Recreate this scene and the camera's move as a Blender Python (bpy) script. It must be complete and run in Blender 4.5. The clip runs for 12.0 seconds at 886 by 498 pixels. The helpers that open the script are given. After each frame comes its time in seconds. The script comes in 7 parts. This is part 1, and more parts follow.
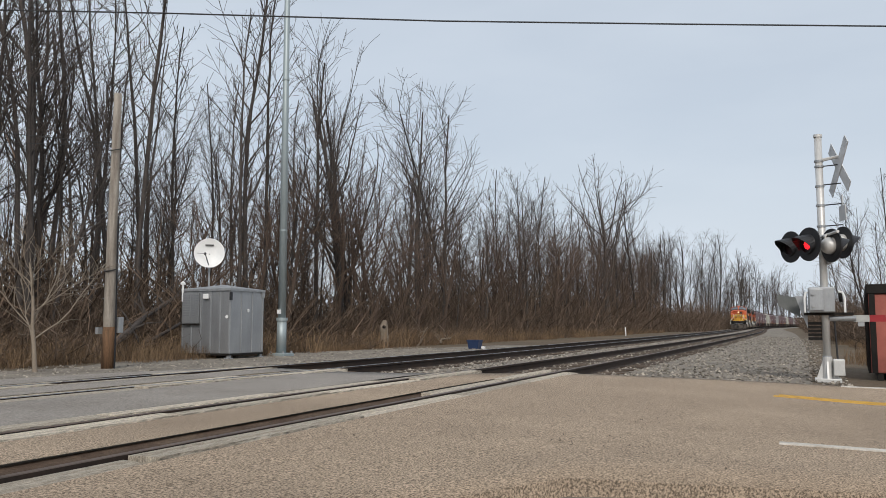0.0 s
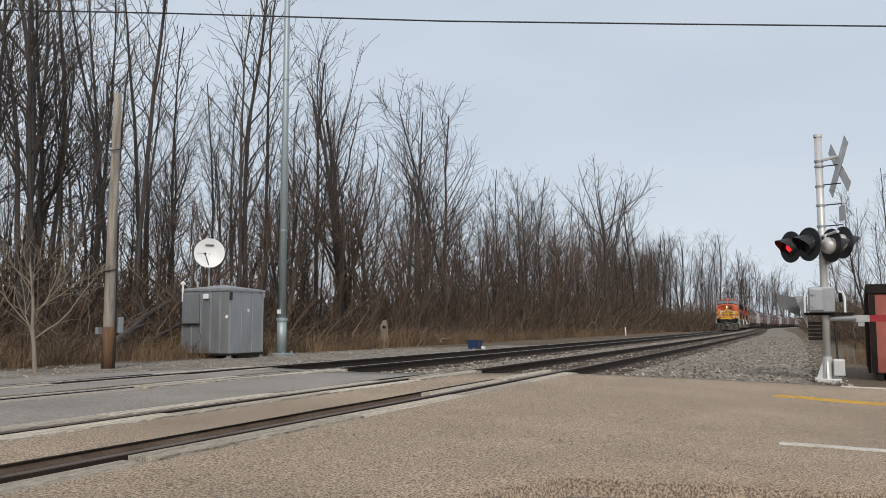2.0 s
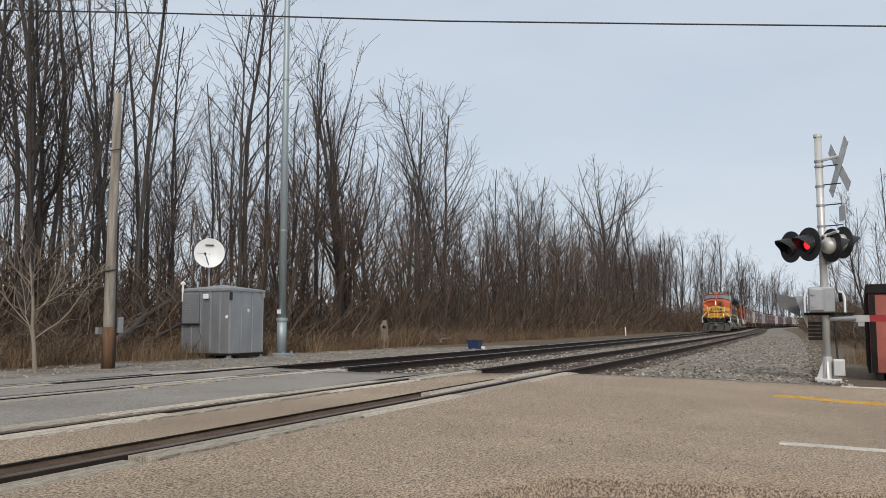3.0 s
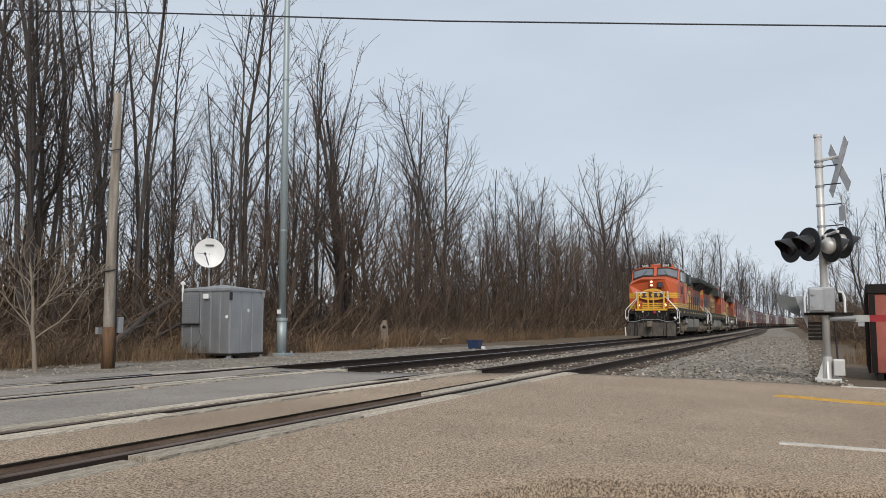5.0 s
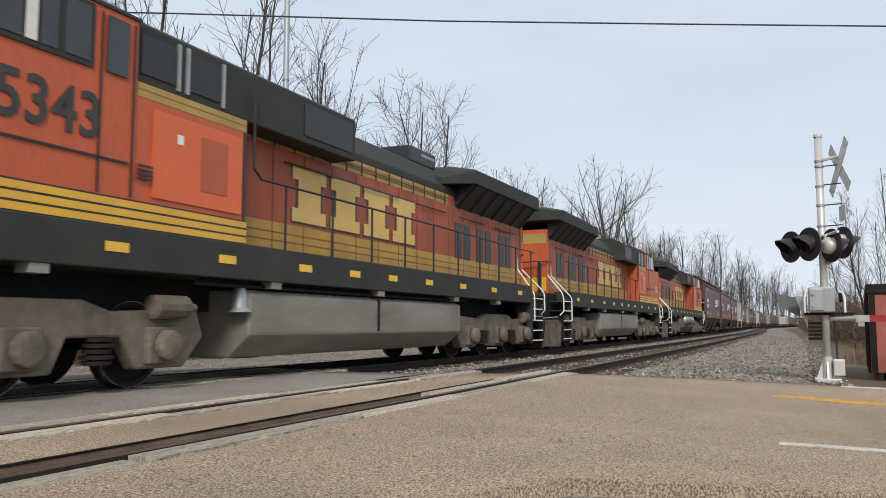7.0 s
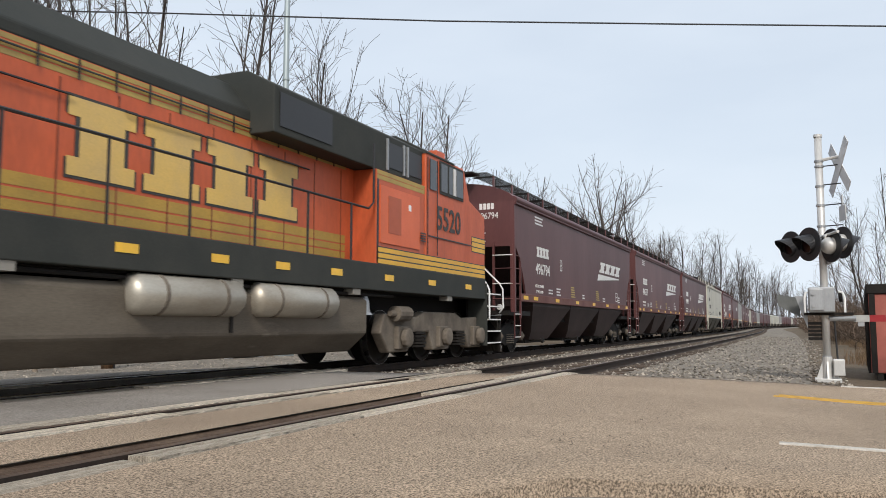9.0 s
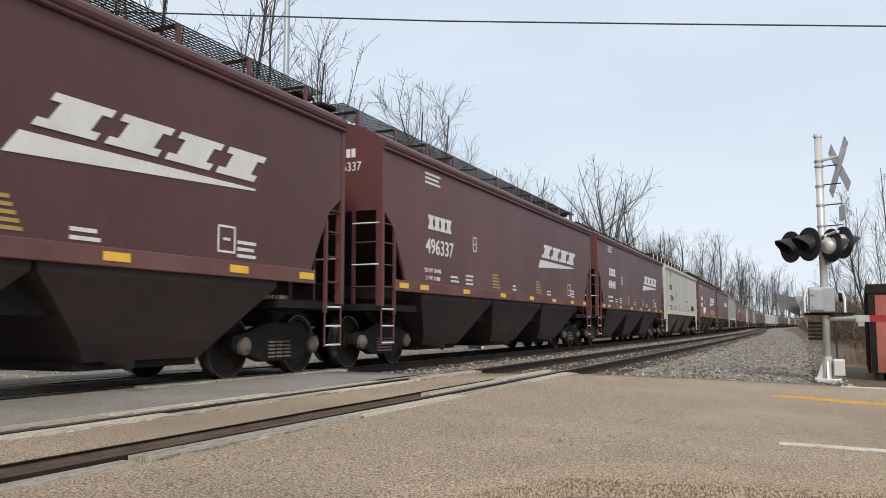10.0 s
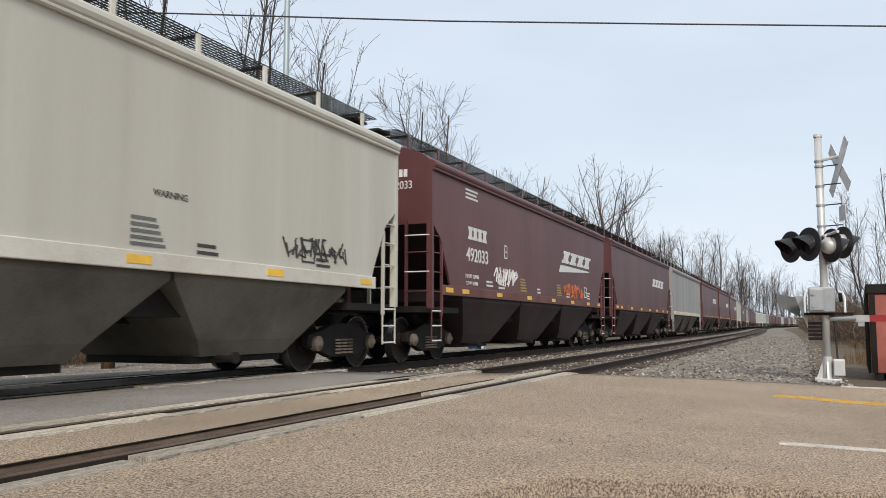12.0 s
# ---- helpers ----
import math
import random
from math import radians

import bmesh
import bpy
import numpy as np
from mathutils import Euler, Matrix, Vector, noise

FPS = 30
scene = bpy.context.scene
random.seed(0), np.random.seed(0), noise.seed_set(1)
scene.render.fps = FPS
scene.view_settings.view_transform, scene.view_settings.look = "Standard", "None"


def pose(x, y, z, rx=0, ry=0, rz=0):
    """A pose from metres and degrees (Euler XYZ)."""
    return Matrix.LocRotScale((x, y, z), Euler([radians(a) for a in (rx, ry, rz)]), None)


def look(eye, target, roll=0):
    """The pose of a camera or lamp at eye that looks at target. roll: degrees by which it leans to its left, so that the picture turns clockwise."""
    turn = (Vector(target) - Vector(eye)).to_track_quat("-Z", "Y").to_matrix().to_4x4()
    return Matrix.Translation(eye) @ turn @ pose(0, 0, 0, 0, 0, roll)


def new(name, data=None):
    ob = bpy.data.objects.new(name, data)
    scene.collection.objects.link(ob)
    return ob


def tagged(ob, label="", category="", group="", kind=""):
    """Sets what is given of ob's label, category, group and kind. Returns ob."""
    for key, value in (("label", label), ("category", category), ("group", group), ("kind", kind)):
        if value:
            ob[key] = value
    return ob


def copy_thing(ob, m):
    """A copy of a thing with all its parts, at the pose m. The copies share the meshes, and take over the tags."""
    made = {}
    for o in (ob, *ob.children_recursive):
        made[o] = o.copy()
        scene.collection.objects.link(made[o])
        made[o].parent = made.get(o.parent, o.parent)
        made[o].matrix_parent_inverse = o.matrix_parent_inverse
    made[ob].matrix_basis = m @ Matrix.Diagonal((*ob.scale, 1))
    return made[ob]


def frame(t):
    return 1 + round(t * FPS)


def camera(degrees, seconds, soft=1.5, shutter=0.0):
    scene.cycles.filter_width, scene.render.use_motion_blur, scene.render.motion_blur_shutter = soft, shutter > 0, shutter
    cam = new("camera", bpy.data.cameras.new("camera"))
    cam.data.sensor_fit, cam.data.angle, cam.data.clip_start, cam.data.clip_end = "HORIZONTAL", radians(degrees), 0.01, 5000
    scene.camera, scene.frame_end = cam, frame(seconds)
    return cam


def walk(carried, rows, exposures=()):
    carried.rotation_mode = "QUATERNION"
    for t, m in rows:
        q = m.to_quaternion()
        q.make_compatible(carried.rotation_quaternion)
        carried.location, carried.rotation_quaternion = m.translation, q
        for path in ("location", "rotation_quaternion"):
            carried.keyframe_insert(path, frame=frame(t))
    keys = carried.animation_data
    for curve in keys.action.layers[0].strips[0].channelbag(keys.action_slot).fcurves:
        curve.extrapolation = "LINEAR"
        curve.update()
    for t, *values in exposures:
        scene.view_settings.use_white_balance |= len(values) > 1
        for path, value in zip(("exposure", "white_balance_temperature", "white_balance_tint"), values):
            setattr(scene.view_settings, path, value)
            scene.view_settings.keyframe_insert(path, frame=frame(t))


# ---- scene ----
# World: x runs along the track towards the oncoming train, y across the tracks away from the camera,
# z = 0 is the top of the rails at the level crossing.
cam = camera(57.44, 12.0, soft=0.8, shutter=0.05)
EYE = Vector((0.0, 0.0, 0.76))
YAW, TILT = radians(23.78), radians(5.387)
AIM = EYE + Vector((math.cos(YAW) * math.cos(TILT), math.sin(YAW) * math.cos(TILT), math.sin(TILT)))
walk(cam, [(0.0, look(EYE, AIM)), (12.0, look(EYE, AIM))],
     exposures=[(0.0, 0.0), (6.6, 0.0), (7.0, 0.18), (8.9, 0.27), (12.0, 0.27)])

# ---- world and sun ----
SUN_EL, SUN_AZ = radians(38), radians(205)     # azimuth counted from +x towards +y
world = bpy.data.worlds.new("sky_world")
scene.world = world
world.use_nodes = True
wt = world.node_tree
wt.nodes.clear()
w_out = wt.nodes.new("ShaderNodeOutputWorld")
w_bg = wt.nodes.new("ShaderNodeBackground")
w_sky = wt.nodes.new("ShaderNodeTexSky")
w_sky.sky_type = 'NISHITA'
w_sky.sun_disc = False
w_sky.sun_elevation = SUN_EL
w_sky.sun_rotation = math.pi / 2 - SUN_AZ
w_sky.air_density = 1.0
w_sky.dust_density = 3.0
w_co = wt.nodes.new("ShaderNodeTexCoord")
w_map = wt.nodes.new("ShaderNodeMapping")
w_map.inputs["Scale"].default_value = (1.0, 1.0, 3.5)
w_no = wt.nodes.new("ShaderNodeTexNoise")
w_no.inputs["Scale"].default_value = 1.6
w_no.inputs["Detail"].default_value = 5.0
w_no.inputs["Roughness"].default_value = 0.5
w_ra = wt.nodes.new("ShaderNodeMapRange")
w_ra.inputs["From Min"].default_value = 0.32
w_ra.inputs["From Max"].default_value = 0.70
w_ra.inputs["To Min"].default_value = 0.72
w_ra.inputs["To Max"].default_value = 0.93
w_mix = wt.nodes.new("ShaderNodeMix")
w_mix.data_type = 'RGBA'
w_mix.inputs[7].default_value = (6.92, 7.64, 8.5, 1)      # thin high cloud
wt.links.new(w_co.outputs["Generated"], w_map.inputs["Vector"])
wt.links.new(w_map.outputs[0], w_no.inputs["Vector"])
wt.links.new(w_no.outputs["Fac"], w_ra.inputs["Value"])
wt.links.new(w_ra.outputs[0], w_mix.inputs[0])
wt.links.new(w_sky.outputs[0], w_mix.inputs[6])
wt.links.new(w_mix.outputs[2], w_bg.inputs["Color"])
w_bg.inputs["Strength"].default_value = 0.100
wt.links.new(w_bg.outputs[0], w_out.inputs[0])

sun = new("sun", bpy.data.lights.new("sun", 'SUN'))
sun.data.energy = 2.2
sun.data.angle = radians(14)
sun.data.color = (1.0, 0.94, 0.86)
SUN_DIR = Vector((math.cos(SUN_AZ) * math.cos(SUN_EL), math.sin(SUN_AZ) * math.cos(SUN_EL), math.sin(SUN_EL)))
sun.matrix_world = look(SUN_DIR * 60, (0, 0, 0))


# ---- materials ----
def mat(name, c1, c2=None, scale=4.0, rough=0.7, metal=0.0, bump=0.0, bump_scale=40.0, fine=0.25, c3=None,
        stretch=(1, 1, 1), rough_var=0.08, glow=0.0, island=0.0, per_object=0.0, crisp=0.25):
    """Two-scale mottled surface. c2: the second colour of the large stains; c3: a rarer third; fine: strength of the small grain."""
    m = bpy.data.materials.new(name)
    m.use_nodes = True
    nt = m.node_tree
    b = nt.nodes["Principled BSDF"]
    N, K = nt.nodes.new, nt.links.new
    co = N("ShaderNodeTexCoord")
    mp = N("ShaderNodeMapping")
    mp.inputs["Scale"].default_value = stretch
    K(co.outputs["Object"], mp.inputs["Vector"])
    big = N("ShaderNodeTexNoise")
    big.inputs["Scale"].default_value = scale
    big.inputs["Detail"].default_value = 6
    big.inputs["Roughness"].default_value = 0.62
    K(mp.outputs[0], big.inputs["Vector"])
    ramp = N("ShaderNodeValToRGB")
    ramp.color_ramp.elements[0].position = 0.34
    ramp.color_ramp.elements[1].position = 0.66
    ramp.color_ramp.elements[0].color = (*c1, 1)
    ramp.color_ramp.elements[1].color = (*(c2 or [v * 0.8 for v in c1]), 1)
    if c3:
        e = ramp.color_ramp.elements.new(0.76)
        e.color = (*c3, 1)
    K(big.outputs["Fac"], ramp.inputs[0])
    sm = N("ShaderNodeTexNoise")
    sm.inputs["Scale"].default_value = bump_scale
    sm.inputs["Detail"].default_value = 8
    sm.inputs["Roughness"].default_value = 0.7
    K(mp.outputs[0], sm.inputs["Vector"])
    hs = N("ShaderNodeHueSaturation")
    K(ramp.outputs[0], hs.inputs["Color"])
    mr = N("ShaderNodeMapRange")
    mr.inputs["From Min"].default_value = 0.5 - crisp
    mr.inputs["From Max"].default_value = 0.5 + crisp
    mr.inputs["To Min"].default_value = 1 - fine
    mr.inputs["To Max"].default_value = 1 + fine
    K(sm.outputs["Fac"], mr.inputs["Value"])
    val = mr.outputs[0]
    for amount, node_type, socket in ((island, "ShaderNodeNewGeometry", "Random Per Island"), (per_object, "ShaderNodeObjectInfo", "Random")):
        if amount:
            src = N(node_type)
            r2 = N("ShaderNodeMapRange")
            r2.inputs["To Min"].default_value = 1 - amount
            r2.inputs["To Max"].default_value = 1 + amount
            K(src.outputs[socket], r2.inputs["Value"])
            mul = N("ShaderNodeMath")
            mul.operation = 'MULTIPLY'
            K(val, mul.inputs[0])
            K(r2.outputs[0], mul.inputs[1])
            val = mul.outputs[0]
    K(val, hs.inputs["Value"])
    K(hs.outputs[0], b.inputs["Base Color"])
    b.inputs["Metallic"].default_value = metal
    if rough >= 0.7:
        b.inputs["Specular IOR Level"].default_value = 0.2
    rr = N("ShaderNodeMapRange")
    rr.inputs["To Min"].default_value = max(0.02, rough - rough_var)
    rr.inputs["To Max"].default_value = min(1.0, rough + rough_var)
    K(big.outputs["Fac"], rr.inputs["Value"])
    K(rr.outputs[0], b.inputs["Roughness"])
    if bump:
        bp = N("ShaderNodeBump")
        bp.inputs["Strength"].default_value = bump
        bp.inputs["Distance"].default_value = 0.02
        K(sm.outputs["Fac"], bp.inputs["Height"])
        K(bp.outputs[0], b.inputs["Normal"])
    if glow:
        b.inputs["Emission Color"].default_value = (*c1, 1)
        b.inputs["Emission Strength"].default_value = glow
    return m


M_ASPHALT = mat("asphalt", (0.445, 0.342, 0.248), (0.335, 0.257, 0.187), 0.35, 0.92, bump=1.0, bump_scale=72, fine=0.62, crisp=0.085, c3=(0.51, 0.395, 0.28))
M_ASPHALT_OLD = mat("asphalt_between_tracks", (0.32, 0.288, 0.255), (0.24, 0.215, 0.19), 0.6, 0.9, bump=0.8, bump_scale=55, fine=0.4, crisp=0.12)
M_GROUND = mat("winter_ground", (0.15, 0.112, 0.075), (0.10, 0.078, 0.055), 0.25, 0.95, bump=0.8, bump_scale=9, fine=0.4, c3=(0.25, 0.19, 0.12))
M_GRAVEL = mat("gravel", (0.265, 0.235, 0.195), (0.155, 0.136, 0.114), 0.9, 0.95, bump=1.0, bump_scale=22, fine=0.55, c3=(0.29, 0.26, 0.22))
M_FOULED = mat("oily_ballast", (0.05, 0.043, 0.036), (0.085, 0.07, 0.056), 1.2, 0.9, bump=1.0, bump_scale=24, fine=0.5)
M_CROSSBUCK = mat("bare_sign_back", (0.66, 0.66, 0.66), (0.55, 0.55, 0.55), 3, 0.5, 0.2, fine=0.08)
M_RUT = mat("dirt_filled_rut", (0.070, 0.044, 0.031), (0.125, 0.088, 0.062), 2.5, 0.95, bump=0.8, bump_scale=30, fine=0.5)
M_STONE = mat("ballast_stone", (0.32, 0.285, 0.24), (0.165, 0.143, 0.12), 6, 0.9, bump=0.3, bump_scale=60, fine=0.25, island=0.6)
M_RAIL = mat("rail_steel", (0.030, 0.023, 0.020), (0.05, 0.035, 0.027), 3, 0.7, 0.3, fine=0.2)
M_RAILTOP = mat("polished_rail_head", (0.45, 0.45, 0.46), (0.36, 0.35, 0.35), 2, 0.28, 1.0, fine=0.1)
M_TIE = mat("tie_wood", (0.075, 0.055, 0.042), (0.12, 0.095, 0.075), 3, 0.92, bump=0.6, bump_scale=30, fine=0.4, per_object=0.25, stretch=(3, 0.5, 3))
M_TIMBER = mat("crossing_timber", (0.62, 0.55, 0.45), (0.40, 0.335, 0.26), 1.5, 0.9, bump=1.0, bump_scale=16, fine=0.6, c3=(0.09, 0.07, 0.055), per_object=0.28, stretch=(0.7, 8, 3), crisp=0.15)
M_WHITE_LINE = mat("worn_white_paint", (0.62, 0.59, 0.54), (0.40, 0.36, 0.31), 5, 0.85, bump=0.3, bump_scale=60, fine=0.25)
M_YELLOW_LINE = mat("worn_yellow_paint", (0.60, 0.36, 0.07), (0.42, 0.26, 0.08), 5, 0.85, bump=0.3, bump_scale=60, fine=0.25)
M_GALV = mat("galvanised_steel", (0.40, 0.41, 0.42), (0.31, 0.32, 0.33), 3.5, 0.5, 0.55, fine=0.1, stretch=(1, 1, 0.4))
M_ALU = mat("weathered_aluminium", (0.44, 0.445, 0.45), (0.34, 0.345, 0.355), 1.6, 0.42, 0.75, fine=0.08, stretch=(1, 1, 0.3))
M_POLE_GREY = mat("painted_pole_grey", (0.36, 0.41, 0.42), (0.29, 0.34, 0.355), 2.0, 0.5, 0.35, fine=0.1, stretch=(1, 1, 0.15))
M_POLE_WOOD = mat("pole_wood", (0.37, 0.335, 0.29), (0.20, 0.172, 0.145), 2.2, 0.9, bump=0.5, bump_scale=30, fine=0.3, stretch=(5, 5, 0.35))
M_POLE_RUST = mat("pole_butt_wood", (0.20, 0.115, 0.065), (0.085, 0.055, 0.036), 3, 0.9, bump=0.5, bump_scale=30, fine=0.4, stretch=(5, 5, 0.5))
M_WHITE = mat("white_enamel", (0.80, 0.80, 0.79), (0.72, 0.72, 0.71), 3, 0.45, fine=0.04)
M_SILVER = mat("mast_aluminium_paint", (0.62, 0.61, 0.59), (0.52, 0.51, 0.49), 3, 0.45, 0.35, fine=0.08, stretch=(1, 1, 0.4))
M_BLACK = mat("black_paint", (0.012, 0.012, 0.014), (0.02, 0.02, 0.022), 4, 0.45, fine=0.2)
M_BLACK_MATT = mat("grimy_black", (0.011, 0.010, 0.0095), (0.020, 0.017, 0.015), 3, 0.75, bump=0.2, bump_scale=30, fine=0.3)
M_GREEN_BLACK = mat("dark_pullman_green", (0.032, 0.035, 0.032), (0.046, 0.047, 0.042), 1.4, 0.7, fine=0.15)
M_ORANGE = mat("locomotive_orange", (0.53, 0.098, 0.030), (0.43, 0.084, 0.030), 1.0, 0.5, bump=0.04, bump_scale=10, fine=0.16, c3=(0.30, 0.068, 0.032), stretch=(1.6, 1.6, 0.5))
M_YELLOW = mat("locomotive_yellow", (0.72, 0.40, 0.03), (0.58, 0.33, 0.04), 1.2, 0.45, fine=0.1)
M_TRUCK = mat("truck_grime", (0.19, 0.16, 0.128), (0.105, 0.088, 0.072), 2.5, 0.85, bump=0.3, bump_scale=20, fine=0.3)
M_TANK = mat("fuel_tank_grey", (0.26, 0.245, 0.215), (0.17, 0.155, 0.13), 1.1, 0.6, fine=0.12, c3=(0.11, 0.095, 0.08), stretch=(0.4, 1, 1.5))
M_GLASS = mat("dark_window_glass", (0.03, 0.035, 0.04), (0.05, 0.055, 0.06), 1, 0.08, fine=0.05)
M_SHIELD = mat("windscreen_glass", (0.16, 0.18, 0.20), (0.22, 0.24, 0.26), 1.2, 0.06, 0.4, fine=0.05)
M_HEADLIGHT = mat("lit_headlight", (1.0, 0.86, 0.58), (1.0, 0.86, 0.58), 1, 0.3, fine=0.0, glow=2.0)
M_BROWN = mat("hopper_mineral_brown", (0.112, 0.036, 0.034), (0.083, 0.028, 0.028), 0.45, 0.5, fine=0.14, bump=0.04, bump_scale=6, c3=(0.145, 0.055, 0.048), per_object=0.14, stretch=(1, 1, 0.35))
M_CREAM = mat("hopper_cream", (0.52, 0.50, 0.43), (0.45, 0.43, 0.365), 0.5, 0.6, fine=0.07, c3=(0.38, 0.355, 0.30), stretch=(2.4, 1, 0.15))
M_GREYCAR = mat("hopper_grey", (0.33, 0.32, 0.31), (0.27, 0.26, 0.25), 0.5, 0.6, fine=0.08, stretch=(1.6, 1, 0.2))
M_LETTER = mat("lettering_white", (0.72, 0.71, 0.69), (0.62, 0.61, 0.59), 3, 0.6, fine=0.08)
M_LETTER_BLACK = mat("lettering_black", (0.03, 0.028, 0.026), (0.05, 0.046, 0.042), 3, 0.6, fine=0.1)
M_REFLECTOR = mat("yellow_reflector", (0.85, 0.50, 0.04), (0.70, 0.42, 0.05), 5, 0.4, fine=0.1)
M_WHEEL = mat("wheel_steel", (0.022, 0.019, 0.017), (0.036, 0.029, 0.024), 2, 0.7, 0.3, fine=0.2)
M_TREAD = mat("wheel_tread", (0.40, 0.40, 0.41), (0.32, 0.31, 0.31), 2, 0.3, 1.0, fine=0.1)
M_RED_BOX = mat("faded_red_paint", (0.36, 0.105, 0.08), (0.29, 0.08, 0.06), 1.4, 0.65, bump=0.1, bump_scale=14, fine=0.15, c3=(0.16, 0.045, 0.03))
M_RED = mat("red_reflective", (0.34, 0.025, 0.03), (0.28, 0.02, 0.025), 5, 0.45, fine=0.1)
M_STRIPE = mat("dull_white_reflective", (0.46, 0.46, 0.44), (0.38, 0.38, 0.36), 5, 0.5, fine=0.1)
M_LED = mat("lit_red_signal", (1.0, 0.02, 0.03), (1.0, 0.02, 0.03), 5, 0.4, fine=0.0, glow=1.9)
M_LENS = mat("dark_red_lens", (0.018, 0.003, 0.004), (0.012, 0.003, 0.003), 5, 0.35, fine=0.05)
M_BARK = mat("grey_bark", (0.085, 0.074, 0.067), (0.046, 0.039, 0.036), 3, 0.95, bump=0.6, bump_scale=18, fine=0.35, c3=(0.14, 0.126, 0.114), stretch=(3, 3, 0.5), per_object=0.4)
M_TWIG = mat("twigs", (0.070, 0.057, 0.050), (0.10, 0.081, 0.069), 1.5, 0.95, fine=0.2, per_object=0.3)
M_BRUSH = mat("brush_stems", (0.155, 0.110, 0.079), (0.080, 0.059, 0.045), 0.5, 0.95, fine=0.3, island=0.55)
M_RUSSET = mat("russet_twigs", (0.120, 0.086, 0.067), (0.078, 0.057, 0.046), 1.2, 0.95, fine=0.25, per_object=0.25)
M_STRAW = mat("dry_grass", (0.235, 0.160, 0.095), (0.12, 0.080, 0.050), 0.7, 0.95, fine=0.2, island=0.4)
M_PALE_BARK = mat("pale_bark", (0.26, 0.215, 0.17), (0.19, 0.155, 0.12), 3, 0.95, fine=0.25)
M_FAR = mat("far_woods", (0.105, 0.086, 0.076), (0.075, 0.063, 0.056), 0.08, 1.0, fine=0.4, bump_scale=1.2)
M_BLUE = mat("blue_plastic", (0.018, 0.038, 0.10), (0.015, 0.03, 0.08), 3, 0.5, fine=0.1)
M_CABLE = mat("cable_black", (0.02, 0.02, 0.022), (0.03, 0.03, 0.03), 2, 0.6)


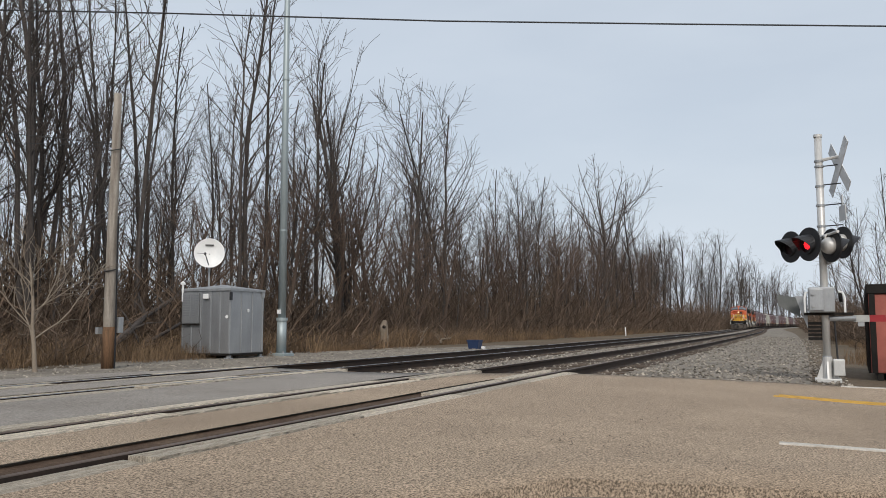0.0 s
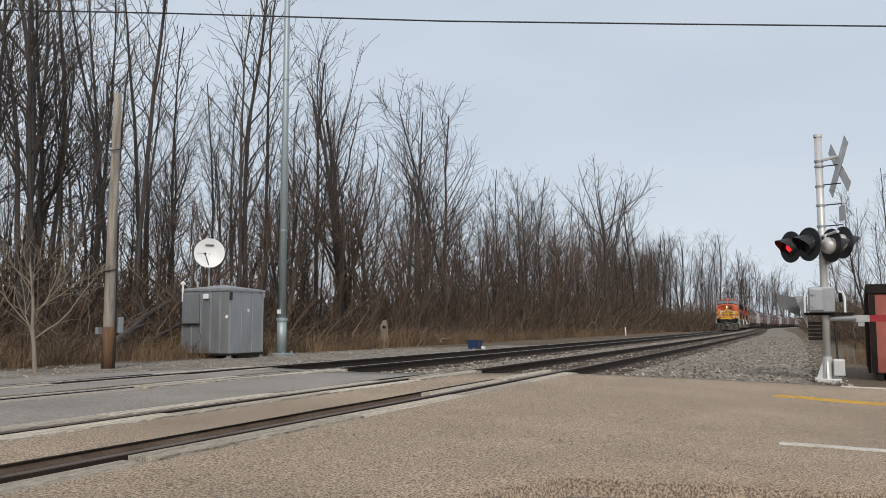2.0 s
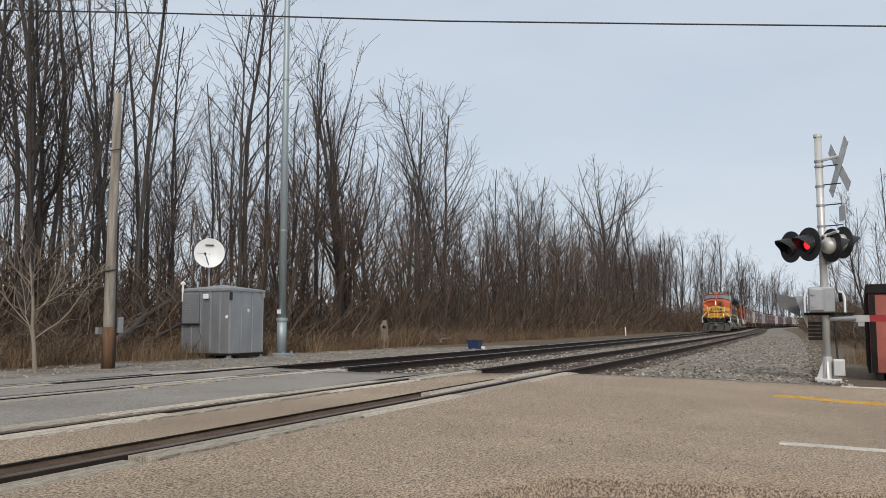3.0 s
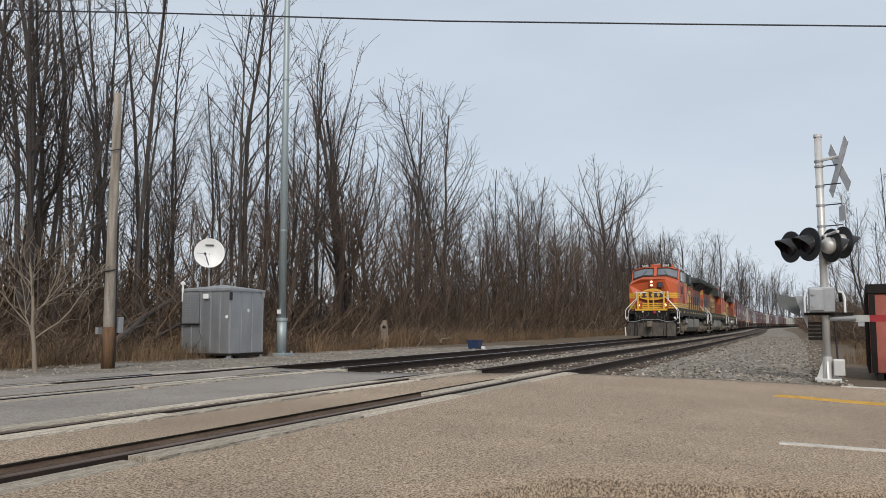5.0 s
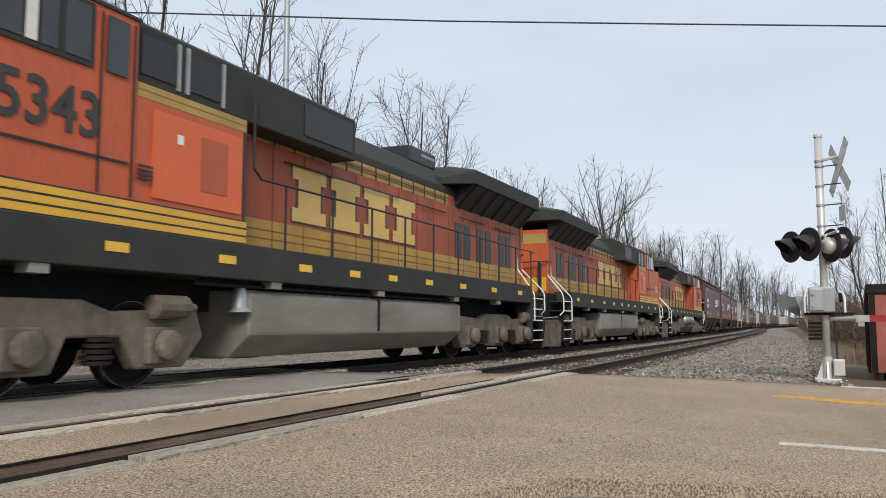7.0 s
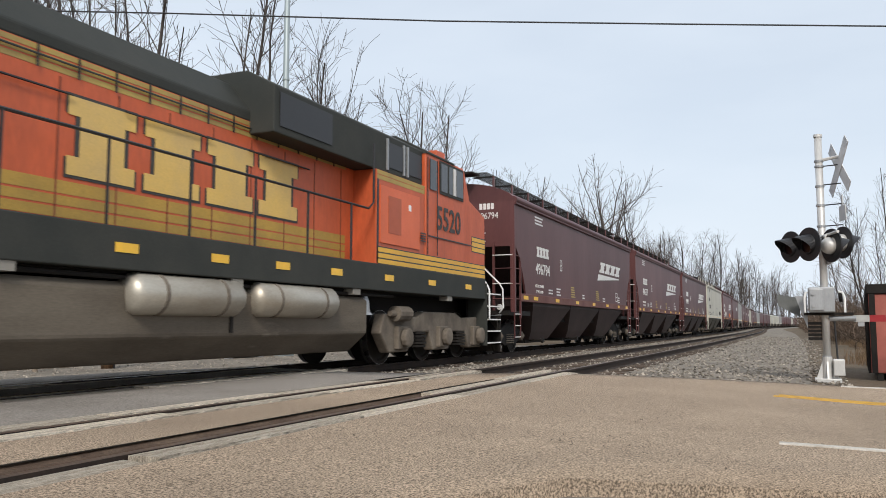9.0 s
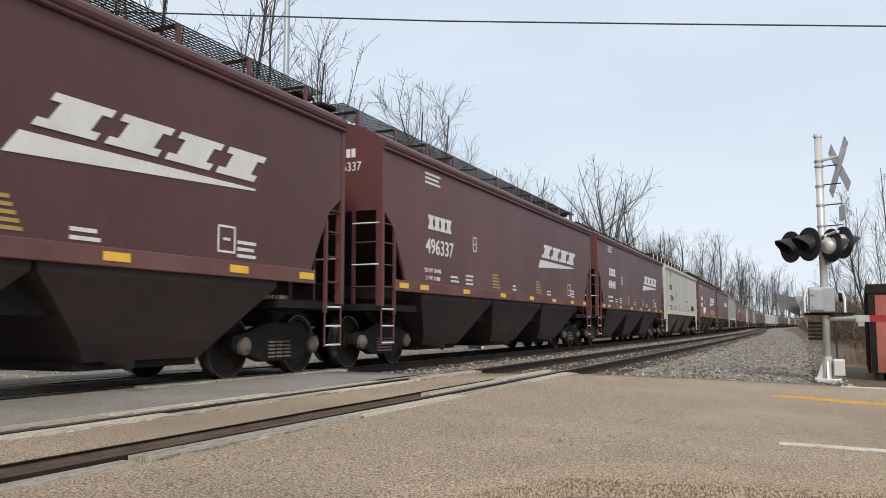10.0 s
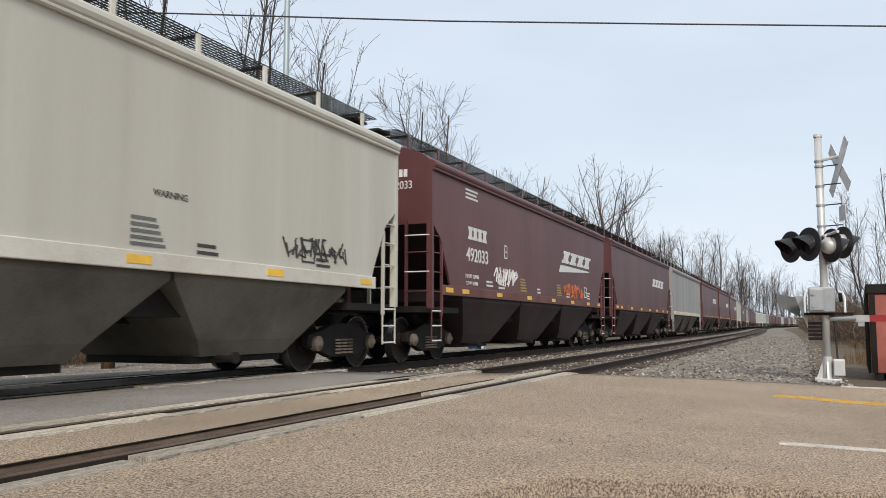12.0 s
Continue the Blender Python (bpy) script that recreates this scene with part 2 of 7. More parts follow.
# ---- mesh helpers ----
class Mesh:
    """Vertices and faces gathered for one mesh."""

    def __init__(self):
        self.v, self.f = [], []

    def add(self, verts, faces):
        n = len(self.v)
        self.v += [tuple(p) for p in verts]
        self.f += [tuple(i + n for i in fc) for fc in faces]
        return self

    def box(self, x0, y0, z0, x1, y1, z1, m=None):
        p = [(x0, y0, z0), (x1, y0, z0), (x1, y1, z0), (x0, y1, z0), (x0, y0, z1), (x1, y0, z1), (x1, y1, z1), (x0, y1, z1)]
        if m is not None:
            p = [m @ Vector(q) for q in p]
        return self.add(p, [(0, 3, 2, 1), (4, 5, 6, 7), (0, 1, 5, 4), (1, 2, 6, 5), (2, 3, 7, 6), (3, 0, 4, 7)])

    def prism(self, outline, a0, a1, axis='x', m=None):
        """An outline, counter-clockwise seen from +axis, drawn out from a0 to a1. Axis x: (y, z); y: (z, x); z: (x, y)."""
        put = {'x': lambda a, u, w: (a, u, w), 'y': lambda a, u, w: (w, a, u), 'z': lambda a, u, w: (u, w, a)}[axis]
        n = len(outline)
        p = [put(a0, u, w) for u, w in outline] + [put(a1, u, w) for u, w in outline]
        if m is not None:
            p = [m @ Vector(q) for q in p]
        f = [tuple(range(n - 1, -1, -1)), tuple(range(n, 2 * n))]
        f += [(i, (i + 1) % n, n + (i + 1) % n, n + i) for i in range(n)]
        return self.add(p, f)

    def tube(self, pts, radii, n=8, caps=True):
        """A round bar along pts."""
        pts = [Vector(p) for p in pts]
        if not hasattr(radii, '__len__'):
            radii = [radii] * len(pts)
        rings, side = [], None
        for i, p in enumerate(pts):
            d = (pts[min(i + 1, len(pts) - 1)] - pts[max(i - 1, 0)]).normalized()
            if side is None:
                side = d.orthogonal().normalized()
            side = (side - d * side.dot(d)).normalized()
            other = d.cross(side)
            rings += [p + (side * math.cos(2 * math.pi * k / n) + other * math.sin(2 * math.pi * k / n)) * radii[i] for k in range(n)]
        f = [(i * n + k, i * n + (k + 1) % n, (i + 1) * n + (k + 1) % n, (i + 1) * n + k) for i in range(len(pts) - 1) for k in range(n)]
        if caps:
            f += [tuple(range(n - 1, -1, -1)), tuple((len(pts) - 1) * n + k for k in range(n))]
        return self.add(rings, f)

    def disc(self, c, axis, r, thick, n=24, r_in=0.0):
        """A round plate (or ring) of that thickness, centred on c, along axis."""
        d = Vector(axis).normalized()
        s = d.orthogonal().normalized()
        o = d.cross(s)
        c = Vector(c)
        ring = lambda rr, h: [c + d * h + (s * math.cos(2 * math.pi * k / n) + o * math.sin(2 * math.pi * k / n)) * rr for k in range(n)]
        if not r_in:
            return self.add(ring(r, -thick / 2) + ring(r, thick / 2),
                            [tuple(range(n - 1, -1, -1)), tuple(range(n, 2 * n))] + [(k, (k + 1) % n, n + (k + 1) % n, n + k) for k in range(n)])
        p = ring(r, -thick / 2) + ring(r, thick / 2) + ring(r_in, thick / 2) + ring(r_in, -thick / 2)
        return self.add(p, [(j * n + k, j * n + (k + 1) % n, (j + 1) % 4 * n + (k + 1) % n, (j + 1) % 4 * n + k) for j in range(4) for k in range(n)])

    def turned(self, c, axis, profile, n=24):
        """A turned body: profile rows (distance along axis, radius) from c."""
        d = Vector(axis).normalized()
        s = d.orthogonal().normalized()
        o = d.cross(s)
        c = Vector(c)
        p = [c + d * h + (s * math.cos(2 * math.pi * k / n) + o * math.sin(2 * math.pi * k / n)) * r for h, r in profile for k in range(n)]
        f = [(j * n + k, j * n + (k + 1) % n, (j + 1) * n + (k + 1) % n, (j + 1) * n + k) for j in range(len(profile) - 1) for k in range(n)]
        f += [tuple(range(n - 1, -1, -1)), tuple((len(profile) - 1) * n + k for k in range(n))]
        return self.add(p, f)

    def data(self, name, material, smooth=False):
        me = bpy.data.meshes.new(name)
        me.from_pydata(self.v, [], self.f)
        me.materials.append(material)
        if smooth:
            me.polygons.foreach_set("use_smooth", [True] * len(me.polygons))
        me.update()
        return me


def part(name, mesh, material, parent=None, label="", bevel=0.0, smooth=False):
    """Links a mesh as ONE object under a thing or a part."""
    me = mesh if isinstance(mesh, bpy.types.Mesh) else mesh.data(name, material, smooth)
    ob = new(name, me)
    if parent is not None:
        ob.parent = parent
    if bevel:
        b = ob.modifiers.new("bevel", 'BEVEL')
        b.width, b.segments, b.limit_method = bevel, 2, 'ANGLE'
    if label:
        tagged(ob, label)
    return ob


def thing(name, label, category, group="", m=None, kind=""):
    ob = new(name)
    ob.empty_display_size = 0.2
    tagged(ob, label, category, group, kind)
    if m is not None:
        ob.matrix_basis = m
    return ob


def letters(name, text, size, material, parent, m, depth=0.004, spacing=1.0, shear=0.0, squeeze=1.0, bold=0.0):
    """Writing in the built-in font as a mesh, centred on the pose m (x along the line, y up the letters, z out of the surface)."""
    cu = bpy.data.curves.new(name, 'FONT')
    cu.body, cu.size, cu.extrude, cu.align_x, cu.align_y = text, size, depth, 'CENTER', 'CENTER'
    cu.space_character, cu.shear, cu.offset, cu.resolution_u = spacing, shear, bold, 3
    tmp = new(name, cu)
    me = bpy.data.meshes.new_from_object(tmp.evaluated_get(bpy.context.evaluated_depsgraph_get()))
    bpy.data.objects.remove(tmp)
    bpy.data.curves.remove(cu)
    me.materials.clear()
    me.materials.append(material)
    ob = new(name, me)
    ob.parent = parent
    ob.matrix_basis = m @ Matrix.Diagonal((squeeze, 1, 1, 1))
    return ob


def on_side(x, y, z):
    """The pose of writing on a side that faces -y."""
    return pose(x, y, z, 90, 0, 0)


# ---- the line of the tracks ----
Y_NEAR, Y_FAR = 4.48, 8.43
KNOTS = [(-300, 0), (0, 0), (45, 0.0), (100, 0.66), (137, 1.7), (174, 3.0), (225, 4.2), (270, 4.0), (360, 1.2), (460, -3.2), (700, -16), (1300, -50), (3000, -150)]


def bend(x):
    """How far the tracks swing to +y at x."""
    for i in range(1, len(KNOTS) - 2):
        if x <= KNOTS[i + 1][0] or i == len(KNOTS) - 3:
            break
    if x < 0:
        return 0.0
    (xa, a), (xb, b), (xc, c), (xd, d) = KNOTS[i - 1:i + 3]
    t = (x - xb) / (xc - xb)
    m0, m1 = (c - a) / (xc - xa) * (xc - xb), (d - b) / (xd - xb) * (xc - xb)
    return (2 * t ** 3 - 3 * t * t + 1) * b + (t ** 3 - 2 * t * t + t) * m0 + (3 * t * t - 2 * t ** 3) * c + (t ** 3 - t * t) * m1


def stations(x0, x1):
    """Steps along the line, short near the crossing."""
    xs, x = [x0], x0
    while x < x1:
        x = min(x1, x + max(1.0, abs(x) * 0.05))
        xs.append(x)
    return xs


def along(mesh, outline, x0, x1, y_mid):
    """Draws an outline of (y, z) out along the bending line."""
    xs = stations(x0, x1)
    n = len(outline)
    v = [(x, y_mid + bend(x) + u, w) for x in xs for u, w in outline]
    f = [(i * n + k, i * n + (k + 1) % n, (i + 1) * n + (k + 1) % n, (i + 1) * n + k) for i in range(len(xs) - 1) for k in range(n)]
    f += [tuple(range(n - 1, -1, -1)), tuple((len(xs) - 1) * n + k for k in range(n))]
    return mesh.add(v, f)


SPEED, FRONT = 24.32, 13.7 + 24.32 * 6.5      # m/s; where the train's front coupler is at 0 s


def train_pose(offset, length, t, turned=False):
    """The pose of a vehicle whose leading end is offset metres behind the train's front."""
    a = FRONT - SPEED * t + offset + length * 0.22
    b = a + length * 0.56
    ya, yb = Y_FAR + bend(a), Y_FAR + bend(b)
    h = math.degrees(math.atan2(yb - ya, b - a))
    return pose((a + b) / 2, (ya + yb) / 2, 0, 0, 0, h + (180 if turned else 0))


# ---- ground, road and tracks ----
def spread(a, b, near, step, grow=1.25):
    """Grid lines from a to b, close together round near."""
    xs, d, x = [near], step, near
    while x < b:
        x = min(b, x + d)
        d *= grow
        xs.append(x)
    d, x = step, near
    while x > a:
        x = max(a, x - d)
        d *= grow
        xs.insert(0, x)
    return xs


def build_ground():
    xs, ys = spread(-600, 3500, 20, 1.5, 1.12), spread(-2200, 2200, 14, 1.0, 1.12)
    g = Mesh()
    for x in xs:
        for y in ys:
            far = min(1.0, max(0.0, (math.hypot(x, y) - 20) / 60))
            edge = min(1.0, max(0.0, (y - 17.0 - bend(x)) / 8))
            z = -0.27 + 0.05 * noise.noise(Vector((x * 0.4, y * 0.4, 0))) * edge + edge * 0.25 * noise.noise(Vector((x * 0.06, y * 0.06, 3))) * far
            g.v.append((x, y, z))
    ny = len(ys)
    g.f = [(i * ny + j, (i + 1) * ny + j, (i + 1) * ny + j + 1, i * ny + j + 1) for i in range(len(xs) - 1) for j in range(ny - 1)]
    tagged(part("ground", g, M_GROUND, smooth=True), "brown winter ground with dead grass and leaf litter", "ground", kind="structure")


def table(rows, y):
    for (a, va), (b, vb) in zip(rows, rows[1:]):
        if y <= b:
            return va + (vb - va) * (y - a) / (b - a)
    return rows[-1][1]


ROAD_RIGHT = [(-80, 15.2), (-1, 15.2), (0.5, 14.7), (2.3, 13.5), (3.9, 13.0), (5.5, 12.35), (7.0, 12.1), (8.7, 12.6), (10.0, 12.0), (10.9, 10.8), (11.8, 9.3), (14, 5), (34, -30)]
ROAD_LEFT = [(-80, 6.3), (-3, 6.1), (-0.9, 5.72), (0.4, 5.25), (1.31, 4.74), (1.92, 4.42), (2.5, 3.9), (2.8, 2.6), (3.1, 0.5), (3.7, -1.5), (6, -4), (10.5, -5), (14, -10), (34, -46)]
ROAD_Z = [(-80, -0.23), (-0.8, -0.23), (2.6, -0.03), (3.0, -0.012), (10.2, -0.012), (10.8, -0.04), (12.5, -0.15), (14, -0.22), (34, -0.22)]


def slab(name, y0, y1, material, label, left=None, drop=0.0):
    """A stretch of road surface between two lines across it."""
    n = max(2, int((y1 - y0) / 0.5) if y1 - y0 < 30 else 40)
    ys = [y0 + (y1 - y0) * i / n for i in range(n + 1)]
    s, cols = Mesh(), 14
    for y in ys:
        wob = 0.10 * noise.noise(Vector((y * 0.9, 1.7, 0)))
        a, b = table(ROAD_LEFT, y) + 1.2 * wob + 0.12 * noise.noise(Vector((y * 4.0, 8.1, 0))), table(ROAD_RIGHT, y) + wob
        z = table(ROAD_Z, y) - drop
        for c in range(cols + 1):
            x = a + (b - a) * c / cols
            e = 0.02 if c in (0, cols) else 0.0
            s.v.append((x, y, z - e + 0.006 * noise.noise(Vector((x * 0.8, y * 0.8, 5)))))
        for x in (a, b):
            s.v.append((x, y, -0.6))
    k = cols + 3
    for i in range(n):
        for c in range(cols):
            s.f.append((i * k + c, i * k + c + 1, (i + 1) * k + c + 1, (i + 1) * k + c))
        s.f.append((i * k + cols + 1, i * k, (i + 1) * k, (i + 1) * k + cols + 1))
        s.f.append((i * k + cols, i * k + cols + 2, (i + 1) * k + cols + 2, (i + 1) * k + cols))
    tagged(part(name, s, material, smooth=True), label, "road", kind="structure")


def build_road():
    g = 0.755
    slab("road", -80, Y_NEAR - g - 0.34, M_ASPHALT, "worn tan-grey asphalt road up to the level crossing")
    slab("road_between_rails", Y_NEAR - g + 0.36, Y_NEAR + g - 0.36, M_ASPHALT, "worn tan asphalt between the rails of the crossing")
    slab("road_between_tracks", Y_NEAR + g + 0.34, Y_FAR - g - 0.34, M_ASPHALT_OLD, "dark grey old asphalt between the two tracks")
    slab("road_in_second_track", Y_FAR - g + 0.36, Y_FAR + g - 0.36, M_ASPHALT_OLD, "dark grey old asphalt between the rails")
    slab("road_far_side", Y_FAR + g + 0.34, 34, M_ASPHALT_OLD, "grey asphalt road leaving the crossing")
    lines = [("yellow_line", 11.52, 0.36, M_YELLOW_LINE, "worn yellow centre line painted on asphalt"), ("yellow_line", 11.74, 0.30, M_YELLOW_LINE, "worn yellow centre line painted on asphalt"),
             ("white_line", 7.03, 0.19, M_WHITE_LINE, "worn white edge line painted on asphalt"), ("white_line", 14.55, -0.55, M_WHITE_LINE, "worn white edge line painted on asphalt")]
    for name, x, y1, material, label in lines:
        s = Mesh()
        ys = [y1 - 0.4 * i for i in range(150)]
        wide = 0.055 if name == "yellow_line" else 0.06
        for i, y in enumerate(ys):
            w = wide * (0.9 + 0.25 * noise.noise(Vector((y * 3, x, 0))))
            z = table(ROAD_Z, y) + 0.011
            xx = x + min(0.3, 0.28 * (y1 - y)) if x < 8 else x
            s.v += [(xx - w, y, z), (xx + w, y, z), (xx - w, y, z - 0.03), (xx + w, y, z - 0.03)]
        for i in range(len(ys) - 1):
            a, b = 4 * i, 4 * i + 4
            s.f += [(a, a + 1, b + 1, b), (a + 2, a, b, b + 2), (a + 1, a + 3, b + 3, b + 1)]
        s.f.append((0, 2, 3, 1))
        tagged(part(name, s, material), label, "road marking", kind="structure")


RAIL = [(-0.07, -0.165), (0.07, -0.165), (0.07, -0.15), (0.012, -0.13), (0.012, -0.045), (0.036, -0.035), (0.036, -0.004), (-0.036, -0.004), (-0.036, -0.035), (-0.012, -0.045), (-0.012, -0.13), (-0.07, -0.15)]


M_RAILTOP_DULL = mat("dull_rail_head", (0.15, 0.105, 0.078), (0.09, 0.062, 0.047), 2, 0.5, 0.6, fine=0.2)


def build_tracks():
    bed = Mesh()
    outline = [(-4.9, -0.5), (8.2, -0.5), (7.2, -0.262), (5.6, -0.17), (3.0, -0.185), (2.6, -0.17), (1.3, -0.17), (-1.3, -0.17), (-1.9, -0.175), (-3.0, -0.23), (-4.6, -0.262)]
    along(bed, outline, -80, 1200, Y_NEAR)
    tagged(part("ballast_bed", bed, M_GRAVEL), "grey crushed stone ballast under the two tracks", "ballast", kind="structure")
    for y in (Y_NEAR, Y_FAR):
        foul = along(Mesh(), [(-1.25, -0.3), (1.25, -0.3), (1.25, -0.164), (0, -0.160), (-1.25, -0.164)], -80, 1200, y)
        tagged(part("oily_ballast", foul, M_FOULED), "dark oil-stained ballast between the rails", "ballast", kind="structure")
    for y, word in ((Y_NEAR, "near"), (Y_FAR, "far")):
        track = thing("railway_track", "straight railway track of rusty rails on dark wooden ties", "railway track", "tracks", kind="structure")
        for side in (-0.755, 0.755):
            r = along(Mesh(), RAIL, -80, 1200, y + side)
            rail = part("rail", r, M_RAIL, track)
            h = along(Mesh(), [(-0.03, -0.02), (0.03, -0.02), (0.033, -0.003), (0.024, 0.0), (-0.024, 0.0), (-0.033, -0.003)], -80, 1200, y + side)
            part("rail_head", h, M_RAILTOP if word == "far" else M_RAILTOP_DULL, rail, "polished running surface")
        tie = Mesh().box(-0.115, -1.3, -0.30, 0.115, 1.3, -0.148).data("tie", M_TIE)
        x, n = 13.1 if word == "near" else 12.7, 0
        rest = Mesh()
        while x < 330:
            b = bend(x)
            if n < 150:
                ob = part("tie", tie, M_TIE, track)
                ob.matrix_basis = pose(x, y + b + random.uniform(-0.03, 0.03), random.uniform(-0.008, 0.004), 0, 0, random.uniform(-0.8, 0.8) + math.degrees((bend(x + 1) - b)))
            else:
                rest.box(x - 0.115, y + b - 1.3, -0.3, x + 0.115, y + b + 1.3, -0.148)
            x += 0.53
            n += 1
        tagged(part("far_ties", rest, M_TIE, track), kind="stuff")
    rut = along(Mesh(), [(-0.70, -0.3), (-0.36, -0.3), (-0.36, -0.03), (-0.42, -0.045), (-0.55, -0.06), (-0.70, -0.05)], -8, 10.2, Y_NEAR)
    tagged(part("flangeway_rut", rut, M_RUT), "dark dirt-filled rut beside the rail", "rut", kind="structure")
    for y in (Y_NEAR, Y_FAR):
        for side in (-0.755, 0.755):
            fl = along(Mesh(), [(-0.20, -0.3), (0.20, -0.3), (0.20, -0.075), (-0.20, -0.075)], -8, 13, y + side)
            tagged(part("flangeway", fl, M_RUT), "dark gap along the rail", "flangeway", kind="structure")
    # timbers of the crossing, two along each rail
    plank = {}
    for k, w in enumerate((0.20, 0.24)):
        plank[w] = Mesh().box(-1.2, -w / 2, -0.16, 1.2, w / 2, 0.0).data("crossing_plank", M_TIMBER)
    deck = thing("crossing_deck", "weathered grey timber planks along the rails of the crossing", "crossing deck", kind="structure")
    for y in (Y_NEAR, Y_FAR):
        for side in (-1, 1):
            for off, w in ((0.052 + 0.12, 0.24), (-(0.085 + 0.10), 0.20)):
                yy = y + side * (0.755 + off)
                x1 = table(ROAD_RIGHT, yy) + random.uniform(0.1, 0.35)
                x = x1 - 1.2
                while x > -8:
                    rut = y == Y_NEAR and side < 0 and off < 0
                    if rut and x < 9:
                        x -= 2.43
                        continue
                    ob = part("crossing_plank", plank[w], M_TIMBER, deck)
                    ob.matrix_basis = pose(x, yy + random.uniform(-0.022, 0.022), random.uniform(-0.030, 0.004), random.uniform(-2.5, 2.5), random.uniform(-0.25, 0.25), random.uniform(-0.25, 0.25))
                    x -= 2.43


M_GRIT = mat("dark_grit", (0.07, 0.055, 0.043), (0.16, 0.125, 0.095), 8, 0.95, fine=0.3, island=0.5)


def stone_mesh(rows):
    """Broken stones, one island each: rows of (x, y, z, size)."""
    s = Mesh()
    for x, y, z, r in rows:
        a = random.random() * 6.28
        p = []
        for k in range(4):
            q = a + k * 1.57 + random.uniform(-0.4, 0.4)
            rr = r * random.uniform(0.7, 1.25)
            p.append((x + rr * math.cos(q), y + rr * math.sin(q), z + random.uniform(-0.3, 0.25) * r))
        p.append((x + random.uniform(-0.4, 0.4) * r, y + random.uniform(-0.4, 0.4) * r, z + r * random.uniform(0.5, 0.9)))
        p.append((x, y, z - r * 0.7))
        s.add(p, [(0, 1, 4), (1, 2, 4), (2, 3, 4), (3, 0, 4), (1, 0, 5), (2, 1, 5), (3, 2, 5), (0, 3, 5)])
    return s


def bed_height(v):
    rows = [(-9, -0.27), (-4.6, -0.262), (-3.0, -0.23), (-1.9, -0.175), (-1.3, -0.17), (5.6, -0.17), (7.2, -0.262), (9, -0.27)]
    return table(rows, v)


def build_stones():
    rnd, rows = random.Random(4), []
    while len(rows) < 15000:
        x = 11.5 + 62 * rnd.random() ** 2.2
        v = rnd.uniform(-5.2, 7.8)
        y = Y_NEAR + v
        if x < table(ROAD_RIGHT, y) + 0.05:
            continue
        if min(abs(v - 0.755), abs(v + 0.755), abs(v - 3.95 - 0.755), abs(v - 3.95 + 0.755)) < 0.09:
            continue
        size = rnd.uniform(0.022, 0.05)
        rows.append((x, y + bend(x), bed_height(v) + rnd.uniform(-0.01, 0.02), size))
    tagged(part("ballast_stones", stone_mesh(rows), M_STONE), "loose grey and tan crushed ballast stones", "ballast", kind="stuff")
    rows = []
    while len(rows) < 5500:
        x, y = rnd.uniform(6, 34), rnd.uniform(10.6, 19)
        if x < table(ROAD_RIGHT, y) + 0.1 or y > 15.5 + 3.2 * noise.noise(Vector((x * 0.25, 4, 0))) + 1.5:
            continue
        rows.append((x, y, bed_height(y - Y_NEAR) + rnd.uniform(-0.015, 0.01), rnd.uniform(0.02, 0.045)))
    tagged(part("gravel_stones", stone_mesh(rows), M_STONE), "pale loose gravel on the service yard", "gravel", kind="stuff")
    rows = []
    while len(rows) < 6500:
        d, l = rnd.uniform(3.2, 5.6), rnd.uniform(-4, 4)
        x, y = d * 0.915 + l * 0.403, d * 0.403 - l * 0.915
        if x > table(ROAD_LEFT, y) + 0.015 or y > 3.4:
            continue
        rows.append((x, y, -0.262, rnd.uniform(0.006, 0.02)))
    tagged(part("verge_gravel", stone_mesh(rows), M_STONE), "fine dark gravel at the broken asphalt edge", "gravel", kind="stuff")
    rows = []
    while len(rows) < 110:
        d, l = rnd.uniform(5.0, 9.5), rnd.gauss(1.2, 1.6)
        x, y = d * 0.915 + l * 0.403, d * 0.403 - l * 0.915
        if y > 3.2 or x < table(ROAD_LEFT, y) + 0.1 or noise.noise(Vector((x * 1.1, y * 1.1, 2))) < 0.28:
            continue
        rows.append((x, y, table(ROAD_Z, y) + 0.006, rnd.uniform(0.003, 0.009)))
    tagged(part("road_grit", stone_mesh(rows), M_GRIT), "scattered dark grit on the asphalt", "grit", kind="stuff")
    pad = Mesh()
    pts = [(6, 10.5), (40, 10.5), (40, 14.2), (31, 15.6), (26, 18.2), (19, 18.6), (14.5, 16.2), (8, 16.6), (2, 20)]
    pad.prism(pts, -0.5, -0.262, 'z')
    tagged(part("gravel_yard", pad, M_GRAVEL), "pale gravel yard beside the far track", "gravel", kind="structure")


# ---- things beside the line ----
def turned_box(mesh, c, half, yaw):
    """A box centred on c with half sizes, turned by yaw degrees."""
    m = pose(*c, 0, 0, yaw)
    return mesh.box(-half[0], -half[1], -half[2], half[0], half[1], half[2], m)


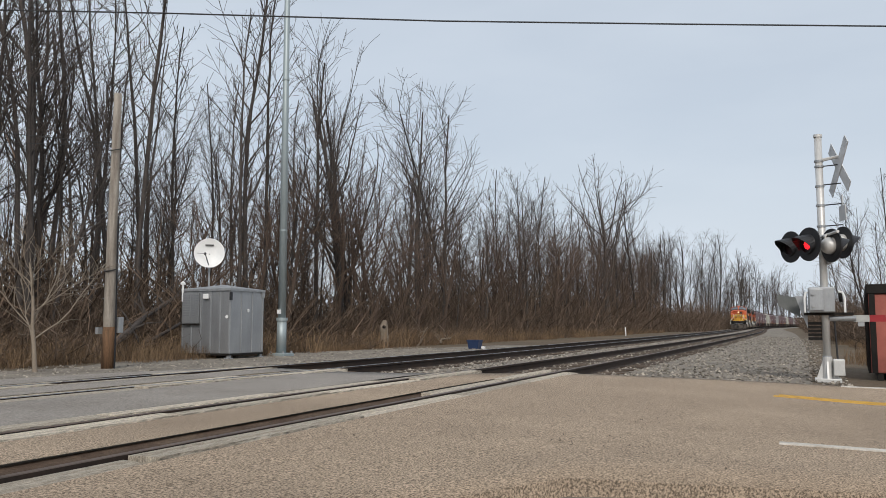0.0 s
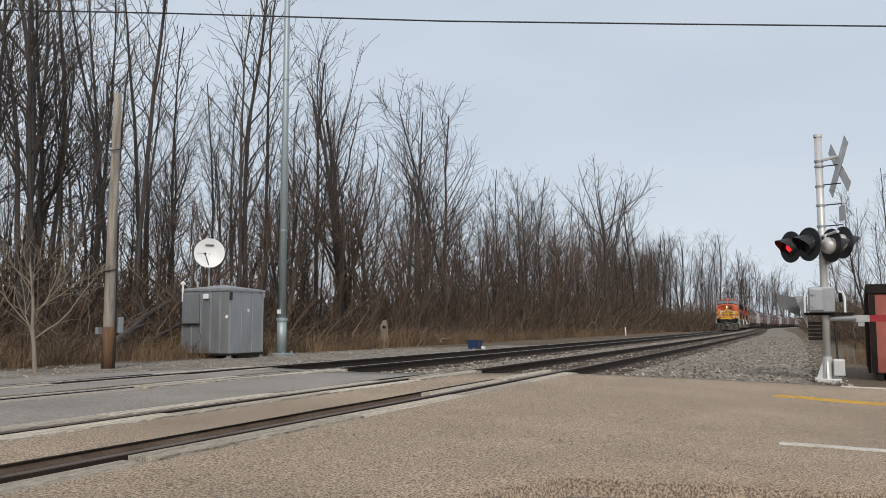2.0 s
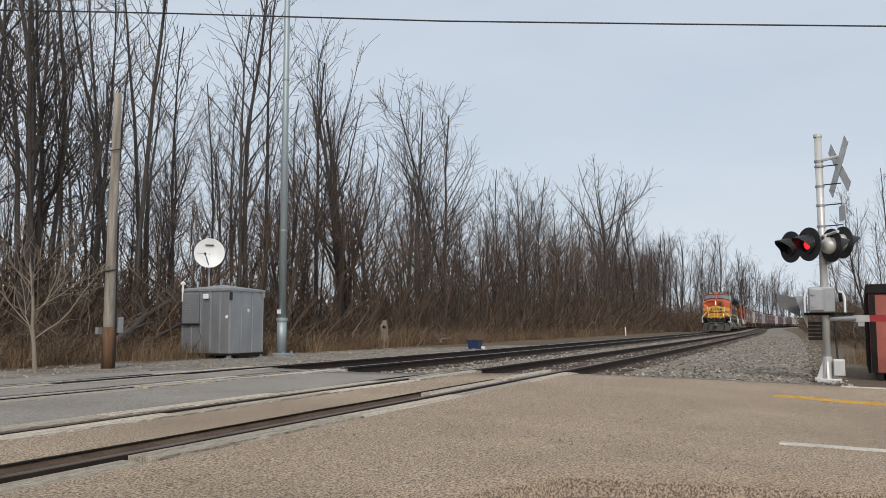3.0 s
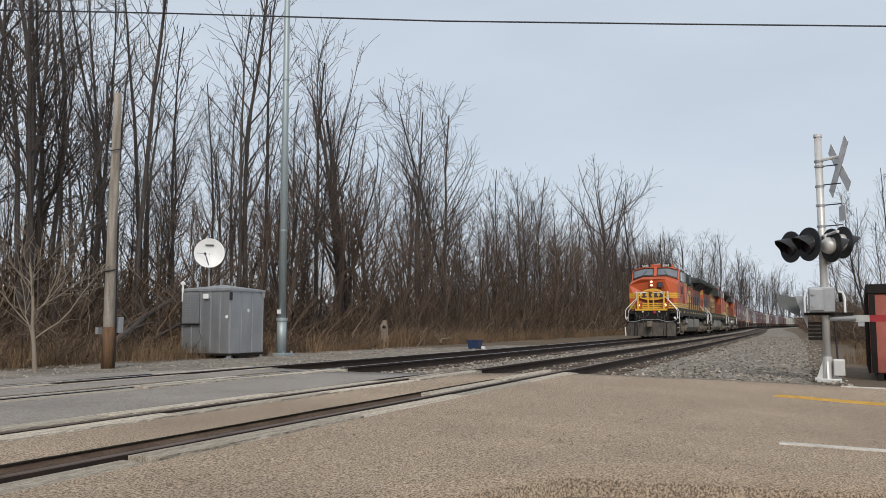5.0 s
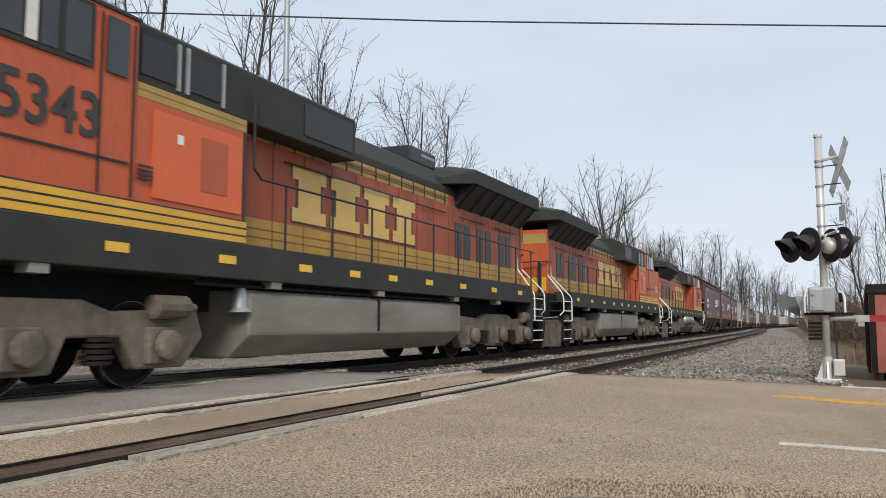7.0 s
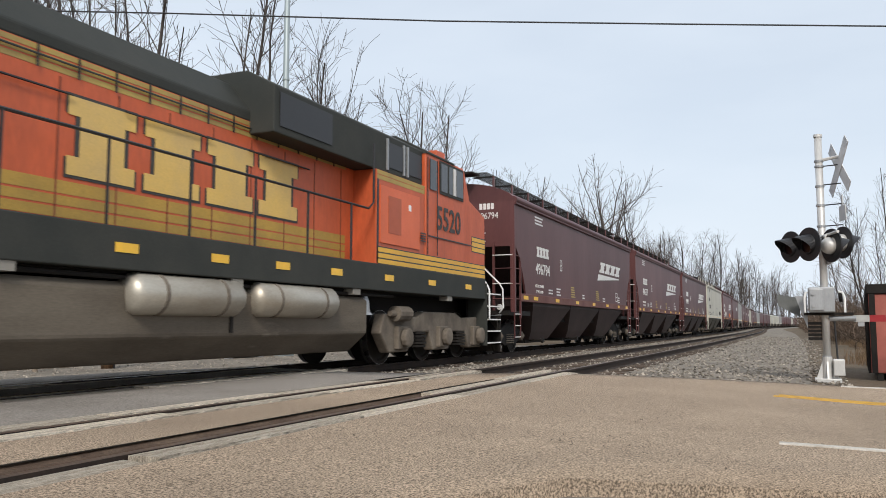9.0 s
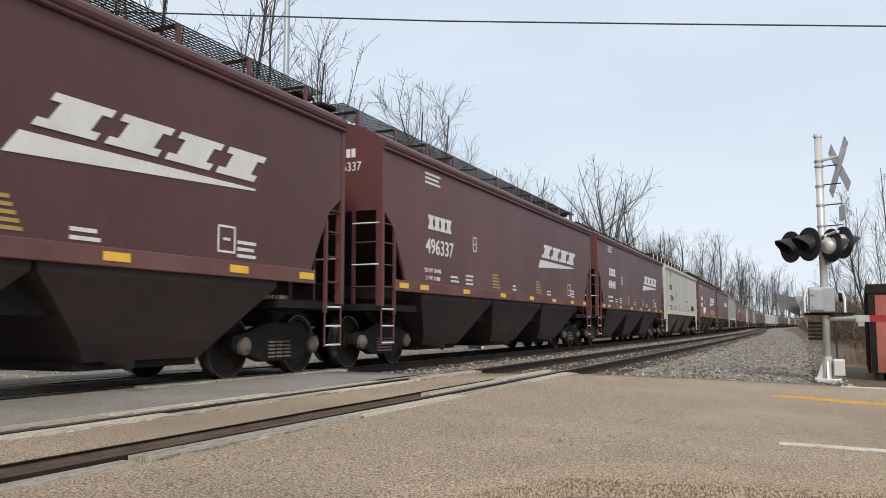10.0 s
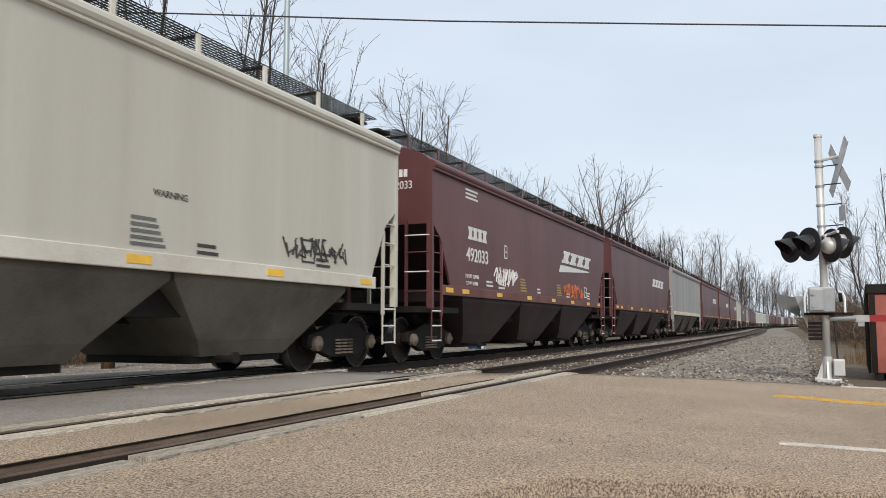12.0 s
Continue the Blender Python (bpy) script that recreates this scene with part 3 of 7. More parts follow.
def build_cabinet():
    """Equipment cabinet on short legs, with its dish and aerials."""
    w, d, z0, z1 = 1.65, 1.85, 0.14, 2.10
    C = thing("signal_cabinet", "grey ribbed aluminium equipment cabinet standing on short legs on gravel", "cabinet", m=pose(20.06, 15.95, -0.25))
    part("body", Mesh().box(0, 0, z0, w, d, z1), M_ALU, C, bevel=0.02)
    roof = Mesh().add([(-0.05, -0.05, z1 - 0.03), (w + 0.05, -0.05, z1 - 0.03), (w + 0.05, d + 0.05, z1 - 0.03), (-0.05, d + 0.05, z1 - 0.03),
                       (-0.05, -0.05, z1 + 0.04), (w + 0.05, -0.05, z1 + 0.04), (w + 0.05, d + 0.05, z1 + 0.04), (-0.05, d + 0.05, z1 + 0.04), (w * 0.5, d * 0.5, z1 + 0.20)],
                      [(0, 3, 2, 1), (0, 1, 5, 4), (1, 2, 6, 5), (2, 3, 7, 6), (3, 0, 4, 7), (4, 5, 8), (5, 6, 8), (6, 7, 8), (7, 4, 8)])
    part("roof", roof, M_GALV, C, "shallow pyramid metal roof")
    part("base_frame", Mesh().box(-0.02, -0.02, z0 - 0.05, w + 0.02, d + 0.02, z0), M_BLACK_MATT, C)
    for x in (0.06, w - 0.06):
        for y in (0.06, d - 0.06):
            part("leg", Mesh().box(x - 0.05, y - 0.05, 0, x + 0.05, y + 0.05, z0), M_GALV, C)
            part("foot", Mesh().box(x - 0.09, y - 0.09, -0.02, x + 0.09, y + 0.09, 0.02), M_GALV, C)
    for y in (0.02, 0.38, 0.74, 1.12, 1.48, d - 0.02):
        part("panel_rib", Mesh().box(-0.022, y - 0.02, z0 + 0.02, 0.0, y + 0.02, z1 - 0.04), M_GALV, C)
    for x in (0.02, 0.56, 1.1, w - 0.02):
        part("panel_rib", Mesh().box(x - 0.02, -0.022, z0 + 0.02, x + 0.02, 0.0, z1 - 0.04), M_GALV, C)
    ac = part("air_conditioner", Mesh().box(-0.08, 1.16, 1.06, 0.0, 1.80, 2.02), M_ALU, C, "louvred air conditioner on the wall", bevel=0.015)
    for k in range(13):
        for a, b in ((1.16, 1.44), (1.48, 1.76)):
            part("louvre", Mesh().box(-0.095, a, 1.30 + 0.052 * k, -0.08, b, 1.325 + 0.052 * k), M_GALV, ac)
    part("hood_edge", Mesh().box(-0.10, 1.14, 1.02, 0.0, 1.82, 1.05), M_BLACK_MATT, ac)
    part("wall_lamp", Mesh().box(-0.09, 0.80, 1.82, 0.0, 1.0, 1.98), M_WHITE, C, "small pale wall lamp", bevel=0.02)
    part("round_sticker", Mesh().disc((-0.026, 0.10, 1.27), (1, 0, 0), 0.055, 0.008, 16), M_WHITE, C)
    part("round_sticker", Mesh().disc((0.86, -0.026, 1.47), (0, 1, 0), 0.055, 0.008, 16), M_WHITE, C)
    part("latch", Mesh().box(-0.05, -0.05, 1.78, 0.04, 0.0, 2.02), M_BLACK, C)
    part("latch", Mesh().box(w - 0.1, -0.05, 1.9, w + 0.03, 0.0, 2.06), M_GALV, C)
    part("aerial", Mesh().tube([(0.08, 0.02, z1), (0.08, 0.02, z1 + 0.22)], 0.018, 6), M_GALV, C)
    v = part("vent_stack", Mesh().tube([(-0.06, d - 0.04, 1.75), (-0.06, d - 0.04, 2.32)], 0.03, 8), M_WHITE, C)
    part("vent_cap", Mesh().turned((-0.06, d - 0.04, 2.28), (0, 0, 1), [(0, 0.075), (0.06, 0.075), (0.11, 0.02)], 12), M_WHITE, v)
    # the dish stands on the roof
    D = thing("satellite_dish", "white round satellite dish on a post above the cabinet", "satellite dish", m=pose(20.64, 17.28, -0.25 + z1 + 0.10))
    part("post", Mesh().tube([(0, 0, -0.02), (0, 0, 0.66)], 0.03, 8), M_GALV, D)
    face = Vector((-0.78, -0.60, 0.10)).normalized()
    c = Vector((0, 0, 1.08)) + face * 0.10
    prof = [(0.0, 0.02)] + [(0.10 * (k / 8) ** 2, 0.47 * k / 8) for k in range(1, 9)]
    dish = Mesh().turned(c, face, prof + [(0.115, 0.475), (0.11, 0.46)] + [(0.10 * (k / 8) ** 2 + 0.012, 0.46 * k / 8) for k in range(7, -1, -1)][:-1] + [(0.012, 0.01)], 36)
    ds = part("reflector", dish, M_WHITE, D, smooth=True)
    side = face.cross(Vector((0, 0, 1))).normalized()
    up_ = side.cross(face)
    tip = c + face * 0.30 - side * -0.12 + up_ * -0.06
    part("feed_arm", Mesh().tube([c + face * 0.05 - up_ * 0.42, tip], 0.016, 6).tube([c + face * 0.06 + side * 0.40, tip], 0.006, 5), M_BLACK, D)
    part("feed_horn", Mesh().turned(tip, -face, [(-0.05, 0.03), (0.0, 0.045), (0.07, 0.03)], 10), M_BLACK, D)
    bar = Mesh()
    m = Matrix((side, up_, face)).transposed().to_4x4()
    m.translation = c + face * 0.075 + up_ * 0.26
    bar.box(-0.13, -0.022, 0, 0.13, 0.022, 0.006, m)
    part("brand_bar", bar, M_LETTER_BLACK, ds)
    part("mount", Mesh().tube([(0, 0, 0.55), c + face * -0.01], 0.035, 8), M_GALV, D)


def build_poles():
    P = thing("wooden_pole", "weathered leaning wooden pole with a rusty brown butt", "pole", m=pose(14.55, 15.12, -0.27, 0, 0, 0))
    lean = [(0, 0, 0), (-0.10, -0.08, 1.2), (-0.22, -0.20, 3.2), (-0.34, -0.34, 5.2), (-0.38, -0.38, 6.55)]
    part("shaft", Mesh().tube(lean, [0.145, 0.133, 0.116, 0.102, 0.090], 14), M_POLE_WOOD, P, smooth=True)
    part("butt", Mesh().tube([(0.002, 0.002, -0.05), (-0.05, -0.04, 0.62), (-0.082, -0.066, 1.0)], [0.165, 0.148, 0.139], 14), M_POLE_RUST, P, "red-brown stained pole butt", smooth=True)
    part("junction_box", Mesh().box(-0.02, -0.32, 0.85, 0.12, -0.20, 1.22), M_GALV, P, bevel=0.01)
    part("meter", Mesh().box(-0.20, 0.14, 0.82, -0.08, 0.24, 0.98), M_GALV, P)
    part("conduit", Mesh().tube([(0.0, -0.20, 0.0), (-0.06, -0.26, 0.9), (-0.20, -0.36, 3.0), (-0.24, -0.40, 3.6)], 0.022, 6), M_BLACK, P)
    for z, x, y in ((2.35, -0.165, -0.145), (5.2, -0.34, -0.34)):
        part("strap", Mesh().tube([(x + 0.15 * math.cos(a), y + 0.15 * math.sin(a), z + 0.05 * math.cos(a)) for a in [0.52 * k for k in range(13)]], 0.014, 5), M_BLACK, P)
    S = thing("steel_pole", "tall grey-green steel pole on a bolted base", "pole", m=pose(22.7, 15.9, -0.26))
    part("shaft", Mesh().tube([(0, 0, 0.1), (0.0, 0.0, 1.25)], [0.165, 0.155], 18), M_POLE_GREY, S, smooth=True)
    part("upper_shaft", Mesh().tube([(0, 0, 1.2), (-0.10, -0.06, 8.0), (-0.22, -0.12, 19)], [0.135, 0.108, 0.07], 18), M_POLE_GREY, S, smooth=True)
    part("collar", Mesh().disc((0, 0, 1.22), (0, 0, 1), 0.19, 0.10, 18), M_POLE_GREY, S)
    base = part("base_plate", Mesh().box(-0.30, -0.30, -0.02, 0.30, 0.30, 0.10), M_POLE_GREY, S, bevel=0.01)
    for x in (-0.24, 0.24):
        for y in (-0.24, 0.24):
            part("anchor_bolt", Mesh().disc((x, y, 0.13), (0, 0, 1), 0.035, 0.07, 6), M_GALV, base)
    part("tag", Mesh().box(-0.19, -0.06, 1.40, -0.13, 0.06, 1.54), M_WHITE, S)
    for z in (9.4, 4.2):
        part("band", Mesh().disc((-0.12 if z > 5 else -0.045, -0.07 if z > 5 else -0.03, z), (0, 0, 1), 0.125, 0.06, 18), M_POLE_GREY, S)
    for name, pts, r, label in (("overhead_cable", [(8.0, 34.0, 9.55), (14.62, 19.62, 9.30), (16.49, 15.40, 9.21), (19.51, 8.60, 9.0), (22.1, 2.75, 8.92), (24.38, -2.43, 8.86), (31.0, -18.0, 8.95)], 0.021, "black overhead cable strung across the tracks"),
                                ("service_cable", [(14.2, 14.75, 5.05), (12.4, 16.4, 5.10), (10.2, 18.6, 5.35), (8, 21, 5.8)], 0.011, "thin black service cable tied to the wooden pole"),
                                ("service_cable", [(14.2, 14.75, 5.0), (12.2, 16.9, 4.9), (9.8, 19.2, 5.0), (7.5, 21.5, 5.3)], 0.009, "thin black service cable tied to the wooden pole")):
        fine = []
        for a, b in zip(pts, pts[1:]):
            fine += [Vector(a).lerp(Vector(b), k / 6) for k in range(6)]
        tagged(part(name, Mesh().tube(fine + [pts[-1]], r, 6), M_CABLE), label, "cable")


def build_crossing_signal():
    M = thing("crossing_signal", "silver railway crossing signal mast with black flashing lamps and crossbuck", "crossing signal", m=pose(16.42, -0.42, -0.25))
    part("mast", Mesh().tube([(0, 0, 0.1), (0, 0, 4.52)], 0.066, 16), M_SILVER, M, smooth=True)
    part("mast_cap", Mesh().disc((0, 0, 4.53), (0, 0, 1), 0.078, 0.05, 16), M_SILVER, M)
    base = part("base", Mesh().box(-0.2, -0.22, -0.02, 0.2, 0.22, 0.05), M_SILVER, M, bevel=0.01)
    for a in (-1, 1):
        part("gusset", Mesh().add([(-0.015, a * 0.06, 0.05), (0.015, a * 0.06, 0.05), (0.015, a * 0.19, 0.05), (-0.015, a * 0.19, 0.05), (-0.015, a * 0.06, 0.42), (0.015, a * 0.06, 0.42)], [(0, 3, 2, 1), (0, 1, 5, 4), (2, 3, 4, 5), (1, 2, 5), (0, 4, 3)]), M_SILVER, base)
        part("gusset", Mesh().add([(a * 0.06, -0.015, 0.05), (a * 0.06, 0.015, 0.05), (a * 0.19, 0.015, 0.05), (a * 0.19, -0.015, 0.05), (a * 0.06, -0.015, 0.42), (a * 0.06, 0.015, 0.42)], [(0, 3, 2, 1), (0, 1, 5, 4), (2, 3, 4, 5), (1, 2, 5), (0, 4, 3)]), M_SILVER, base)
    part("base_sleeve", Mesh().tube([(0, 0, 0.03), (0, 0, 0.44)], 0.085, 14), M_SILVER, M)
    part("junction_box", Mesh().box(-0.16, -0.28, 0.10, 0.06, -0.09, 0.40), M_SILVER, M, bevel=0.02)
    for z in (0.44, 2.83, 3.22, 3.58, 3.95, 4.05, 1.62):
        part("clamp", Mesh().disc((0, 0, z), (0, 0, 1), 0.08, 0.035, 16), M_GALV, M)
    # crossbuck, seen from behind
    turn = 17.0
    cz, cy = 3.92, -0.34
    for ang in (45, -45):
        board = Mesh()
        m = pose(0.0, cy, cz, 0, 0, turn) @ pose(0, 0, 0, 0, ang, 0)
        board.box(-0.62, -0.006 + 0.014 * (ang > 0), -0.115, 0.62, 0.006 + 0.014 * (ang > 0), 0.115, m)
        part("crossbuck_board", board, M_CROSSBUCK, M, "bare aluminium back of a crossbuck board")
    arm = Mesh().tube([(0, 0, 4.06), (0.0, cy, cz + 0.20)], 0.03, 6)
    part("crossbuck_arm", arm, M_SILVER, M)
    for z in (3.95, 3.60, 3.22, 2.83):
        part("sign_bracket", Mesh().tube([(0, 0, z), (0.02, -0.36, z + 0.02)], 0.012, 5), M_BLACK, M)
    part("track_sign", Mesh().box(-0.16, -0.006, -0.14, 0.16, 0.006, 0.14, pose(0.0, -0.36, 3.06, 0, 0, turn)), M_CROSSBUCK, M, "grey back of a small sign")
    part("track_sign_stem", Mesh().box(-0.04, -0.006, 0.14, 0.04, 0.006, 0.34, pose(0.0, -0.36, 3.06, 0, 0, turn)), M_CROSSBUCK, M)
    # lamps on a cross-arm
    part("cross_arm", Mesh().tube([(-0.65, -0.24, 2.66), (0.0, 0.03, 2.63), (0.70, 0.30, 2.66)], 0.028, 8), M_SILVER, M)
    lamps = (((0.58, 0.54, 2.52), (-0.62, 0.78), "front"), ((-0.42, 0.23, 2.47), (-0.62, 0.78), "lit"), ((-0.32, -0.14, 2.44), (0.52, -0.85), "back"), ((0.58, -0.37, 2.57), (0.52, -0.85), "back"))
    for c, d, state in lamps:
        d = Vector((d[0], d[1], 0)).normalized()
        c = Vector(c)
        plate = part("lamp_background", Mesh().turned(c, d, [(-0.012, 0.29), (-0.012, 0.305), (0.012, 0.305), (0.012, 0.29)], 32), M_BLACK, M, "round black lamp background")
        part("lamp_housing", Mesh().turned(c - d * 0.01, -d, [(0, 0.16), (0.06, 0.155), (0.13, 0.12), (0.16, 0.06)], 20), M_SILVER if state == "back" else M_BLACK, plate, "domed lamp housing", smooth=True)
        part("lens_ring", Mesh().disc(c + d * 0.03, d, 0.175, 0.05, 24, 0.15), M_BLACK, plate)
        lens = part("lens", Mesh().turned(c + d * 0.008, d, [(0, 0.15), (0.012, 0.15), (0.016, 0.05)], 24), M_LENS, plate, "dark red signal lens")
        # half-round hood over the lens
        s = d.cross(Vector((0, 0, 1)))
        hood, n = Mesh(), 14
        for k in range(n + 1):
            a = radians(-20 + 220 * k / n)
            o = s * math.cos(a) + Vector((0, 0, 1)) * math.sin(a)
            reach = 0.10 + 0.22 * max(0, math.sin(a))
            hood.v += [c + d * 0.01 + o * 0.182, c + d * (0.01 + reach) + o * 0.168 - Vector((0, 0, 0.05)), c + d * (0.01 + reach) + o * 0.160 - Vector((0, 0, 0.05)), c + d * 0.01 + o * 0.174]
        hood.f = [(4 * k + j, 4 * k + 4 + j, 4 * k + 4 + (j + 1) % 4, 4 * k + (j + 1) % 4) for k in range(n) for j in range(4)]
        part("hood", hood, M_BLACK, plate)
        part("lamp_bracket", Mesh().tube([c - d * 0.12, c - d * 0.12 + Vector((0, 0, 0.16)), Vector((c.x * 0.9, c.y * 0.55, 2.65))], 0.022, 6), M_SILVER, plate)
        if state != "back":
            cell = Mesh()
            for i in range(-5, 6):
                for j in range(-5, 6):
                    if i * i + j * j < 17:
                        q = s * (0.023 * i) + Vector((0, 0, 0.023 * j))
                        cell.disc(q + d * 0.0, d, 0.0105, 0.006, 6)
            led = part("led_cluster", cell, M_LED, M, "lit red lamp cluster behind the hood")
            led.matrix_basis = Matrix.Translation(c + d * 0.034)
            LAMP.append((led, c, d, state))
    part("bell_box", Mesh().box(-0.12, -0.14, 2.12, 0.02, -0.06, 2.36), M_GALV, M, bevel=0.015)
    # gate mechanism
    part("gate_mechanism", Mesh().box(-0.22, -0.16, 1.24, 0.16, 0.28, 1.70), M_GALV, M, "grey gate drive housing", bevel=0.025)
    part("mechanism_cover", Mesh().box(-0.25, 0.02, 1.28, -0.22, 0.26, 1.66), M_GALV, M, bevel=0.01)
    for z in (1.36, 1.58):
        part("cover_bolt", Mesh().disc((-0.26, 0.20, z), (1, 0, 0), 0.03, 0.03, 10), M_GALV, M)
    part("support_beam", Mesh().box(-0.10, -0.46, 1.19, 0.02, 0.36, 1.24), M_BLACK_MATT, M)
    for y in (0.34, -0.20):
        part("guard_tube", Mesh().tube([(-0.16, y, 1.24), (-0.17, y, 1.50), (-0.16, y - 0.02, 1.60), (-0.14, y - 0.10, 1.62)] if y > 0 else [(-0.16, y - 0.02, 1.62), (-0.17, y - 0.09, 1.60), (-0.17, y - 0.12, 1.50), (-0.16, y - 0.12, 1.24)], 0.02, 6), M_WHITE, M)
    part("crank", Mesh().disc((0.02, -0.26, 1.52), (0, 1, 0), 0.09, 0.06, 14), M_BLACK_MATT, M)
    cw = Mesh()
    cw.add([(0.30, 0.42, 1.16), (0.33, 0.42, 1.16), (0.33, 0.80, 1.38), (0.30, 0.80, 1.38), (0.30, 0.42, 1.52), (0.33, 0.42, 1.52), (0.33, 0.82, 1.60), (0.30, 0.82, 1.60)],
           [(0, 3, 2, 1), (4, 5, 6, 7), (0, 1, 5, 4), (1, 2, 6, 5), (2, 3, 7, 6), (3, 0, 4, 7)])
    part("counterweight", cw, M_GREY_MID, M, "dark grey counterweight plate")
    cw2 = Mesh().add([(0.05, 0.30, 0.95), (0.08, 0.30, 0.95), (0.08, 0.42, 1.30), (0.05, 0.42, 1.30), (0.05, 0.30, 1.55), (0.08, 0.30, 1.55), (0.08, 0.50, 1.55), (0.05, 0.50, 1.55)],
                     [(0, 3, 2, 1), (4, 5, 6, 7), (0, 1, 5, 4), (1, 2, 6, 5), (2, 3, 7, 6), (3, 0, 4, 7)])
    part("counterweight_arm", cw2, M_GALV, M)
    stack = Mesh()
    for k in range(5):
        stack.box(0.02, 0.06, 0.74 + 0.07 * k, 0.16, 0.30, 0.79 + 0.07 * k)
    part("weight_stack", stack, M_BLACK_MATT, M, "stacked dark balance weights")
    part("drop_rod", Mesh().tube([(0.0, -0.14, 1.2), (0.0, -0.17, 0.4)], 0.018, 6), M_BLACK, M)
    # lowered striped arm
    a0, dirn = Vector((-0.02, -0.16, 1.13)), Vector((-0.22, -0.975, 0.004))
    gate = part("gate_arm", Mesh().tube([a0 + dirn * -0.1, a0 + dirn * 0.35], 0.05, 8), M_GALV, M, "lowered red and white striped gate arm")
    for k in range(14):
        m = Matrix.Translation(a0 + dirn * (0.30 + 0.26 * k)) @ pose(0, 0, 0, 0, 0, math.degrees(math.atan2(dirn.y, dirn.x)))
        part("stripe", Mesh().box(0, -0.012, -0.06, 0.26, 0.012, 0.06, m), M_RED if k % 2 else M_STRIPE, gate)
    tip = a0 + dirn * 0.42
    part("arm_lamp", Mesh().box(tip.x - 0.03, tip.y - 0.05, tip.z - 0.14, tip.x + 0.03, tip.y + 0.05, tip.z - 0.07), M_GALV, gate)


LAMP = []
M_GREY_MID = mat("mid_grey_steel", (0.165, 0.17, 0.165), (0.12, 0.125, 0.12), 3, 0.6, 0.3, fine=0.15)
M_GREY_DARK = mat("dark_grey_steel", (0.085, 0.095, 0.095), (0.06, 0.068, 0.07), 3, 0.6, 0.3, fine=0.15)


def build_small_things():
    B = thing("steel_bin", "faded red steel waste container with a dark rim on skids", "container", m=pose(17.2, -1.18, -0.27, 0, 0, -3.2))
    part("body", Mesh().box(0, -2.4, 0.14, 2.9, 0, 1.62), M_RED_BOX, B, bevel=0.02)
    part("rim", Mesh().box(-0.04, -2.44, 1.62, 2.94, 0.04, 1.80), M_BLACK_MATT, B, "dark rusted top rim", bevel=0.015)
    for y in (-0.06, -0.85, -1.65, -2.34):
        part("rib", Mesh().box(-0.05, y - 0.05, 0.14, 0.0, y + 0.05, 1.62), M_RED_BOX if y < -0.1 else M_BLACK_MATT, B)
    for x in (0.1, 0.95, 1.8, 2.75):
        part("rib", Mesh().box(x - 0.05, 0.0, 0.14, x + 0.05, 0.05, 1.62), M_BLACK_MATT, B)
    for y in (-0.15, -0.7, -1.7, -2.25):
        part("skid", Mesh().box(0.02, y - 0.05, 0.0, 2.85, y + 0.05, 0.14), M_BLACK_MATT, B)
    T = thing("plastic_tub", "dark blue plastic tub lying beside the track", "tub", m=pose(33.2, 13.1, -0.26))
    part("tub", rings(Mesh(), [[(-a, -b, z), (a, -b, z), (a, b, z), (-a, b, z)] for a, b, z in ((0.20, 0.22, 0.0), (0.25, 0.27, 0.34), (0.27, 0.29, 0.34), (0.27, 0.29, 0.38), (0.23, 0.25, 0.38), (0.19, 0.2, 0.05))]), M_BLUE, T)
    part("white_rag", Mesh().box(0.0, -0.42, 0.0, 0.18, -0.29, 0.10), M_WHITE, T)
    W = thing("marker_post", "thin white marker post beside the far track", "post", m=pose(81, 15.9, -0.26))
    part("shaft", Mesh().tube([(0, 0, 0), (0.03, 0.05, 0.85)], 0.06, 8), M_WHITE, W)
    K = thing("tree_stump", "grey broken tree stump in dry grass", "stump", m=pose(33.4, 17.7, -0.27))
    part("stump", Mesh().tube([(0, 0, 0), (0.03, 0.0, 0.5), (0.0, 0.03, 0.95), (0.06, -0.02, 1.25)], [0.24, 0.20, 0.19, 0.10], 9), M_PALE_BARK, K)
    part("knot_hole", Mesh().disc((-0.17, -0.08, 0.95), (1, 0.4, 0), 0.08, 0.04, 10), M_BLACK_MATT, K)
    rnd = random.Random(3)
    for a, b, r in (((17.2, 18.6, 0.0), (24.5, 21.5, 2.6), 0.13), ((18.5, 19.0, 0.0), (24.0, 20.0, 1.7), 0.08), ((36.2, 17.3, 0.05), (39.2, 18.4, 0.75), 0.05), ((38.6, 17.2, 0.1), (41.0, 17.6, 0.35), 0.05), ((12.0, 19.0, 4.2), (15.5, 20.5, 2.0), 0.08)):
        log, pts = Mesh(), []
        for k in range(7):
            p = Vector(a).lerp(Vector(b), k / 6) + Vector((rnd.gauss(0, 0.08), rnd.gauss(0, 0.08), rnd.gauss(0, 0.08)))
            pts.append(p + Vector((0, 0, -0.22)))
        log.tube(pts, [r * (1 - 0.09 * k) for k in range(7)], 8)
        for k in range(7):
            q = pts[rnd.randint(1, 5)]
            e = q + Vector((rnd.uniform(-0.8, 0.8), rnd.uniform(-0.8, 0.8), rnd.uniform(0.1, 0.9)))
            log.tube([q, q.lerp(e, 0.5) + Vector((0, 0, 0.08)), e], [r * 0.35, r * 0.25, 0.006], 5)
        tagged(part("fallen_branch", log, M_PALE_BARK if r < 0.06 else M_BARK), "fallen dead branch lying in the undergrowth", "branch")


def build_things():
    build_cabinet()
    build_poles()
    build_crossing_signal()
    build_small_things()


# ---- the train ----
TRAIN = []
LOCO, HALF = 22.3, 11.15


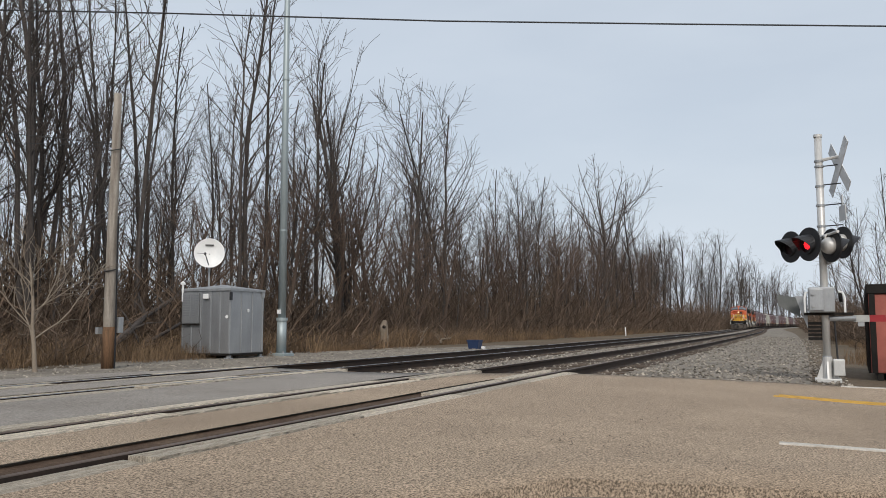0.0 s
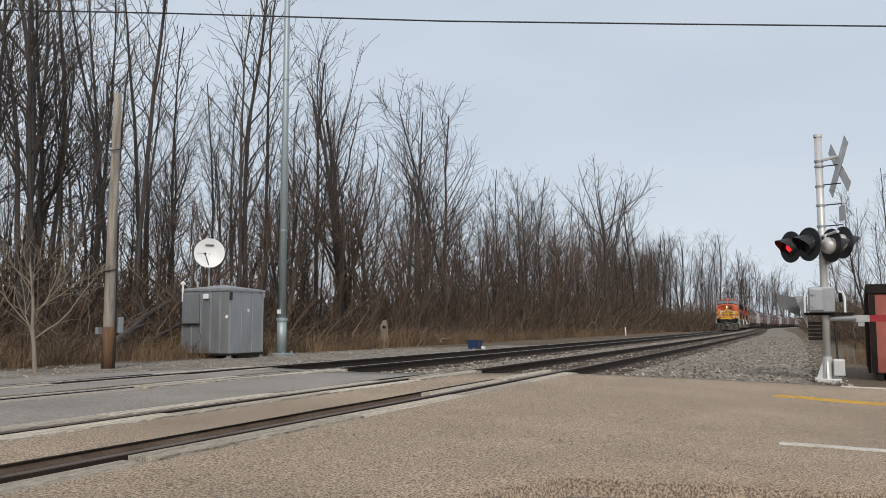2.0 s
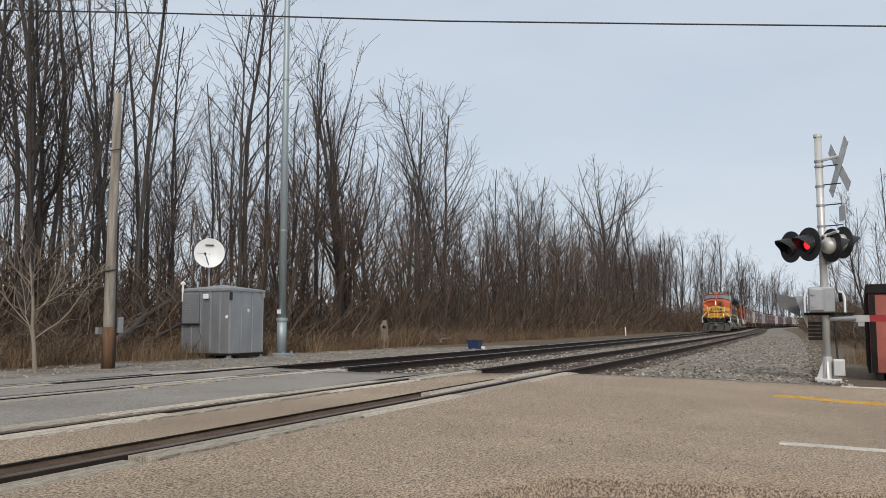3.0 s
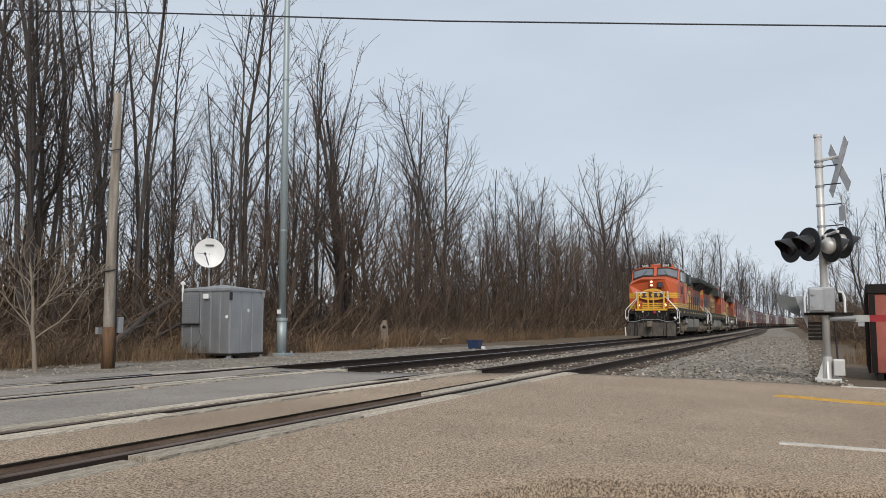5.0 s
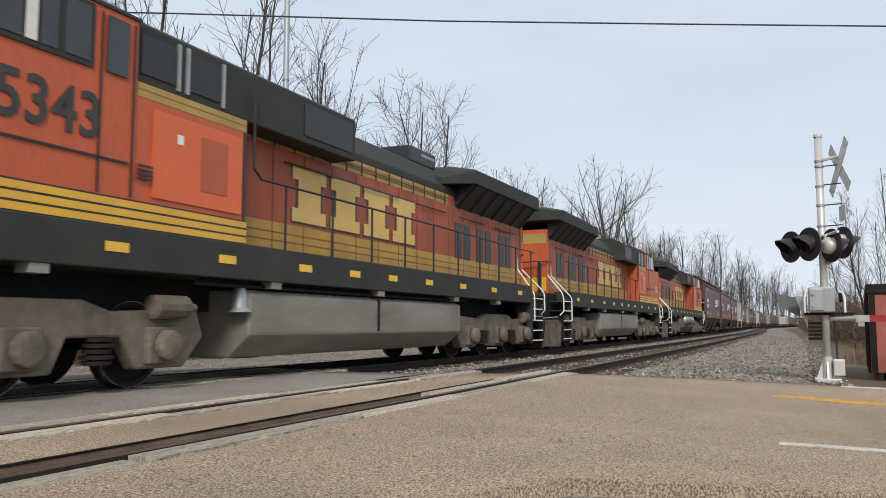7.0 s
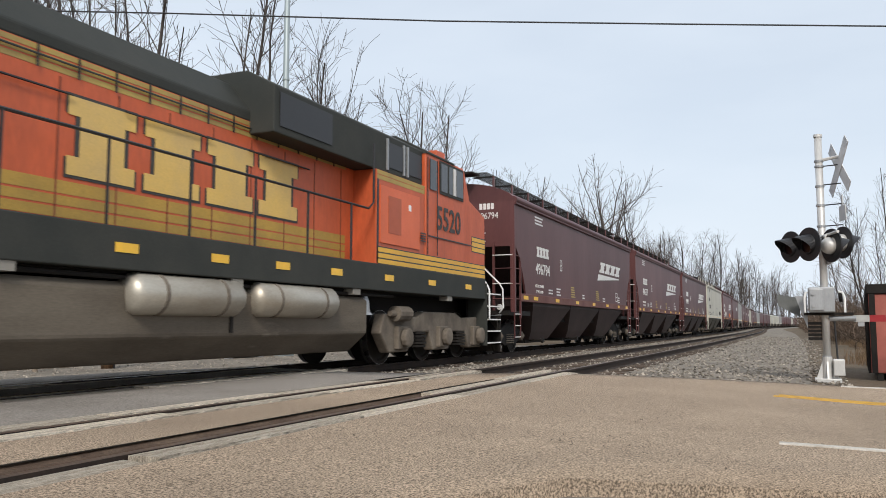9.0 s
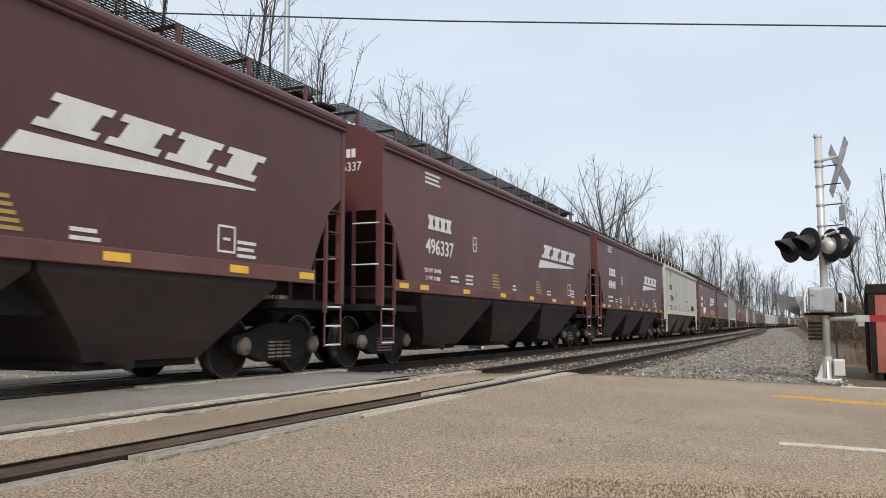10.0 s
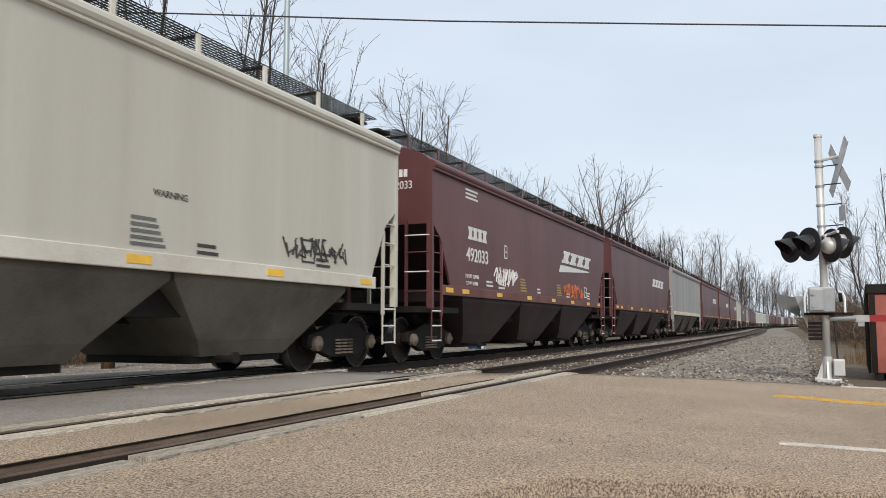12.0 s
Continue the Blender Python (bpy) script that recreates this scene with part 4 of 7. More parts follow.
def side_prism(mesh, outline, y0, y1):
    """An outline of (x, z) drawn out across the vehicle."""
    return mesh.prism([(z, x) for x, z in outline], y0, y1, 'y')


def rings(mesh, loops):
    """Skins a row of loops with equal point counts, closed at both ends."""
    n = len(loops[0])
    v = [p for lp in loops for p in lp]
    f = [(i * n + k, i * n + (k + 1) % n, (i + 1) * n + (k + 1) % n, (i + 1) * n + k) for i in range(len(loops) - 1) for k in range(n)]
    f += [tuple(range(n - 1, -1, -1)), tuple((len(loops) - 1) * n + k for k in range(n))]
    return mesh.add(v, f)


def bent_bar(mesh, pts, r, n=6):
    return mesh.tube(pts, r, n)


def brand_blocks(name, parent, x0, x1, z0, z1, y, face, back, slant=0.0, blocks=4, rim=0.035, flip=False):
    """A brand's mark as plain waisted slabs on a side that faces -y (or +y when flipped)."""
    w, h = (x1 - x0) / blocks, z1 - z0
    sgn = -1 if flip else 1
    def slab_at(a, b, lo, hi, d0, d1, waist):
        t, c, n = hi - lo, (b - a) * waist, 0.24
        pts = [(a, lo), (b, lo), (b, lo + n * t), (b - c, lo + n * t), (b - c, hi - n * t), (b, hi - n * t), (b, hi), (a, hi), (a, hi - n * t), (a + c, hi - n * t), (a + c, lo + n * t), (a, lo + n * t)]
        ys = sorted((y - sgn * d0, y - sgn * d1))
        return side_prism(Mesh(), [(u + slant * (q - z0), q) for u, q in pts], *ys)
    for k in range(blocks):
        a, b = x0 + w * k + 0.06 * w, x0 + w * (k + 1) - 0.08 * w
        if back:
            part(name + "_outline", slab_at(a - rim, b + rim, z0 - rim, z1 + rim, 0.001, 0.006, 0.13), back, parent)
        part(name, slab_at(a, b, z0, z1, 0.002, 0.012, 0.17), face, parent)


def wheelset(parent, x, r, name="wheelset", tread=True):
    ws = part(name, Mesh().tube([(x, -0.85, r), (x, 0.85, r)], 0.08, 10), M_WHEEL, parent)
    for s in (-1, 1):
        w = Mesh().turned((x, s * 0.69, r), (0, s, 0), [(-0.02, r + 0.028), (0.012, r + 0.028), (0.03, r), (0.135, r - 0.004), (0.14, r - 0.07), (0.10, r - 0.10), (0.09, 0.16), (0.16, 0.13), (0.17, 0.10)], 28)
        part("wheel", w, M_WHEEL, ws, smooth=False)
        if tread:
            part("tread", Mesh().disc((x, s * 0.775, r), (0, 1, 0), r + 0.002, 0.10, 28, r - 0.03), M_TREAD, ws, "bright worn tread")
    return ws


def loco_truck(loco, cx):
    t = part("truck", Mesh().box(cx - 2.4, -0.55, 0.55, cx + 2.4, 0.55, 0.95), M_BLACK_MATT, loco, "grimy three-axle truck")
    for s in (-1, 1):
        f = Mesh()
        y0, y1 = (s * 1.05, s * 1.27) if s > 0 else (s * 1.27, s * 1.05)
        side_prism(f, [(cx - 2.75, 0.62), (cx - 2.40, 0.24), (cx - 1.60, 0.24), (cx - 1.35, 0.62), (cx - 0.60, 0.62), (cx - 0.42, 0.24), (cx + 0.42, 0.24), (cx + 0.60, 0.62), (cx + 1.35, 0.62),
                       (cx + 1.60, 0.24), (cx + 2.40, 0.24), (cx + 2.75, 0.62), (cx + 2.6, 0.98), (cx + 1.2, 0.92), (cx + 0.8, 1.04), (cx - 0.8, 1.04), (cx - 1.2, 0.92), (cx - 2.6, 0.98)], y0, y1)
        part("side_frame", f, M_TRUCK, t, bevel=0.03)
        for a in (-1.95, 0, 1.95):
            b = Mesh().box(cx + a - 0.24, min(s * 1.24, s * 1.36), 0.30, cx + a + 0.24, max(s * 1.24, s * 1.36), 0.74)
            b.turned((cx + a, s * 1.38, 0.52), (0, s, 0), [(0, 0.19), (0.10, 0.19), (0.12, 0.14), (0.13, 0.05)], 12)
            part("journal_box", b, M_TRUCK, t, bevel=0.02)
        for a in (-1.05, 1.05):
            sp = Mesh()
            for q in range(5):
                sp.disc((cx + a, s * 1.22, 0.34 + 0.065 * q), (0, 0, 1), 0.16 + 0.02 * (q % 2), 0.045, 12)
            part("spring", sp, M_BLACK_MATT, t)
        part("brake_cylinder", Mesh().turned((cx + 2.05, s * 1.33, 0.98), (1, 0, 0), [(-0.3, 0.10), (-0.28, 0.15), (0.25, 0.15), (0.27, 0.07), (0.45, 0.05)], 12), M_TRUCK, t)
    for a in (-1.95, 0, 1.95):
        wheelset(t, cx + a, 0.53)


def loco_end(loco, s, white=True):
    """Platform, steps, plough, coupler and handrails of one end; s = -1 is the leading end."""
    X = lambda u: s * (HALF - u)          # u metres in from the coupler face
    box = lambda m, u0, y0, z0, u1, y1, z1: m.box(min(X(u0), X(u1)), min(y0, y1), z0, max(X(u0), X(u1)), max(y0, y1), z1)
    front = s < 0
    part("end_platform", box(Mesh(), 0.98, -0.98, 1.66, 2.12, 0.98, 1.78), M_YELLOW if front else M_GREEN_BLACK, loco, "yellow-edged end platform" if front else "", bevel=0.02)
    part("pilot_sheet", box(Mesh(), 1.05, -1.0, 0.45, 1.15, 1.0, 1.66), M_BLACK_MATT, loco)
    part("buffer_beam", box(Mesh(), 0.80, -0.62, 0.62, 1.05, 0.62, 1.10), M_BLACK_MATT, loco, bevel=0.03)
    pl = Mesh()
    for q in (-1, 1):
        loop = lambda y, u: [(X(u), q * y, 0.10), (X(u + 0.10), q * y, 0.10), (X(u + 0.36), q * y, 0.90), (X(u + 0.26), q * y, 0.93)]
        rings(pl, [loop(0.0, 0.46), loop(0.75, 0.58), loop(1.48, 0.86)])
    part("plough", pl, M_PLOUGH, loco, "dusty brown-grey steel plough blade")
    for y in (-0.95, -0.78, 0.80, 0.97):
        part("plough_rib", rings(Mesh(), [[(X(0.60 + u), y - 0.035, z), (X(0.68 + u), y - 0.035, z), (X(0.68 + u), y + 0.035, z), (X(0.60 + u), y + 0.035, z)] for u, z in ((-0.03, 0.14), (0.26, 0.90))]), M_BLACK_MATT, loco)
    c = box(Mesh(), 0.05, -0.14, 0.70, 1.0, 0.14, 0.98)
    box(c, -0.02, -0.20, 0.66, 0.28, 0.10, 1.02)
    part("coupler", c, M_TRUCK, loco, bevel=0.03)
    for y, dip in ((-0.82, 0.42), (-0.66, 0.55), (-0.42, 0.48), (0.30, 0.85), (0.46, 0.70), (0.68, 0.46), (0.86, 0.40)):
        part("air_hose", bent_bar(Mesh(), [(X(1.05), y, 1.42), (X(0.88), y, 1.30), (X(0.76), y * 0.97, dip + 0.25), (X(0.74), y * 0.93, dip), (X(0.82), y * 0.88, dip + 0.10)], 0.022, 5), M_BLACK, loco)
    for y0, y1 in ((0.15, 0.95), (-0.95, -0.35)):
        ym = (y0 + y1) / 2
        part("jumper_cable", bent_bar(Mesh(), [(X(1.04), y0, 1.55), (X(0.95), y0 + 0.05, 1.32), (X(0.92), ym, 1.20), (X(0.95), y1 - 0.05, 1.32), (X(1.04), y1, 1.55)], 0.026, 6), M_BLACK, loco)
    part("cut_lever", bent_bar(Mesh(), [(X(0.82), -1.45, 1.02), (X(0.80), -0.95, 0.98), (X(0.80), -0.45, 1.12), (X(0.80), 0.45, 1.12), (X(0.80), 0.95, 0.98), (X(0.82), 1.45, 1.02)], 0.018), M_GALV, loco)
    if front:
        part("brake_coupling", Mesh().disc((X(1.02), -0.22, 1.58), (1, 0, 0), 0.09, 0.05, 14), M_RED, loco, "red hose coupling")
    for q in (-1, 1):
        st = part("step_well", box(Mesh(), 1.16, q * 1.00, 0.30, 2.08, q * 1.06, 1.78), M_BLACK_MATT, loco)
        part("step_side", box(Mesh(), 1.08, q * 1.06, 0.28, 1.12, q * 1.54, 1.00), M_BLACK_MATT, st)
        part("step_side", box(Mesh(), 2.04, q * 1.06, 0.28, 2.08, q * 1.54, 1.76), M_GREEN_BLACK, st)
        for z in (0.32, 0.60, 0.88, 1.20, 1.50):
            part("step_tread", box(Mesh(), 1.12, q * 1.1, z, 2.04, q * 1.54, z + 0.03), M_GREEN_BLACK, st)
            part("step_edge", box(Mesh(), 1.12, q * 1.541, z + 0.002, 2.04, q * 1.556, z + 0.034), M_LETTER, st, "worn pale step edge")
        h = bent_bar(Mesh(), [(X(1.50), q * 0.50, 2.80), (X(1.44), q * 0.60, 2.79), (X(1.06), q * 1.50, 1.80), (X(1.02), q * 1.57, 1.66), (X(1.02), q * 1.58, 1.20), (X(0.98), q * 1.46, 1.07)], 0.021)
        part("handrail", h, M_WHITE if white else M_BLACK, loco, "white painted grab rail")
        h = bent_bar(Mesh(), [(X(1.70), q * 0.96, 2.73), (X(1.68), q * 0.98, 2.36), (X(1.98), q * 1.52, 1.72), (X(2.0), q * 1.58, 1.60), (X(2.0), q * 1.58, 0.92), (X(1.94), q * 1.48, 0.87)], 0.021)
        part("handrail", h, M_WHITE if white else M_BLACK, loco, "white painted grab rail")
        part("gate_post", box(Mesh(), 1.02, q * 0.74, 1.78, 1.10, q * 0.84, 2.80), M_YELLOW if front else M_BLACK, loco, "yellow platform gate post" if front else "", bevel=0.01)
        part("gate_post", box(Mesh(), 1.02, q * 0.13, 1.78, 1.10, q * 0.20, 2.80), M_YELLOW if front else M_BLACK, loco, "yellow platform gate post" if front else "", bevel=0.01)
        part("gate_rail", bent_bar(Mesh(), [(X(1.04), q * 0.17, 2.78), (X(1.04), q * 0.80, 2.80), (X(1.20), q * 1.0, 2.80), (X(1.50), q * 1.05, 2.80)], 0.02), M_WHITE if front else M_BLACK, loco)


def locomotive(number, offset, turned, rail_tanks=False):
    L = thing("diesel_locomotive", "orange, yellow and dark green diesel locomotive" + (f" numbered {number}" if number else " with weathered paint"), "locomotive", "locomotives of the train")
    X = lambda u: u - HALF
    bx = lambda u0, y0, z0, u1, y1, z1: Mesh().box(X(u0), y0, z0, X(u1), y1, z1)
    # frame
    fr = bx(2.09, -1.52, 1.38, 20.25, 1.52, 1.86)
    part("frame", fr, M_GREEN_BLACK, L, "dark green side sill", bevel=0.015)
    part("underframe", bx(1.3, -0.7, 0.95, 21.0, 0.7, 1.66), M_BLACK_MATT, L)
    for s in (-1, 1):
        for u in (3.2, 5.17, 7.06, 8.9, 10.4, 11.8, 13.4, 15.2, 17.2, 19.2):
            y = s * 1.523
            part("reflector", bx(u - 0.17, min(y, y + s * 0.006), 1.57, u + 0.17, max(y, y + s * 0.006), 1.68), M_REFLECTOR, L, "yellow reflector strip")
        for u in (4.2, 8.2, 11.4, 14.9, 17.6):
            part("jacking_pad", bx(u - 0.12, min(s * 1.30, s * 1.50), 1.28, u + 0.12, max(s * 1.30, s * 1.50), 1.399), M_TANK, L)
        pipe = Mesh()
        bent_bar(pipe, [(X(6.6), s * 1.36, 1.30), (X(12), s * 1.37, 1.30), (X(15.8), s * 1.36, 1.32)], 0.03)
        bent_bar(pipe, [(X(6.8), s * 1.30, 1.36), (X(12), s * 1.30, 1.37), (X(15.6), s * 1.30, 1.36)], 0.022)
        part("brake_pipe", pipe, M_BLACK_MATT, L)
    # nose and cab, skinned from the front backwards
    loop = lambda us, uc, zs, zt, ys=1.5, yt=0.75: [(X(us), -ys, 1.68), (X(uc), -yt, 1.68), (X(uc), yt, 1.68), (X(us), ys, 1.68), (X(us), ys, zs), (X(uc), yt, zt), (X(uc), -yt, zt), (X(us), -ys, zs)]
    cab = rings(Mesh(), [loop(2.09, 1.78, 3.34, 3.66), loop(3.06, 3.00, 3.62, 3.88), loop(3.36, 3.30, 4.28, 4.46, 1.49), loop(3.72, 3.62, 4.30, 4.68, 1.49), loop(5.42, 5.42, 4.30, 4.68, 1.49)])
    cab_part = part("cab", cab, M_ORANGE, L, "orange wide-nosed cab", bevel=0.02)
    part("cab_roof", rings(Mesh(), [[(X(u), y, z) for y, z in ((-1.51, 4.285), (1.51, 4.285), (1.51, 4.32), (0.8, 4.705), (-0.8, 4.705), (-1.51, 4.32))] for u in (3.95, 5.44)]), M_GREEN_BLACK, cab_part, "dark green cab roof")
    part("roof_aerial", bx(4.3, -0.25, 4.70, 4.9, 0.25, 4.80), M_GALV, cab_part)
    part("horn", Mesh().turned((X(5.2), -0.5, 4.80), (-1, 0, 0), [(0, 0.03), (0.25, 0.035), (0.42, 0.09)], 10).tube([(X(5.2), -0.5, 4.62), (X(5.2), -0.5, 4.80)], 0.025, 6), M_GREEN_BLACK, cab_part)
    # windscreens on the raked front
    def sl(f, y):
        k = max(0.0, abs(y) - 0.75) / 0.75
        x0, z0, x1, z1 = 3.00 + 0.06 * k, 3.88 - 0.26 * k, 3.30 + 0.06 * k, 4.46 - 0.18 * k
        return Vector((X(x0 + (x1 - x0) * f), y, z0 + (z1 - z0) * f))

    def screen(y0, y1, f0, f1, lift):
        """A pane that follows the bend of the cab front."""
        cols = sorted({y0, y1, *[c for c in (-0.75, 0.75) if y0 < c < y1]})
        out = Vector((-0.86, 0, 0.5)) * lift
        v, n = [], len(cols)
        for d in (Vector((0.02, 0, -0.01)), out):
            v += [sl(f0, y) + d for y in cols] + [sl(f1, y) + d for y in cols]
        f = []
        for k in range(n - 1):
            f += [(k, k + 1, n + k + 1, n + k), (2 * n + k, 2 * n + k + 1, 3 * n + k + 1, 3 * n + k), (k, k + 1, 2 * n + k + 1, 2 * n + k), (n + k, n + k + 1, 3 * n + k + 1, 3 * n + k)]
        f += [(0, n, 3 * n, 2 * n), (n - 1, 2 * n - 1, 4 * n - 1, 3 * n - 1)]
        return Mesh().add(v, f)
    part("cowl", screen(-1.44, 1.44, 0.0, 0.09, 0.010), M_BLACK_MATT, cab_part, "black grimy ledge below the windscreens")
    for s in (-1, 1):
        a, b = sorted((s * 0.10, s * 1.42))
        part("windscreen_brow", screen(a, b, 0.955, 1.0, 0.10), M_ORANGE, cab_part, "orange brow over the windscreen")
        g = part("windscreen_gasket", screen(a, b, 0.11, 0.94, 0.014), M_BLACK, cab_part)
        part("windscreen", screen(a + 0.06, b - 0.06, 0.19, 0.87, 0.026), M_SHIELD, g, "greenish windscreen reflecting the sky")
        w0, w1 = sl(0.16, s * 0.75), sl(0.62, s * 0.55)
        part("wiper", Mesh().tube([(w0[0] - 0.04, w0[1], w0[2] + 0.02), (w1[0] - 0.04, w1[1], w1[2] + 0.02)], 0.012, 5), M_BLACK, g)
        nb = part("number_board", bx(3.30, min(s * 0.32, s * 0.98), 4.50, 3.60, max(s * 0.32, s * 0.98), 4.73), M_BLACK, cab_part, "black number board")
        if number:
            letters("road_number", number, 0.21, M_LETTER, nb, pose(X(3.295), s * 0.65, 4.605, 90, 0, -90), bold=0.004)
    part("number_brow", bx(3.42, -1.05, 4.40, 3.90, 1.05, 4.70), M_ORANGE, cab_part, bevel=0.03)
    for s in (-1, 1):
        y = s * 1.5
        lo, hi = (lambda d: (min(y, y + s * d), max(y, y + s * d)))(0.012)
        fr_ = part("side_window_frame", bx(3.45, lo, 3.54, 4.76, hi, 4.25), M_GREEN_BLACK, cab_part)
        lo2, hi2 = (lambda d: (min(y, y + s * d), max(y, y + s * d)))(0.02)
        for u0, u1 in ((3.50, 3.86), (4.08, 4.28), (4.37, 4.70)):
            part("pane", bx(u0, lo2, 3.60, u1, hi2, 4.20), M_GLASS, fr_)
        part("sun_visor", bx(3.90, lo2 - 0.004, 3.60, 4.03, hi2 + 0.004, 4.20), M_LETTER, fr_, "pale window blind")
        part("door_window", bx(4.94, lo2, 3.56, 5.25, hi2, 4.20), M_GLASS, cab_part)
        for u in (4.86, 5.34):
            part("door_seam", bx(u, lo, 2.2, u + 0.02, hi, 4.22), M_BLACK, cab_part)
        if number:
            letters("road_number", number, 0.70, M_LETTER_BLACK, cab_part, on_side(X(4.25), -1.503, 2.99) if s < 0 else pose(X(4.25), 1.503, 2.99, 90, 0, 180), bold=0.010, squeeze=0.94)
        part("side_moulding", bx(3.0, lo, 2.575, 5.3, hi, 2.60), M_BLACK, cab_part)
        lv = Mesh()
        for k in range(4):
            lv.box(X(5.45), lo, 2.44 + 0.05 * k, X(5.68), hi, 2.465 + 0.05 * k)
        part("louvre", lv, M_BLACK, cab_part)
    # equipment bay flush with the cab, then the long hood
    bay = part("equipment_bay", bx(5.42, -1.47, 1.68, 7.47, 1.47, 3.60), M_ORANGE, L, bevel=0.015)
    part("access_door", bx(5.70, -1.49, 2.26, 7.36, 1.49, 3.32), M_ORANGE_NEW, bay, "bright orange replaced door panel")
    part("door_recess", bx(6.53, -1.496, 2.46, 7.05, 1.496, 3.16), M_ORANGE_DK, bay, "recessed dull orange panel")
    part("notice", bx(6.10, -1.496, 2.98, 6.20, 1.496, 3.10), M_WHITE, bay)
    part("bay_edge", bx(7.40, -1.478, 1.88, 7.46, 1.478, 3.42), M_BLACK, bay)
    for s in (-1, 1):
        for z0, z1 in ((3.42, 3.50), (3.515, 3.59)):
            part("yellow_band", bx(5.44, min(s * 1.468, s * 1.474), z0, 7.46, max(s * 1.468, s * 1.474), z1), M_YELLOW_DULL, bay, "dull olive-yellow stripe")
    up = rings(Mesh(), [[(X(u), y, z) for y, z in ((-1.42, 3.604), (1.42, 3.604), (1.42, 4.32), (0.9, 4.60), (-0.9, 4.60), (-1.42, 4.32))] for u in (5.44, 10.55)])
    blower = part("blower_housing", up, M_GREEN_BLACK, L, "dark green raised hood section", bevel=0.02)
    for s in (-1, 1):
        for u0, u1 in ((5.52, 6.10), (6.34, 6.95)):
            y = s * 1.425
            part("intake_grille", bx(u0, min(y, y + s * 0.01), 3.72, u1, max(y, y + s * 0.01), 4.20), M_BLACK, blower)
        for u in (6.12, 6.28, 6.97):
            part("grille_post", bx(u, min(s * 1.42, s * 1.45), 3.66, u + 0.05, max(s * 1.42, s * 1.45), 4.26), M_GALV, blower)
        part("intake_grille", bx(8.95, min(s * 1.425, s * 1.436), 3.72, 10.42, max(s * 1.425, s * 1.436), 4.24), M_BLACK, blower)
    hood = part("long_hood", bx(7.47, -0.98, 1.68, 20.9, 0.98, 3.80), M_ORANGE if rail_tanks else M_ORANGE_HOOD, L, "orange engine hood with brown-streaked doors")
    part("hood_roof", rings(Mesh(), [[(X(u), y, z) for y, z in ((-0.985, 3.79), (0.985, 3.79), (0.985, 3.95), (0.6, 4.42), (-0.6, 4.42), (-0.985, 3.95))] for u in (10.5, 16.0)]), M_GREEN_BLACK, hood, "dark green hood roof", bevel=0.03)
    part("exhaust_silencer", bx(14.3, -0.62, 4.40, 15.7, 0.62, 4.76), M_BLACK, hood, bevel=0.03)
    part("exhaust_slot", bx(14.9, -0.625, 4.60, 15.6, 0.625, 4.66), M_GALV, hood)
    for s in (-1, 1):
        y = s * 0.98
        b2 = lambda u0, z0, u1, z1, d: bx(u0, min(y, y + s * d), z0, u1, max(y, y + s * d), z1)
        for z0, z1 in ((1.95, 2.06), (2.085, 2.19), (2.215, 2.36)):
            part("yellow_band", b2(7.76, z0, 20.85, z1, 0.004), M_YELLOW_HOOD, hood, "yellow stripe")
        for z0, z1 in ((3.56, 3.625), (3.645, 3.71), (3.73, 3.79)):
            part("yellow_band", b2(7.76, z0, 15.6, z1, 0.004), M_YELLOW_DULL, hood, "dull olive-yellow stripe")
        for k, u in enumerate([7.9 + 0.86 * i for i in range(16)]):
            part("door_seam", b2(u, 1.9, u + 0.022, 3.52, 0.007), M_SEAM, hood)
        for u in (16.0, 16.55, 17.4, 18.0, 19.0, 19.55):
            part("radiator_door", b2(u, 2.35, u + 0.42, 3.2, 0.014), M_BLACK, hood, "dark louvred door")
        for k in range(5):
            part("grab_iron", Mesh().tube([(X(9.0 + 2.4 * k), y + s * 0.05, 3.34), (X(9.0 + 2.4 * k) + 1.6, y + s * 0.05, 3.34)], 0.014, 5), M_BLACK, hood)
        rr = Mesh()
        for k in range(14):
            u = 8.2 + 0.55 * k
            rr.tube([(X(u), y + s * 0.03, 3.54), (X(u), y + s * 0.03, 3.80)], 0.012, 4)
        rr.tube([(X(8.0), y + s * 0.03, 3.68), (X(15.5), y + s * 0.03, 3.68)], 0.012, 4)
        part("hood_rail", rr, M_BLACK, hood)
    brand_blocks("brand_block", hood, X(9.22), X(13.90), 2.44, 3.34, -0.982, M_YELLOW_PALE, M_LETTER_BLACK)
    brand_blocks("brand_block", hood, X(9.22), X(13.90), 2.44, 3.34, 0.982, M_YELLOW_PALE, M_LETTER_BLACK, flip=True)
    # radiator with its overhanging wings
    wing = Mesh()
    rings(wing, [[(X(u), -w, z0), (X(u), w, z0), (X(u), w, z1), (X(u), w * 0.55, z2), (X(u), -w * 0.55, z2), (X(u), -w, z1)] for u, w, z0, z1, z2 in ((15.3, 1.0, 4.0, 4.15, 4.30), (16.0, 1.52, 4.08, 4.42, 4.55), (20.9, 1.52, 4.08, 4.46, 4.60), (21.25, 1.46, 4.12, 4.40, 4.52))])
    rad = part("radiator_housing", wing, M_GREEN_BLACK, L, "dark green overhanging radiator housing", bevel=0.02)
